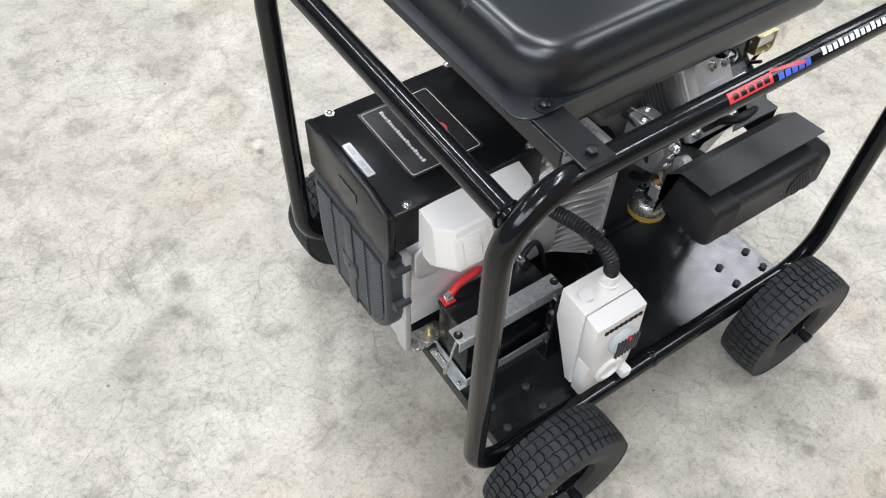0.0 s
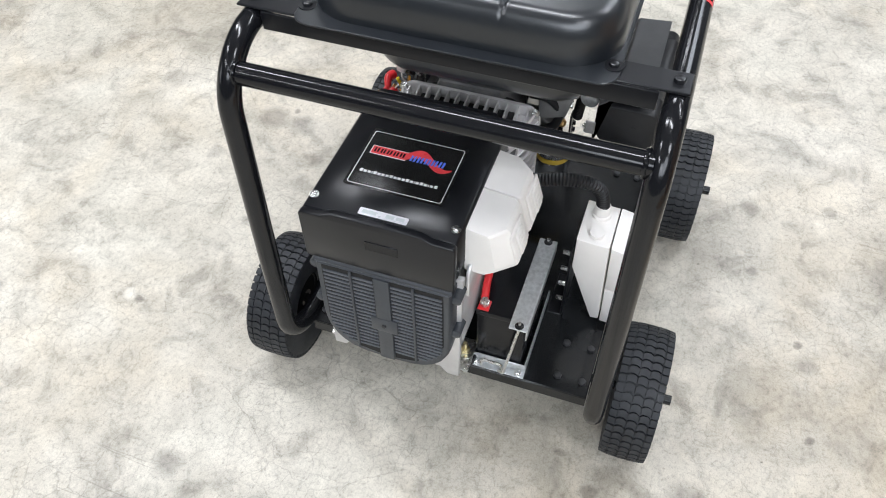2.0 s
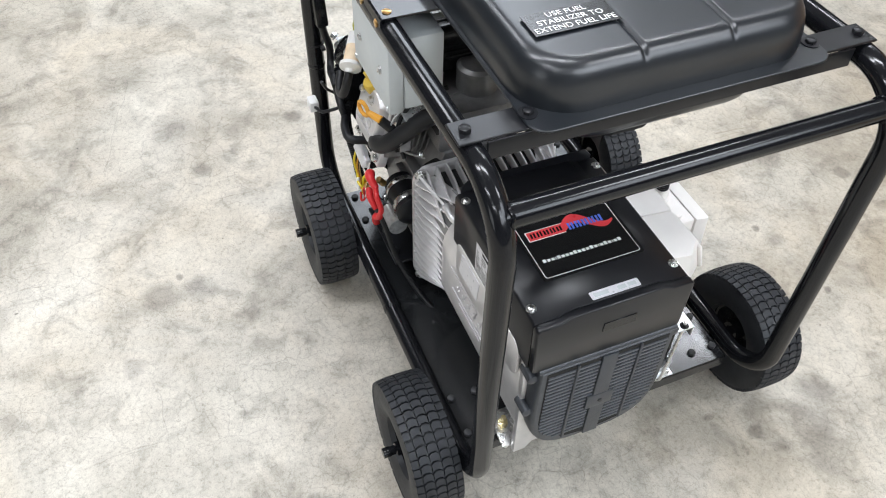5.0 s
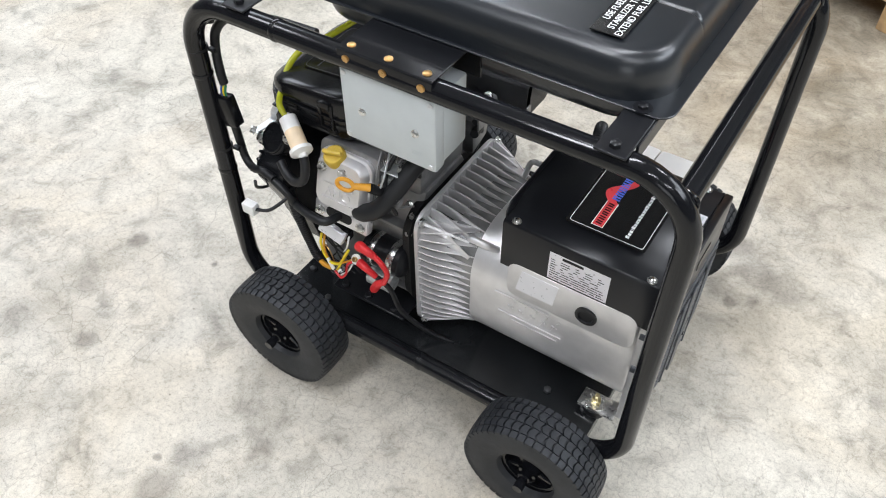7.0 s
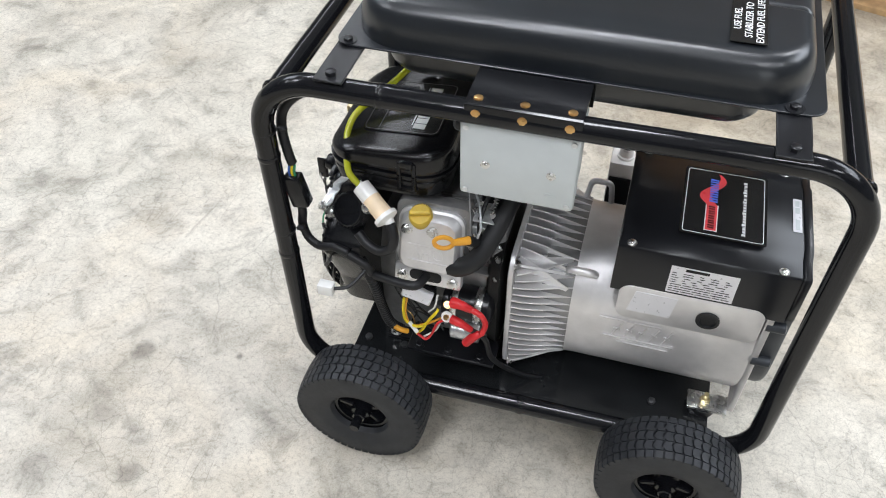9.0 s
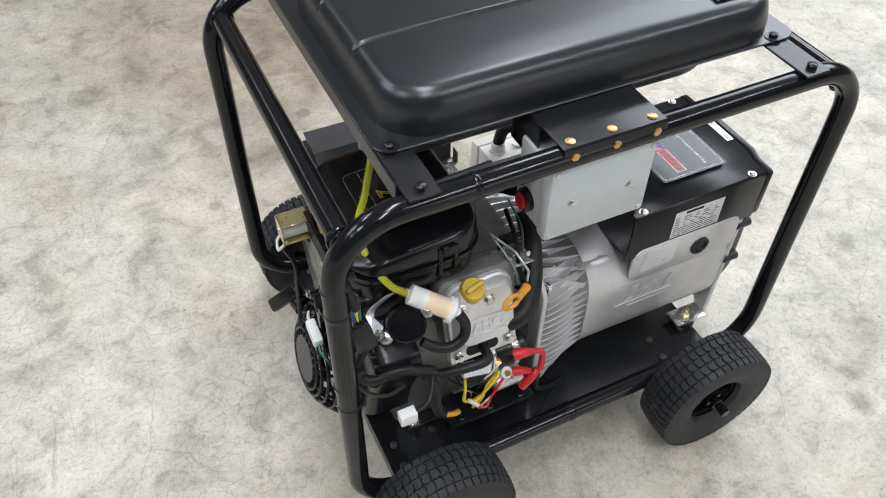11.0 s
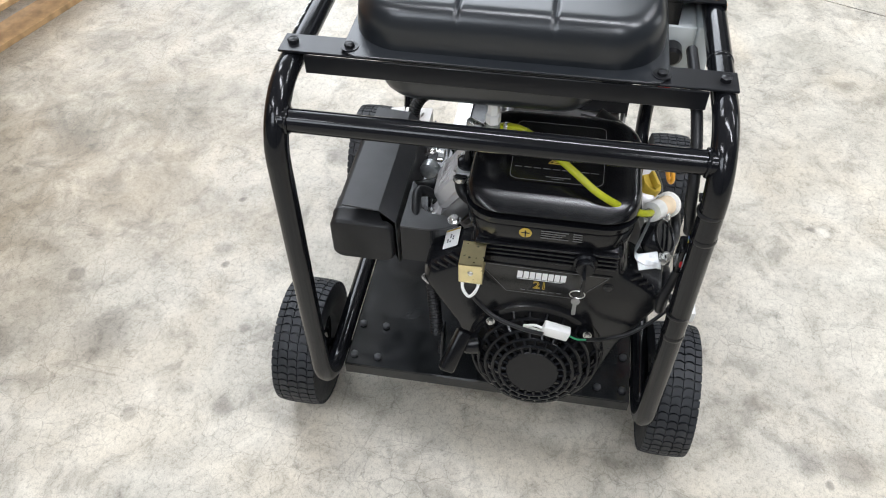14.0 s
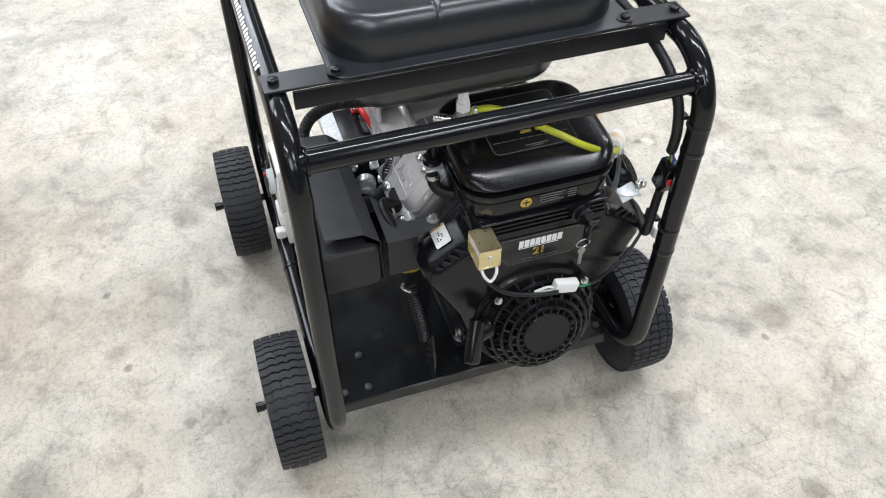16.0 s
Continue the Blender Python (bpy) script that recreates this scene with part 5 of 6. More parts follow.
# saddle rising round the fan
b = BM()
loft(b, [[(x, AY + r * math.cos(a), AZ + r * math.sin(a)) for a in [2 * math.pi * k / 40 for k in range(40)]] for x, r in ((0.300, 0.106), (0.322, 0.102), (0.330, 0.097), (0.332, 0.0885))], False, False)
part("fan_saddle", b, PLASTIC, shroud)
# printed panel
SM = plane_at((0.3238, 0.083, 0.424), (0, 1, 0), (0, 0, 1))
pan = part("shroud_panel", flat(BM(), [(-0.094, 0.026), (0.092, 0.024), (0.050, -0.030), (-0.052, -0.030)], SM, 0.0016), LABELK, eng, "black printed panel with white and gold lettering")
SM2 = plane_at((0.3258, 0.083, 0.424), (0, 1, 0), (0, 0, 1))
b = BM()
edge = [(-0.090, 0.024), (0.088, 0.022), (0.048, -0.028), (-0.050, -0.028)]
for i in range(4):
    p, q = Vector((*edge[i], 0)), Vector((*edge[(i + 1) % 4], 0))
    d = (q - p).normalized() * 0.0003
    nrm = Vector((-d.y, d.x, 0))
    flat(b, [tuple((v)[:2]) for v in (p - nrm, q - nrm, q + nrm, p + nrm)], SM2, 0.0002)
part("panel_outline", b, WALLM, pan)
for k in range(8):
    x = -0.036 + 0.0085 * k
    part("maker_bar", flat(BM(), [(x, 0.003), (x + 0.0072, 0.003), (x + 0.0078, 0.0165), (x + 0.0006, 0.0165)], SM2, 0.0003), LABELW, pan)
part("maker_underline", bars(BM(), SM2, [(-0.036, 0.026, 0.0005, 0.0016)]), LABELW, pan)
text("model_number", "21", 0.020, LABELG, pan, SM2 @ pose(-0.003, -0.010, 0.0004), outline=0.0005)
b = bars(BM(), SM2, [(-0.030 + k * 0.010, -0.023 + k * 0.010, -0.0225, -0.0212) for k in range(6)])
part("panel_print", b, WALLM, pan)
for y in (-0.020, 0.172):
    part("panel_screw", bolt(BM(), (0.3238, y, 0.425), (1, 0, 0), 0.005, 0.003, 0.007), SATIN, shroud)

# fan guard: rings and spokes over a dark rotor
level = seat[0]
rotor_at = Vector((0.343, AY, AZ))
seat[0] = level @ Matrix.Translation(rotor_at) @ Matrix.Rotation(radians(-12), 4, "Y") @ Matrix.Translation(-rotor_at)
guard = part("fan_guard", lathe(BM(), [(0.0385, -0.004), (0.0385, 0.002), (0.0370, 0.0035), (0.0, 0.0037)], (0.379, AY, AZ), (1, 0, 0), 40), PLASTIC, eng, "round black slotted fan guard")
prof = [(0.0375, 0.3805), (0.0480, 0.3790), (0.0585, 0.3755), (0.0695, 0.3690), (0.0810, 0.3580), (0.0925, 0.3420), (0.0985, 0.326)]
for i, (r, x) in enumerate(prof[1:]):
    ringpts = [(x, AY + r * math.cos(2 * math.pi * k / 56), AZ + r * math.sin(2 * math.pi * k / 56)) for k in range(56)]
    part("guard_ring", sweep(BM(), ringpts, 0.0029 + 0.0001 * i, 8, closed=True), PLASTIC, guard)
for i in range(len(prof) - 1):
    (r0, x0), (r1, x1) = prof[i], prof[i + 1]
    n = 22
    for k in range(n):
        a = 2 * math.pi * (k + 0.5 * (i % 2)) / n
        c, s_ = math.cos(a), math.sin(a)
        part("guard_spoke", rod(BM(), (x0, AY + r0 * c, AZ + r0 * s_), (x1, AY + r1 * c, AZ + r1 * s_), 0.0027, 6), PLASTIC, guard)
seat[0] = level
# rotor disc in near-black: the shade inside the guard is in its colour
b = lathe(BM(), [(0.0885, 0.3245), (0.0885, 0.326), (0.02, 0.328)], (0, AY, AZ), (1, 0, 0), 36)
part("rotor_disc", b, DARKM, guard)
for k in range(14):
    a = 2 * math.pi * k / 14
    m = Matrix.Translation((0.334, AY, AZ)) @ Matrix.Rotation(a, 4, "X")
    part("rotor_blade", box(BM(), (-0.007, 0.036, -0.0015), (0.009, 0.074, 0.0015), 0, 1, m @ Matrix.Rotation(radians(25), 4, "Y")), PLASTIC, guard)
for y, z in ((0.015, 0.342), (0.155, 0.338)):
    b = BM()
    c = Vector((0.334, y, z))
    toward = (Vector((0.340, AY, AZ)) - c).normalized()
    sweep(b, [c - toward * 0.004, c + toward * 0.040], [0.0105, 0.004], 10)
    part("guard_ear", b, PLASTIC, guard)
    part("ear_bolt", bolt(BM(), c + Vector((0.008, 0, 0)), (1, 0, 0.3), 0.0045, 0.006, 0.0062), STEEL, guard)
# recoil handle and its boss
m = plane_at((0.372, -0.032, 0.300), (0.55, -0.30, -0.62), (0.2, -0.9, 0.5))
part("pull_handle", box(BM(), (-0.034, -0.0115, -0.009), (0.034, 0.0115, 0.009), 0.005, 3, m), SHINY, eng, "black recoil starter handle")
part("handle_inlay", box(BM(), (-0.026, -0.006, 0.0088), (0.026, 0.006, 0.0100), 0.001, 1, m), PLASTIC, eng)
part("handle_boss", lathe(BM(), [(0.017, 0), (0.015, 0.018), (0.010, 0.022)], (0.350, -0.004, 0.296), (0.35, -1, 0.1), 18), PLASTIC, eng)

# air cleaner
ac = part("air_cleaner_base", loft(BM(), [[(x, y, z) for x, y in rrect(0.140 + i, 0.322 - i, -0.030 + i, 0.195 - i, 0.045)] for z, i in ((0.490, 0.006), (0.494, 0.002), (0.518, 0.0), (0.521, 0.0015), (0.5215, 0.003), (0.523, 0.003), (0.5235, -0.0005), (0.530, -0.0005), (0.533, 0.002))]), SHINY, eng, "glossy black air cleaner housing")


def lid_ring(i, s, r):
    """A crowned lid: level at its foot (s = 0), falling a little and then faster to the fan end at its crown (s = 1)."""
    out = []
    for x, y in rrect(0.136 + i, 0.3225 - i, -0.031 + i, 0.197 - i, r):
        crown = 0.5618 + (0.276 - x) * 0.083 if x < 0.276 else 0.5618 - (x - 0.276) * 0.20 if x < 0.296 else 0.5578 - (x - 0.296) * 0.50
        out.append((x, y, 0.5435 + (crown - 0.5435) * s))
    return out


lid = part("air_cleaner_lid", loft(BM(), [[(x, y, z) for x, y, z in lid_ring(0.0015, -0.45, 0.047)], lid_ring(0, -0.30, 0.048), lid_ring(0, 0.0, 0.048), lid_ring(0.0010, 0.40, 0.047), lid_ring(0.0025, 0.68, 0.046),
                                          lid_ring(0.0055, 0.88, 0.044), lid_ring(0.010, 0.97, 0.040), lid_ring(0.016, 1.0, 0.035), lid_ring(0.0265, 1.0, 0.026), lid_ring(0.0285, 1.0, 0.0245), lid_ring(0.0460, 1.0, 0.012), lid_ring(0.0480, 1.0, 0.011)]), SHINY, eng, "glossy black air cleaner lid with a crowned top")
part("lid_seam", loft(BM(), [[(x, y, z) for x, y in rrect(0.1345, 0.3245, -0.0330, 0.1990, 0.049)] for z in (0.5320, 0.5338)], True, True), PLASTIC, lid)
tilt = math.atan2(0.083, 1.0)
NM = plane_at((0.2215, 0.0845, 0.5665 + 0.0006), (0, 1, 0), (-math.cos(tilt), 0, math.sin(tilt)))
lp = part("lid_label", flat(BM(), rrect(-0.063, 0.063, -0.057, 0.057, 0.010, 5), NM, 0.0010), LABELK, eng, "black printed label with white and gold lettering")
NM2 = NM @ pose(0, 0, 0.0013)
b = BM()
c = rrect(-0.0605, 0.0605, -0.0545, 0.0545, 0.009, 5)
for k in range(len(c)):
    p, q = Vector((*c[k], 0)), Vector((*c[(k + 1) % len(c)], 0))
    d = (q - p).normalized() * 0.0003
    flat(b, [(p.x + d.y, p.y - d.x), (q.x + d.y, q.y - d.x), (q.x - d.y, q.y + d.x), (p.x - d.y, p.y + d.x)], NM2, 0.0002)
part("label_outline", b, WALLM, lp)
for k in range(8):
    x = -0.050 + 0.0128 * k
    part("maker_bar", flat(BM(), [(x, 0.016), (x + 0.0112, 0.016), (x + 0.0122, 0.034), (x + 0.001, 0.034)], NM2, 0.0003), LABELW, lp)
part("maker_underline", bars(BM(), NM2, [(-0.050, 0.044, 0.0125, 0.0138)]), LABELW, lp)
text("model_number", "21", 0.034, LABELG, lp, NM2 @ pose(0.004, -0.012, 0.0004), outline=0.0007)
b = bars(BM(), NM2, [(-0.056 + k * 0.0125, -0.0465 + k * 0.0125, -0.0330, -0.0320) for k in range(9)] + [(-0.014, 0.018, -0.0470, -0.0460), (-0.006, 0.010, -0.0500, -0.0494)])
part("label_print", b, WALLM, lp)
# icon and print on the band
BMX = plane_at((0.3222, 0.083, 0.511), (0, 1, 0), (0, 0, 1))
b = BM()
flat(b, [(-0.030 + 0.0085 * math.cos(2 * math.pi * k / 20), 0.001 + 0.0085 * math.sin(2 * math.pi * k / 20)) for k in range(20)], BMX, 0.0004)
part("warning_icon", b, LABELG, ac, "small yellow printed icon")
b = bars(BM(), BMX @ pose(0, 0, 0.0006), [(-0.0355, -0.0245, 0.0005, 0.0022), (-0.0308, -0.0292, -0.006, 0.006)])
part("icon_print", b, LABELK, ac)
b = bars(BM(), BMX, [(-0.010, 0.026 - 0.004 * (k % 3), 0.007 - 0.0042 * k, 0.0085 - 0.0042 * k) for k in range(4)] + [(0.032, 0.044, 0.007 - 0.0042 * k, 0.0085 - 0.0042 * k) for k in range(4)])
part("band_print", b, WALLM, ac)
for y, sy in ((0.190, 1), (-0.036, -1)):
    b = BM()
    box(b, (0.180, min(y, y + sy * 0.008), 0.505), (0.212, max(y, y + sy * 0.008), 0.512), 0.0015)
    for x in (0.182, 0.204):
        box(b, (x, min(y, y + sy * 0.009), 0.508), (x + 0.007, max(y, y + sy * 0.009), 0.556), 0.002)
    box(b, (0.186, min(y, y + sy * 0.012), 0.546), (0.206, max(y, y + sy * 0.012), 0.560), 0.003)
    part("lid_latch", b, PLASTIC, ac)
# key switch and key
seat_at(0.013, -0.016, -0.002)
ks = part("key_switch", lathe(BM(), [(0.016, -0.014), (0.016, 0.010), (0.0130, 0.012), (0.0125, 0.020), (0.011, 0.022)], (0.312, 0.146, 0.478), (1, 0, 0.1), 20), PLASTIC, eng, "black ignition key switch")
part("key_bow", box(BM(), (0.336, 0.143, 0.445), (0.352, 0.1475, 0.482), 0.002), PLASTIC, ks)
b = BM()
sweep(b, [(0.347 + 0.002 * math.sin(a), 0.140 + 0.010 * math.cos(a), 0.446 + 0.010 * math.sin(a)) for a in [2 * math.pi * k / 20 for k in range(20)]], 0.0008, 6, closed=True)
part("key_ring", b, STEEL, ks)
b = BM()
box(b, (0.347, 0.136, 0.404), (0.3485, 0.1415, 0.428), 0.0004, 1)
lathe(b, [(0.006, 0), (0.006, 0.0015)], (0.347, 0.139, 0.432), (1, 0, 0), 14)
part("spare_key", b, ALU_DARK, ks)
# fuel solenoid: plated cage with a white coil
seat_at(0.010, 0.006, 0.003)
so = thing("fuel_solenoid", (0.325, -0.03, 0.44), "yellow zinc plated solenoid cage with white wire", "solenoid")
b = BM()
box(b, (0.312, -0.041, 0.478), (0.356, -0.009, 0.480), 0.0005, 1)
box(b, (0.354, -0.041, 0.446), (0.356, -0.009, 0.480), 0.0005, 1)
box(b, (0.312, -0.041, 0.446), (0.314, -0.009, 0.480), 0.0005, 1)
box(b, (0.312, -0.041, 0.444), (0.356, -0.009, 0.446), 0.0005, 1)
part("cage", b, GOLD, so)
part("coil", rod(BM(), (0.314, -0.025, 0.462), (0.354, -0.025, 0.462), 0.0135, 20), NYLON, so)
part("plunger", rod(BM(), (0.313, -0.025, 0.462), (0.290, -0.022, 0.470), 0.004, 10), STEEL, so)
part("rivet", lathe(BM(), [(0.004, 0), (0.003, 0.002)], (0.356, -0.025, 0.464), (1, 0, 0), 12), STEEL, so)
b = sweep(BM(), spline([(0.350, -0.036, 0.447), (0.360, -0.034, 0.436), (0.363, -0.025, 0.425), (0.360, -0.016, 0.436), (0.350, -0.013, 0.447)], 6), 0.0022, 8)
part("white_wire", b, NYLON, so)
part("solenoid_lead", sweep(BM(), spline([(0.355, -0.024, 0.425), (0.345, -0.016, 0.395), (0.352, 0.010, 0.374), (0.362, 0.050, 0.368), (0.370, 0.080, 0.372)], 6), 0.0032, 8), HOSE, so)
seat_at(-0.004, 0.006, -0.008)
b = box(BM(), (0.363, 0.078, 0.367), (0.377, 0.116, 0.386), 0.002, 2)
bmesh.ops.rotate(b, verts=b.verts, cent=(0.37, 0.096, 0.376), matrix=Matrix.Rotation(radians(-14), 3, "X"))
part("white_connector", b, NYLON, so, "white nylon wire connector")
for k in (-1, 1):
    part("white_lead", sweep(BM(), spline([(0.370, 0.080, 0.374 + 0.003 * k), (0.369, 0.068, 0.377 + 0.004 * k), (0.364, 0.052, 0.371)], 5), 0.0020, 8), NYLON, so)
part("green_wire", sweep(BM(), spline([(0.370, 0.112, 0.372), (0.372, 0.126, 0.366), (0.368, 0.140, 0.362)], 6), 0.0015, 6), GREENW, so)
part("side_lead", sweep(BM(), spline([(0.368, 0.140, 0.362), (0.350, 0.165, 0.345), (0.335, 0.205, 0.350), (0.318, 0.245, 0.385), (0.300, 0.262, 0.42)], 8), 0.0028, 8), HOSE, so)
seat_at(0.001, -0.006)
b = flat(BM(), rrect(-0.0125, 0.0125, -0.019, 0.019, 0.002, 3), plane_at((0.2725, -0.0525, 0.4332), (0, 0.850, 0.520), (-1, 0, 0.0)), 0.0006)
tag = part("white_sticker", b, NYLON, eng, "small white sticker with dark print")
b = BM()
TMX = plane_at((0.2725, -0.0525, 0.4332), (0, 0.850, 0.520), (-1, 0, 0.0)) @ pose(0, 0, 0.0008)
bars(b, TMX, [(-0.0115, 0.0115, 0.0140, 0.0170)])
part("sticker_print", b, LABELG, tag)
b = bars(BM(), TMX, [(-0.0070 + 0.0042 * (k % 3), -0.0046 + 0.0042 * (k % 3), -0.0090 + 0.0044 * (k // 3), -0.0062 + 0.0044 * (k // 3)) for k in (0, 1, 3, 5, 7, 8, 10)])
part("sticker_print", b, GRILLE, tag)
b = sweep(BM(), spline([(0.222, -0.048, 0.508), (0.228, -0.047, 0.494), (0.236, -0.040, 0.486), (0.246, -0.024, 0.484), (0.252, -0.006, 0.486)], 6), 0.0090, 12)
part("rubber_elbow", b, HOSE, eng)
part("elbow_clip", lathe(BM(), [(0.011, -0.003), (0.011, 0.003)], (0.2235, -0.048, 0.504), (0.3, 0.0, -1), 16), STEEL, eng)
b = BM()
box(b, (0.196, -0.056, 0.510), (0.222, -0.030, 0.513), 0.001, 1)
part("link_plate", b, GALV, eng)
part("link_cap", lathe(BM(), [(0.014, 0), (0.014, 0.008), (0.010, 0.011), (0, 0.011)], (0.203, -0.042, 0.5135), (0, 0, 1), 20), PLASTIC, eng)
# corrugated loom and black bracket beside the shroud
part("corrugated_loom", sweep(BM(), even(spline([(0.240, -0.090, 0.300), (0.250, -0.088, 0.285), (0.264, -0.082, 0.245), (0.274, -0.078, 0.205)], 10), 0.0026), 0.0090, 12, wave=0.0016), HOSE, eng)
part("side_bracket", prism(BM(), [(0.262, 0.1255), (0.256, 0.215), (0.280, 0.215), (0.296, 0.170), (0.294, 0.1255)], "y", -0.070, -0.066, 0.001), SATIN, eng)
for z in (0.165, 0.182):
    part("bracket_bolt", bolt(BM(), (0.280, -0.070, z), (0, -1, 0), 0.005, 0.006, 0.007), SATIN, eng)
part("hose_pinch_clip", sweep(BM(), fillet([(0.232, -0.100, 0.300), (0.244, -0.106, 0.306), (0.250, -0.094, 0.300), (0.240, -0.082, 0.297)], 0.004), 0.0025, 8), STEEL, eng)
# cast fuel bowl on the muffler side
seat_at(0.071, 0.036, -0.046)
b = lathe(BM(), [(0.007, 0.056), (0.011, 0.046), (0.024, 0.042), (0.031, 0.036), (0.033, 0.028), (0.033, 0.020), (0.028, 0.0), (0.016, -0.008)], (0.052, -0.104, 0.272), (0, 0, 1), 28)
bowl = part("carburettor_bowl", b, DIECAST, eng, "bright carburettor bowl with yellow tag")
for k in range(6):
    m = Matrix.Translation((0.052, -0.104, 0.311)) @ Matrix.Rotation(2 * math.pi * k / 6, 4, "Z")
    part("bowl_rib", box(BM(), (0.008, -0.0018, -0.004), (0.027, 0.0018, 0.006), 0.001, 1, m), DIECAST, bowl)
part("bowl_tag", lathe(BM(), [(0.0322, 0.008), (0.0332, 0.020)], (0.052, -0.104, 0.270), (0, 0, 1), 28, cap=False), LABELG, bowl)
part("pressure_sender", lathe(BM(), [(0.010, 0), (0.010, 0.010), (0.006, 0.016), (0.004, 0.026)], (0.036, -0.112, 0.330), (0, -0.1, 1), 14), PLASTIC, bowl)
part("bowl_post", rod(BM(), (0.060, -0.100, 0.330), (0.060, -0.075, 0.360), 0.013, 14), ALU_DARK, bowl)
part("inlet_pipe", sweep(BM(), fillet([(0.060, -0.03, 0.36), (0.060, -0.085, 0.362), (0.040, -0.11, 0.37)], 0.015), 0.012, 12), ALU_DARK, bowl)
part("brass_nut", bolt(BM(), (0.036, -0.110, 0.370), (-0.3, -0.9, 0.1), 0.008, 0.012), BRASS, bowl)
seat_at(0.001, -0.006)
for p in ((0.092, -0.085, 0.400), (0.100, -0.078, 0.372), (0.085, -0.095, 0.425)):
    part("manifold_bolt", bolt(BM(), p, (0, -1, 0.1), 0.007, 0.012, 0.010), STEEL, eng)
b = BM()
prism(b, [(-0.035, 0.345), (-0.082, 0.360), (-0.095, 0.410), (-0.06, 0.44), (-0.03, 0.42)], "x", 0.075, 0.115, 0.006)
part("exhaust_port", b, ALU_DARK, eng)
# black sheet added to darken the muffler-side flank; hoses, spring and brackets on it
flank_sheet = part("flank_tin", prism(BM(), [(0.062, 0.150), (0.262, 0.150), (0.262, 0.345), (0.230, 0.372), (0.100, 0.372), (0.062, 0.335)], "y", -0.0105, -0.0065, 0.0012, 1), SATIN, eng, "black sheet tin over the crankcase flank")
for x, z in ((0.075, 0.165), (0.250, 0.165), (0.250, 0.335), (0.078, 0.322)):
    part("tin_bolt", bolt(BM(), (x, -0.0105, z), (0, -1, 0), 0.0055, 0.006, 0.0078), STEEL, flank_sheet)
part("flank_hose", sweep(BM(), spline([(0.066, -0.020, 0.405), (0.074, -0.052, 0.396), (0.086, -0.070, 0.362), (0.094, -0.060, 0.322), (0.100, -0.030, 0.300)], 8), 0.0078, 12), HOSE, eng)
part("flank_hose", sweep(BM(), spline([(0.060, -0.010, 0.440), (0.066, -0.046, 0.436), (0.092, -0.082, 0.424), (0.118, -0.092, 0.398)], 8), 0.0050, 10), HOSE, eng)
part("choke_spring", coil((0.068, -0.060, 0.440), (0.104, -0.086, 0.416), 0.0048, 11, 0.0010), STEEL, eng)
part("choke_bracket", box(BM(), (0.060, -0.052, 0.4460), (0.100, -0.022, 0.4485), 0.001, 1), GALV, eng)
part("choke_bracket", box(BM(), (0.0595, -0.052, 0.410), (0.0620, -0.022, 0.4455), 0.001, 1), ALU_DARK, eng)
for p in ((0.070, -0.044, 0.4485), (0.090, -0.030, 0.4485)):
    part("small_bolt", bolt(BM(), p, (0, -0.2, 1), 0.0050, 0.006, 0.0068), STEEL, eng)
part("control_rod", sweep(BM(), spline([(0.064, -0.020, 0.456), (0.082, -0.058, 0.452), (0.120, -0.078, 0.436)], 6), 0.0016, 8), GALV, eng)

# ---- muffler ----
seat_at()
muf = thing("muffler", (0.15, -0.194, 0.368), "matt black box muffler with folded heat shield", "muffler")
MATT = material("matt_black_heat_paint", (0.0125, 0.013, 0.0145), 0.45, bump=0.2, bump_scale=1200, spec=0.4)
b = BM()
rings = []
for x, s in ((0.034, 0.93), (0.036, 0.975), (0.040, 1.0), (0.074, 1.0), (0.076, 1.025), (0.080, 1.025), (0.082, 1.0), (0.240, 1.0), (0.242, 1.03), (0.248, 1.03), (0.250, 1.0), (0.268, 1.0), (0.272, 0.975), (0.274, 0.93)):
    rings.append([(x, -0.194 + (p + 0.194) * s, 0.400 + (q - 0.400) * s) for p, q in rrect(-0.242, -0.147, 0.364, 0.440, 0.015)])
loft(b, rings)
mb = part("muffler_body", b, MATT, muf)
sec = [(-0.2220, 0.4640), (-0.168, 0.4600), (-0.1450, 0.4390), (-0.1430, 0.352)]
b = BM()
top = [[(x, y, z) for y, z in sec] for x in (0.030, 0.262)]
bot = [[(x, y + 0.0008, z - 0.0022) for y, z in sec] for x in (0.030, 0.262)]
loft(b, [top[0] + bot[0][::-1], top[1] + bot[1][::-1]])
part("heat_shield", b, SHIELD, muf, "folded dark grey sheet heat shield", sharp=6)
out = part("outlet_screen", lathe(BM(), [(0.024, 0), (0.024, 0.002), (0.022, 0.003), (0.0, 0.003)], (0.214, -0.2418, 0.402), (0, -1, 0), 24), MATT, mb)
# black dots on a closed disc, painted as the dark of its holes
b = BM()
for i in range(-3, 4):
    for j in range(-3, 4):
        u, v = 0.0062 * (i + 0.5 * (j % 2)), 0.0056 * j
        if math.hypot(u, v) < 0.020:
            lathe(b, [(0.002, 0), (0.002, 0.0006)], (0.214 + u, -0.2448, 0.402 + v), (0, -1, 0), 6)
part("screen_holes", b, DARKM, muf)
part("muffler_plug", lathe(BM(), [(0.006, 0), (0.005, 0.003)], (0.0365, -0.205, 0.402), (-1, 0, 0), 14), MATT, muf)
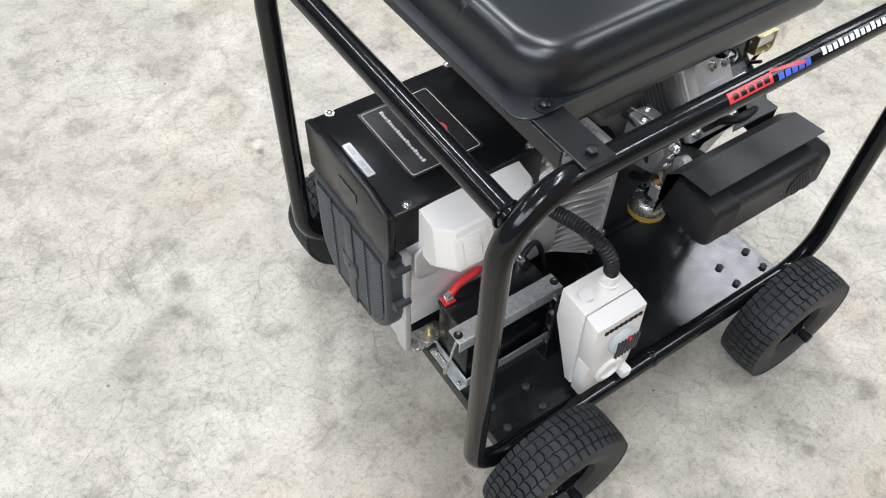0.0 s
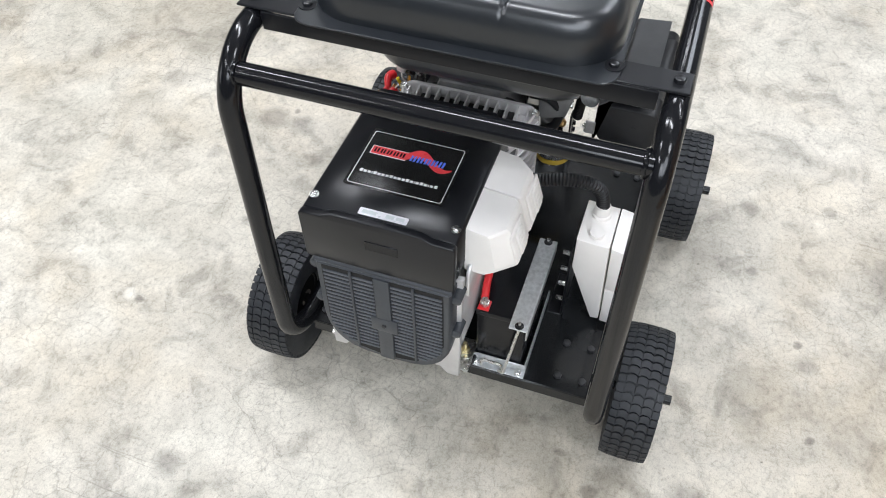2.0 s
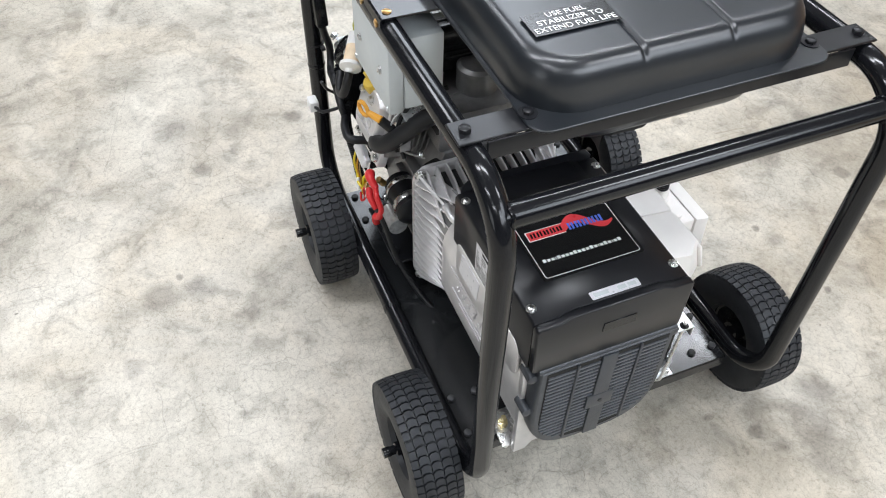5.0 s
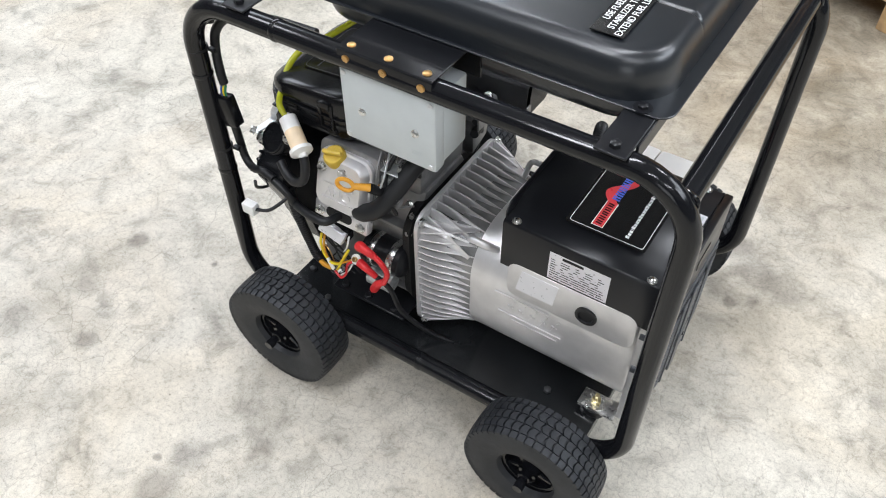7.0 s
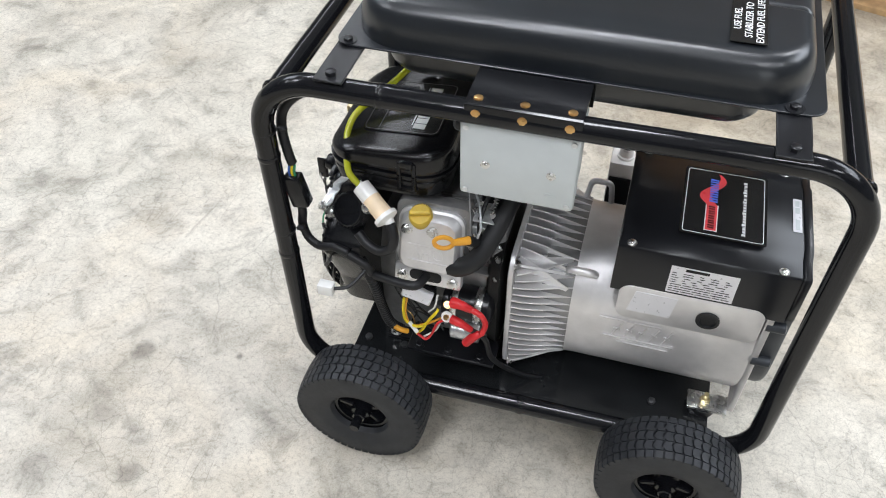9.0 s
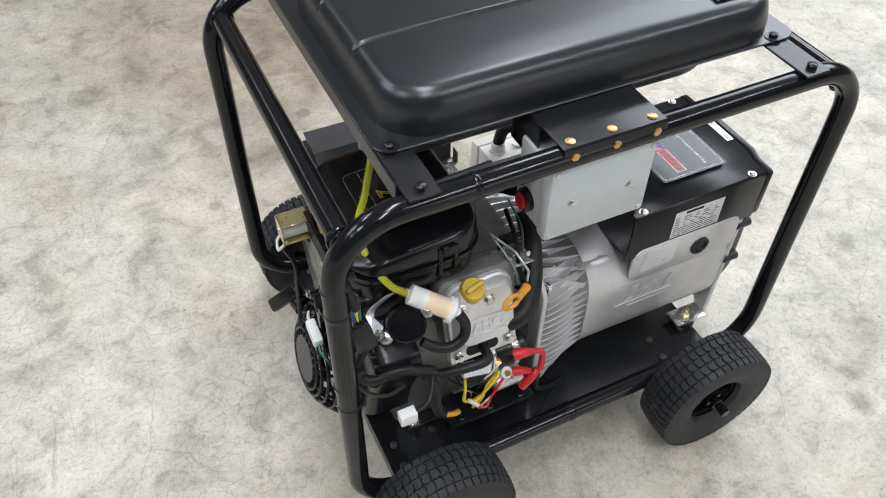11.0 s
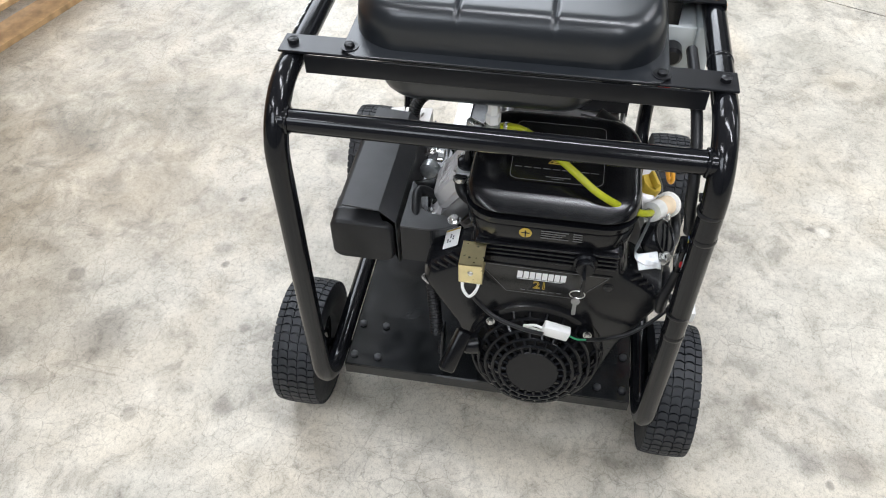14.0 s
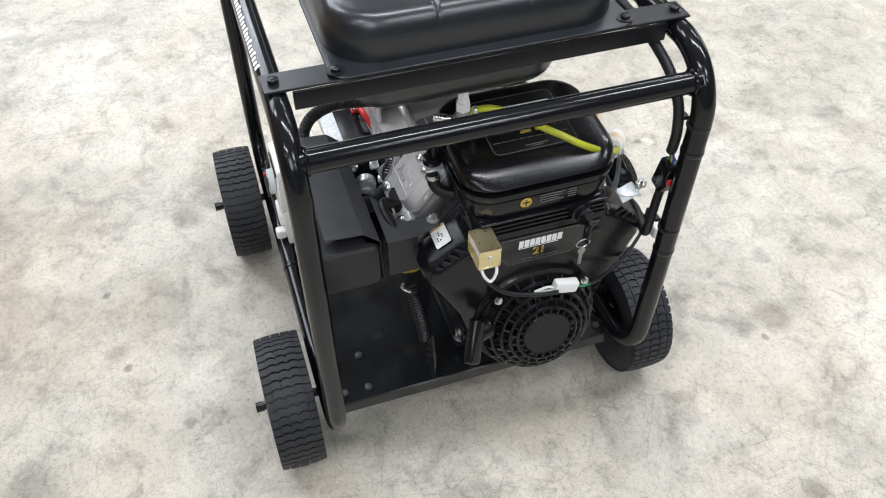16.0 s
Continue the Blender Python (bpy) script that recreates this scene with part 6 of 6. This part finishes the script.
# support bracket to the engine: a curved top plate with a front wall
b = BM()
curve = [(-0.1355, 0.172), (-0.128, 0.180), (-0.126, 0.205), (-0.116, 0.226), (-0.096, 0.238), (-0.060, 0.240), (-0.052, 0.246), (-0.054, 0.258), (-0.092, 0.270), (-0.1355, 0.270)]
prism(b, [(x, y) for y, x in curve], "z", 0.4385, 0.4415)
sb = part("support_bracket", b, SHIELD, muf)
part("bracket_wall", box(BM(), (0.267, -0.1355, 0.370), (0.270, -0.090, 0.4382), 0.0008, 1), MATT, sb)
part("bracket_bolt", bolt(BM(), (0.246, -0.060, 0.4415), (0, 0, 1), 0.0068, 0.007, 0.010), STEEL, sb)
part("exhaust_pipe", sweep(BM(), fillet([(0.10, -0.075, 0.395), (0.13, -0.115, 0.392), (0.14, -0.150, 0.392)], 0.02), 0.014, 14), MATT, muf)
part("pipe_clamp", lathe(BM(), [(0.0145, -0.008), (0.016, -0.007), (0.016, 0.007), (0.0145, 0.008)], (0.0964, -0.124, 0.400), (1, -0.2, 0), 18), GALV, muf)
part("rear_bracket", box(BM(), (0.024, -0.146, 0.385), (0.046, -0.128, 0.388), 0.0008, 1), ALU_DARK, muf)
part("rear_bracket_leg", box(BM(), (0.022, -0.146, 0.385), (0.025, -0.130, 0.410), 0.0008, 1), ALU_DARK, muf)
part("rear_bolt", bolt(BM(), (0.036, -0.132, 0.388), (0, 0, 1), 0.0062, 0.007, 0.009), STEEL, muf)

# ---- grey control box under its bracket plate ----
seat_at(0.003, -0.015, -0.006)
gb = thing("control_box", (0.025, 0.245, 0.59), "light grey plastic control box hung beneath a black bracket", "control box")
part("box_back", box(BM(), (-0.044, 0.196, 0.594), (0.096, 0.252, 0.702), 0.004), GREY, gb)
part("box_lid", box(BM(), (-0.047, 0.252, 0.591), (0.099, 0.274, 0.705), 0.005), GREY, gb)
for x, z in ((-0.039, 0.599), (0.091, 0.599), (-0.039, 0.697), (0.091, 0.697)):
    part("lid_screw", lathe(BM(), [(0.0042, 0), (0.0036, 0.0012), (0, 0.0012)], (x, 0.274, z), (0, 1, 0), 12), GALV, gb)
for x in (0.066, -0.016):
    part("fixing_screw", bolt(BM(), (x, 0.274, 0.645), (0, 1, 0), 0.0045, 0.004, 0.006), STEEL, gb)
b = bars(BM(), plane_at((-0.018, 0.2745, 0.615), (-1, 0, 0), (0, 0, 1)), [(-0.008, 0.008, 0.001, 0.002), (-0.008, 0.006, -0.003, -0.002)])
part("moulded_mark", b, GREY, gb)
btn = part("push_button", lathe(BM(), [(0.016, 0), (0.016, 0.006), (0.013, 0.009), (0.0, 0.009)], (0.096, 0.224, 0.622), (1, 0, 0), 22), SATIN, gb, "red push button in a black ring")
part("button_cap", lathe(BM(), [(0.0105, 0.0090), (0.0105, 0.012), (0, 0.0125)], (0.096, 0.224, 0.622), (1, 0, 0), 20), RED, btn)
part("rotary_knob", lathe(BM(), [(0.014, 0), (0.014, 0.018), (0.010, 0.022), (0, 0.022)], (0.096, 0.224, 0.668), (1, 0, 0), 20), SATIN, gb)
seat_at(0.003, -0.018, -0.0192)
pl = thing("bracket_plate", (0.022, 0.23, 0.75), "black folded steel plate with brass bolts on the top tube", "bracket")
b = BM()
sec = [(0.168, 0.7505), (0.281, 0.7505), (0.2835, 0.749), (0.2845, 0.746), (0.2845, 0.724), (0.2815, 0.724), (0.2815, 0.7455), (0.2800, 0.7475), (0.171, 0.7475), (0.171, 0.69), (0.168, 0.69)]
prism(b, [(y, z) for y, z in sec], "x", -0.046, 0.092, 0.0004, 1)
part("plate", b, GLOSS, pl, sharp=30)
for x in (-0.032, 0.023, 0.078):
    part("brass_bolt", bolt(BM(), (x, 0.271, 0.7505), (0, 0, 1), 0.0052, 0.0022, 0.0058), BRASS, pl)
    part("brass_bolt", bolt(BM(), (x, 0.2845, 0.738), (0, 1, 0), 0.0052, 0.0022, 0.0058), BRASS, pl)
part("side_gusset", box(BM(), (0.089, 0.172, 0.690), (0.092, 0.230, 0.7473), 0.0006, 1), GLOSS, pl)

# ---- fuel line ----
seat_at()
fl = thing("fuel_line", (0.25, 0.12, 0.56), "translucent yellow fuel hose with white inline filter", "fuel line")
part("yellow_hose", sweep(BM(), spline([(0.222, -0.010, 0.600), (0.222, 0.002, 0.6025), (0.231, 0.022, 0.609), (0.240, 0.042, 0.606), (0.257, 0.070, 0.595), (0.272, 0.094, 0.586), (0.285, 0.111, 0.581), (0.2948, 0.128, 0.573), (0.298, 0.146, 0.563), (0.296, 0.163, 0.552), (0.290, 0.182, 0.539), (0.281, 0.200, 0.530), (0.272, 0.2065, 0.524), (0.264, 0.2075, 0.516)], 8), 0.0049, 14), FUEL, fl)
part("hose_clip", lathe(BM(), [(0.0052, -0.003), (0.0060, -0.002), (0.0060, 0.002), (0.0052, 0.003)], (0.2235, 0.007, 0.6040), (0.35, 0.8, 0.35), 14, cap=False), STEEL, fl)
A, B = Vector((0.261, 0.208, 0.514)), Vector((0.213, 0.237, 0.488))
ax = (B - A).normalized()
part("filter_body", lathe(BM(), [(0.005, -0.008), (0.006, 0.0), (0.0135, 0.001), (0.0138, 0.024)], A, ax, 22), FILTER, fl)
part("filter_window", lathe(BM(), [(0.0137, 0.024), (0.0137, 0.056)], A, ax, 22), AMBER, fl)
part("filter_rim", lathe(BM(), [(0.0138, 0.055), (0.0180, 0.056), (0.0180, 0.062), (0.008, 0.066), (0.006, 0.072)], A, ax, 22), FILTER, fl)
part("cable_tie", lathe(BM(), [(0.0062, -0.010), (0.0068, -0.009), (0.0068, -0.007), (0.0062, -0.006)], A, ax, 14, cap=False), HOSE, fl)
part("return_hose", sweep(BM(), spline([tuple(A + ax * 0.070), (0.200, 0.249, 0.468), (0.204, 0.254, 0.448), (0.222, 0.255, 0.438), (0.243, 0.249, 0.442), (0.258, 0.241, 0.452)], 8), 0.0072, 12), HOSE, fl)
seat_at(0.002, -0.008, 0.012)
fp = thing("fuel_pump", (0.275, 0.238, 0.45), "round black pulse fuel pump bolted beside the shroud", "fuel pump")
pc = Vector((0.272, 0.236, 0.470))
part("pump_body", lathe(BM(), [(0.020, -0.022), (0.026, -0.016), (0.027, 0.0), (0.025, 0.004), (0.0, 0.0055)], pc, (0.25, 0.75, 0.6), 26), PLASTIC, fp)
b = BM()
pm = plane_at(pc + Vector((0.25, 0.75, 0.6)).normalized() * 0.0058, (1, 0, -0.42), (-0.3, -0.6, 0.8))
for k in (-1, 1):
    box(b, (-0.018, k * 0.005 - 0.001, -0.001), (0.018, k * 0.005 + 0.001, 0.001), 0, 1, pm)
part("pump_rib", b, PLASTIC, fp)
pn = Vector((0.25, 0.75, 0.6)).normalized()
pu, pv = pn.orthogonal().normalized(), pn.cross(pn.orthogonal()).normalized()
part("pump_rim", sweep(BM(), [pc + pn * 0.005 + (pu * math.cos(a) + pv * math.sin(a)) * 0.0225 for a in [2 * math.pi * k / 28 for k in range(28)]], 0.0017, 6, closed=True), PLASTIC, fp)
for s in (-1, 1):
    c = pc + Vector((s * 0.029, 0.0, -0.012 * s))
    part("pump_lug", lathe(BM(), [(0.010, -0.006), (0.010, 0.002)], c, (0.25, 0.75, 0.6), 14), SATIN, fp)
    part("pump_bolt", bolt(BM(), c + Vector((0, 0.002, 0.0015)), (0.25, 0.75, 0.6), 0.007, 0.006, 0.009), STEEL, fp)
seat_at()
strap = fillet([(0.285, 0.205, 0.522), (0.303, 0.196, 0.498), (0.309, 0.190, 0.480), (0.315, 0.205, 0.476), (0.318, 0.228, 0.474)], 0.008, 5)
b = BM()
loft(b, [[p + Vector((dx, 0, dz)) for dx, dz in ((-0.006, -0.0008), (0.006, -0.0012), (0.006, 0.0004), (-0.006, 0.0008))] for p in strap])
part("bracket_strip", b, GALV, fp)
part("pump_bracket", box(BM(), (-0.011, -0.014, -0.001), (0.011, 0.014, 0.001), 0.0008, 1, plane_at((0.313, 0.2110, 0.475), (0.75, 0.25, -0.6), (-0.15, 1.0, 0.15))), GALV, fp)
part("bracket_bolt", bolt(BM(), (0.311, 0.232, 0.484), (0.75, 0.5, 0.5), 0.0058, 0.008, 0.0078), STEEL, fp)

# ---- wiring ----
seat_at(0.002, -0.021, -0.017)
wl = thing("wiring_harness", (0.20, 0.25, 0.33), "tangle of black red and yellow wires beside the engine", "wiring")
part("corrugated_loom", sweep(BM(), even(spline([(0.262, 0.250, 0.40), (0.246, 0.262, 0.38), (0.236, 0.262, 0.345), (0.232, 0.255, 0.30), (0.222, 0.252, 0.262), (0.205, 0.245, 0.24)], 10), 0.0025), 0.0075, 12, wave=0.0011), HOSE, wl)
part("black_lead", sweep(BM(), spline([(0.300, 0.262, 0.43), (0.270, 0.268, 0.422), (0.246, 0.270, 0.410), (0.240, 0.266, 0.39)], 8), 0.0068, 12), HOSE, wl)
part("plug_lead", sweep(BM(), spline([(0.243, 0.268, 0.408), (0.252, 0.284, 0.398), (0.266, 0.300, 0.388), (0.290, 0.307, 0.384)], 8), 0.003, 8), HOSE, wl)
b = box(BM(), (0.286, 0.299, 0.374), (0.310, 0.315, 0.394), 0.002)
part("white_plug", b, NYLON, wl, "white nylon plug hanging on its lead")
b = BM()
box(b, (-0.024, -0.011, -0.012), (0.024, 0.011, 0.0), 0.002, 1, plane_at([(0.170, 0.265, 0.359)][0], (-1, 0, -0.28), (-0.25, -0.35, 0.9)))
vr = part("voltage_regulator", b, LABELS, wl, "silver faced rectifier with moulded black body")
part("regulator_body", box(BM(), (0.146, 0.236, 0.338), (0.196, 0.254, 0.364), 0.003), PLASTIC, vr)
for mt, r, pts in (
        (YWIRE, 0.0023, [(0.191, 0.265, 0.346), (0.192, 0.269, 0.325), (0.191, 0.265, 0.293), (0.174, 0.269, 0.288), (0.160, 0.265, 0.291), (0.140, 0.269, 0.329), (0.136, 0.265, 0.337)]),
        (YWIRE, 0.0021, [(0.174, 0.262, 0.260), (0.161, 0.266, 0.283), (0.151, 0.262, 0.306), (0.136, 0.266, 0.335)]),
        (ORANGE, 0.0018, [(0.188, 0.261, 0.343), (0.190, 0.265, 0.311), (0.183, 0.261, 0.279), (0.157, 0.265, 0.294), (0.133, 0.261, 0.312)]),
        (BRASS, 0.0012, [(0.194, 0.259, 0.314), (0.180, 0.263, 0.307), (0.177, 0.259, 0.277)]),
        (RED, 0.0022, [(0.171, 0.267, 0.267), (0.156, 0.271, 0.263), (0.147, 0.267, 0.275), (0.137, 0.271, 0.307), (0.126, 0.267, 0.318)]),
        (NYLON, 0.0017, [(0.165, 0.263, 0.254), (0.142, 0.267, 0.284), (0.134, 0.263, 0.302)]),
        (NYLON, 0.0016, [(0.139, 0.257, 0.360), (0.143, 0.261, 0.336), (0.154, 0.257, 0.316)])):
    part("wire", sweep(BM(), spline(pts, 8), r, 8), mt, wl)
rng = random.Random(12)
for k in range(5):
    a = Vector((0.205 + rng.uniform(-0.01, 0.02), 0.246 + rng.uniform(-0.006, 0.006), 0.350 + rng.uniform(-0.012, 0.012)))
    c = Vector((0.150 + rng.uniform(-0.02, 0.03), 0.244 + rng.uniform(-0.008, 0.008), 0.268 + rng.uniform(-0.02, 0.03)))
    mids = [a.lerp(c, f) + Vector((rng.uniform(-0.012, 0.012), rng.uniform(0.0, 0.010), rng.uniform(-0.012, 0.012))) for f in (0.3, 0.6, 0.8)]
    part("thin_wire", sweep(BM(), spline([a] + mids + [c], 7), 0.0014, 6), HOSE, wl)
part("tape_wrap", sweep(BM(), spline([(0.218, 0.253, 0.255), (0.203, 0.257, 0.254), (0.193, 0.253, 0.248)], 6), 0.0045, 10), ORANGE, wl)
part("white_sleeve", sweep(BM(), [(0.184, 0.267, 0.292), (0.170, 0.271, 0.276)], 0.0034, 10), NYLON, wl)
part("red_boot", sweep(BM(), spline([(0.113, 0.265, 0.361), (0.099, 0.269, 0.364), (0.084, 0.265, 0.353)], 4), [0.0088, 0.0090, 0.0086, 0.0080, 0.0075, 0.0070, 0.0066, 0.0062, 0.0058], 14), RED, wl, "red rubber terminal boot")
part("red_cable", sweep(BM(), spline([(0.085, 0.265, 0.354), (0.068, 0.269, 0.349), (0.061, 0.265, 0.325), (0.065, 0.269, 0.305)], 8), 0.0046, 12), RED, wl)
part("red_boot", sweep(BM(), spline([(0.067, 0.265, 0.301), (0.077, 0.269, 0.295), (0.091, 0.265, 0.269)], 4), [0.0052, 0.0056, 0.0062, 0.0068, 0.0072, 0.0074, 0.0074, 0.0074, 0.0074], 14), RED, wl, "red rubber terminal boot")
part("red_boot", sweep(BM(), spline([(0.114, 0.267, 0.323), (0.098, 0.271, 0.322), (0.083, 0.267, 0.307)], 4), [0.0072, 0.0072, 0.0070, 0.0068, 0.0064, 0.0060, 0.0056, 0.0054, 0.0050], 12), RED, wl, "red rubber terminal boot")
tp = Vector([(0.122, 0.265, 0.324)][0])
part("ring_terminal", lathe(BM(), [(0.009, 0), (0.009, 0.002), (0.003, 0.002)], tp, (0.1, 0.8, 0.6), 16), NYLON, wl)
part("terminal_nut", bolt(BM(), tp + Vector((0, 0.002, 0.0015)), (0.1, 0.8, 0.6), 0.0045, 0.006), BRASS, wl)
part("battery_lead", sweep(BM(), spline([(0.085, 0.267, 0.308), (0.062, 0.259, 0.280), (0.050, 0.246, 0.215), (0.010, 0.226, 0.165), (-0.030, 0.206, 0.140), (-0.065, 0.185, 0.133), (-0.09, 0.16, 0.131)], 8), 0.0045, 10), HOSE, wl)

# loom tied to the frame upright
seat_at(0.012, -0.020, -0.008)
lm = thing("frame_loom", (0.36, 0.28, 0.5), "black wiring loom tied to the upright with a multi-pin connector", "wiring")
part("upper_loom", sweep(BM(), even(spline([(0.150, 0.245, 0.712), (0.230, 0.248, 0.708), (0.300, 0.250, 0.690), (0.334, 0.252, 0.660), (0.342, 0.255, 0.625), (0.335, 0.262, 0.590), (0.330, 0.264, 0.572)], 10), 0.003), 0.0066, 10, wave=0.0008), HOSE, lm)
b = box(BM(), (-0.013, -0.010, -0.026), (0.013, 0.010, 0.026), 0.003, 2)
bmesh.ops.transform(b, matrix=Matrix.Translation((0.328, 0.268, 0.530)) @ Matrix.Rotation(radians(12), 4, "Y"), verts=b.verts)
con = part("connector", b, PLASTIC, lm, "black multi-pin connector")
part("lock_tab", box(BM(), (0.340, 0.262, 0.522), (0.3435, 0.274, 0.532), 0.001, 1), RED, con)
for i, mt in enumerate((GREENW, YWIRE, BLUEW)):
    part("pin_wire", sweep(BM(), spline([(0.331 + 0.004 * (i - 1), 0.265, 0.574), (0.332 + 0.004 * (i - 1), 0.268, 0.562), (0.330 + 0.004 * (i - 1), 0.268, 0.551)], 5), 0.0018, 6), mt, con)
part("lower_loom", sweep(BM(), even(spline([(0.326, 0.268, 0.508), (0.330, 0.262, 0.480), (0.338, 0.254, 0.450), (0.332, 0.256, 0.425), (0.312, 0.262, 0.416), (0.285, 0.266, 0.424), (0.262, 0.268, 0.420)], 10), 0.003), 0.0062, 10, wave=0.0008), HOSE, lm)
for z in (0.635, 0.452):
    t = lathe(BM(), [(TR + 0.0008, -0.0022), (TR + 0.0014, 0), (TR + 0.0008, 0.0022)], (TX - 0.012, TY + 0.020, z), (0, 0, 1), 20)
    part("cable_tie", t, HOSE, lm)
    part("tie_tail", box(BM(), (TX - 0.040, TY + 0.008, z - 0.003), (TX - 0.028, TY + 0.016, z + 0.003), 0.001, 1), HOSE, lm)

# ---- pallets against the back ----
stand[0] = Matrix.Scale(UNIT, 4)
seat_at()
P1 = Matrix.Translation((-0.078, -1.617, 0)) @ Matrix.Rotation(radians(-22.3), 4, "Z")
PLY = material("pale_plywood", (0.60, 0.44, 0.27), 0.7, scale=18, vary=0.2, bump=0.2, bump_scale=150)
pal = thing("pallet", P1.translation, "plywood topped timber pallet carrying a brown carton", "pallet", "pallets behind the machine")
for i in range(3):
    for j in range(3):
        x = -0.398 + i * 0.398
        part("block", box(BM(), (x - 0.042, -0.09 - j * 0.45, 0.0), (x + 0.042, 0.0 - j * 0.45, 0.090), 0.002, 1, P1), WOOD, pal)
part("deck_board", box(BM(), (-0.50, -1.02, 0.0905), (0.50, 0.012, 0.108), 0.001, 1, P1), PLY, pal)
# the carton's unseen upper part is made tall to block light from behind
tagged(part("carton", box(BM(), (-0.49, -1.0, 0.1085), (0.49, 0.0, 1.45), 0.004, 2, P1), CARDB, None), "large plain brown cardboard carton on the pallet", "carton")
P2 = Matrix.Translation((-0.60, -1.515, 0)) @ Matrix.Rotation(radians(-18), 4, "Z")
pal2 = thing("pallet", P2.translation, "weathered timber pallet with boards along the floor", "pallet", "pallets behind the machine")
for j in range(3):
    part("bottom_board", box(BM(), (-1.05, -0.10 - j * 0.46, 0.0), (0.075, 0.0 - j * 0.46, 0.017), 0.001, 1, P2), WOOD, pal2)
    for i in range(3):
        x = -0.98 + i * 0.49
        part("block", box(BM(), (x - 0.05, -0.098 - j * 0.46, 0.0172), (x + 0.05, -0.004 - j * 0.46, 0.100), 0.002, 1, P2), WOOD, pal2)
for k in range(6):
    part("top_board", box(BM(), (-1.05, -0.10 - k * 0.184, 0.1004), (0.075, -0.0 - k * 0.184, 0.117), 0.001, 1, P2), WOOD, pal2)
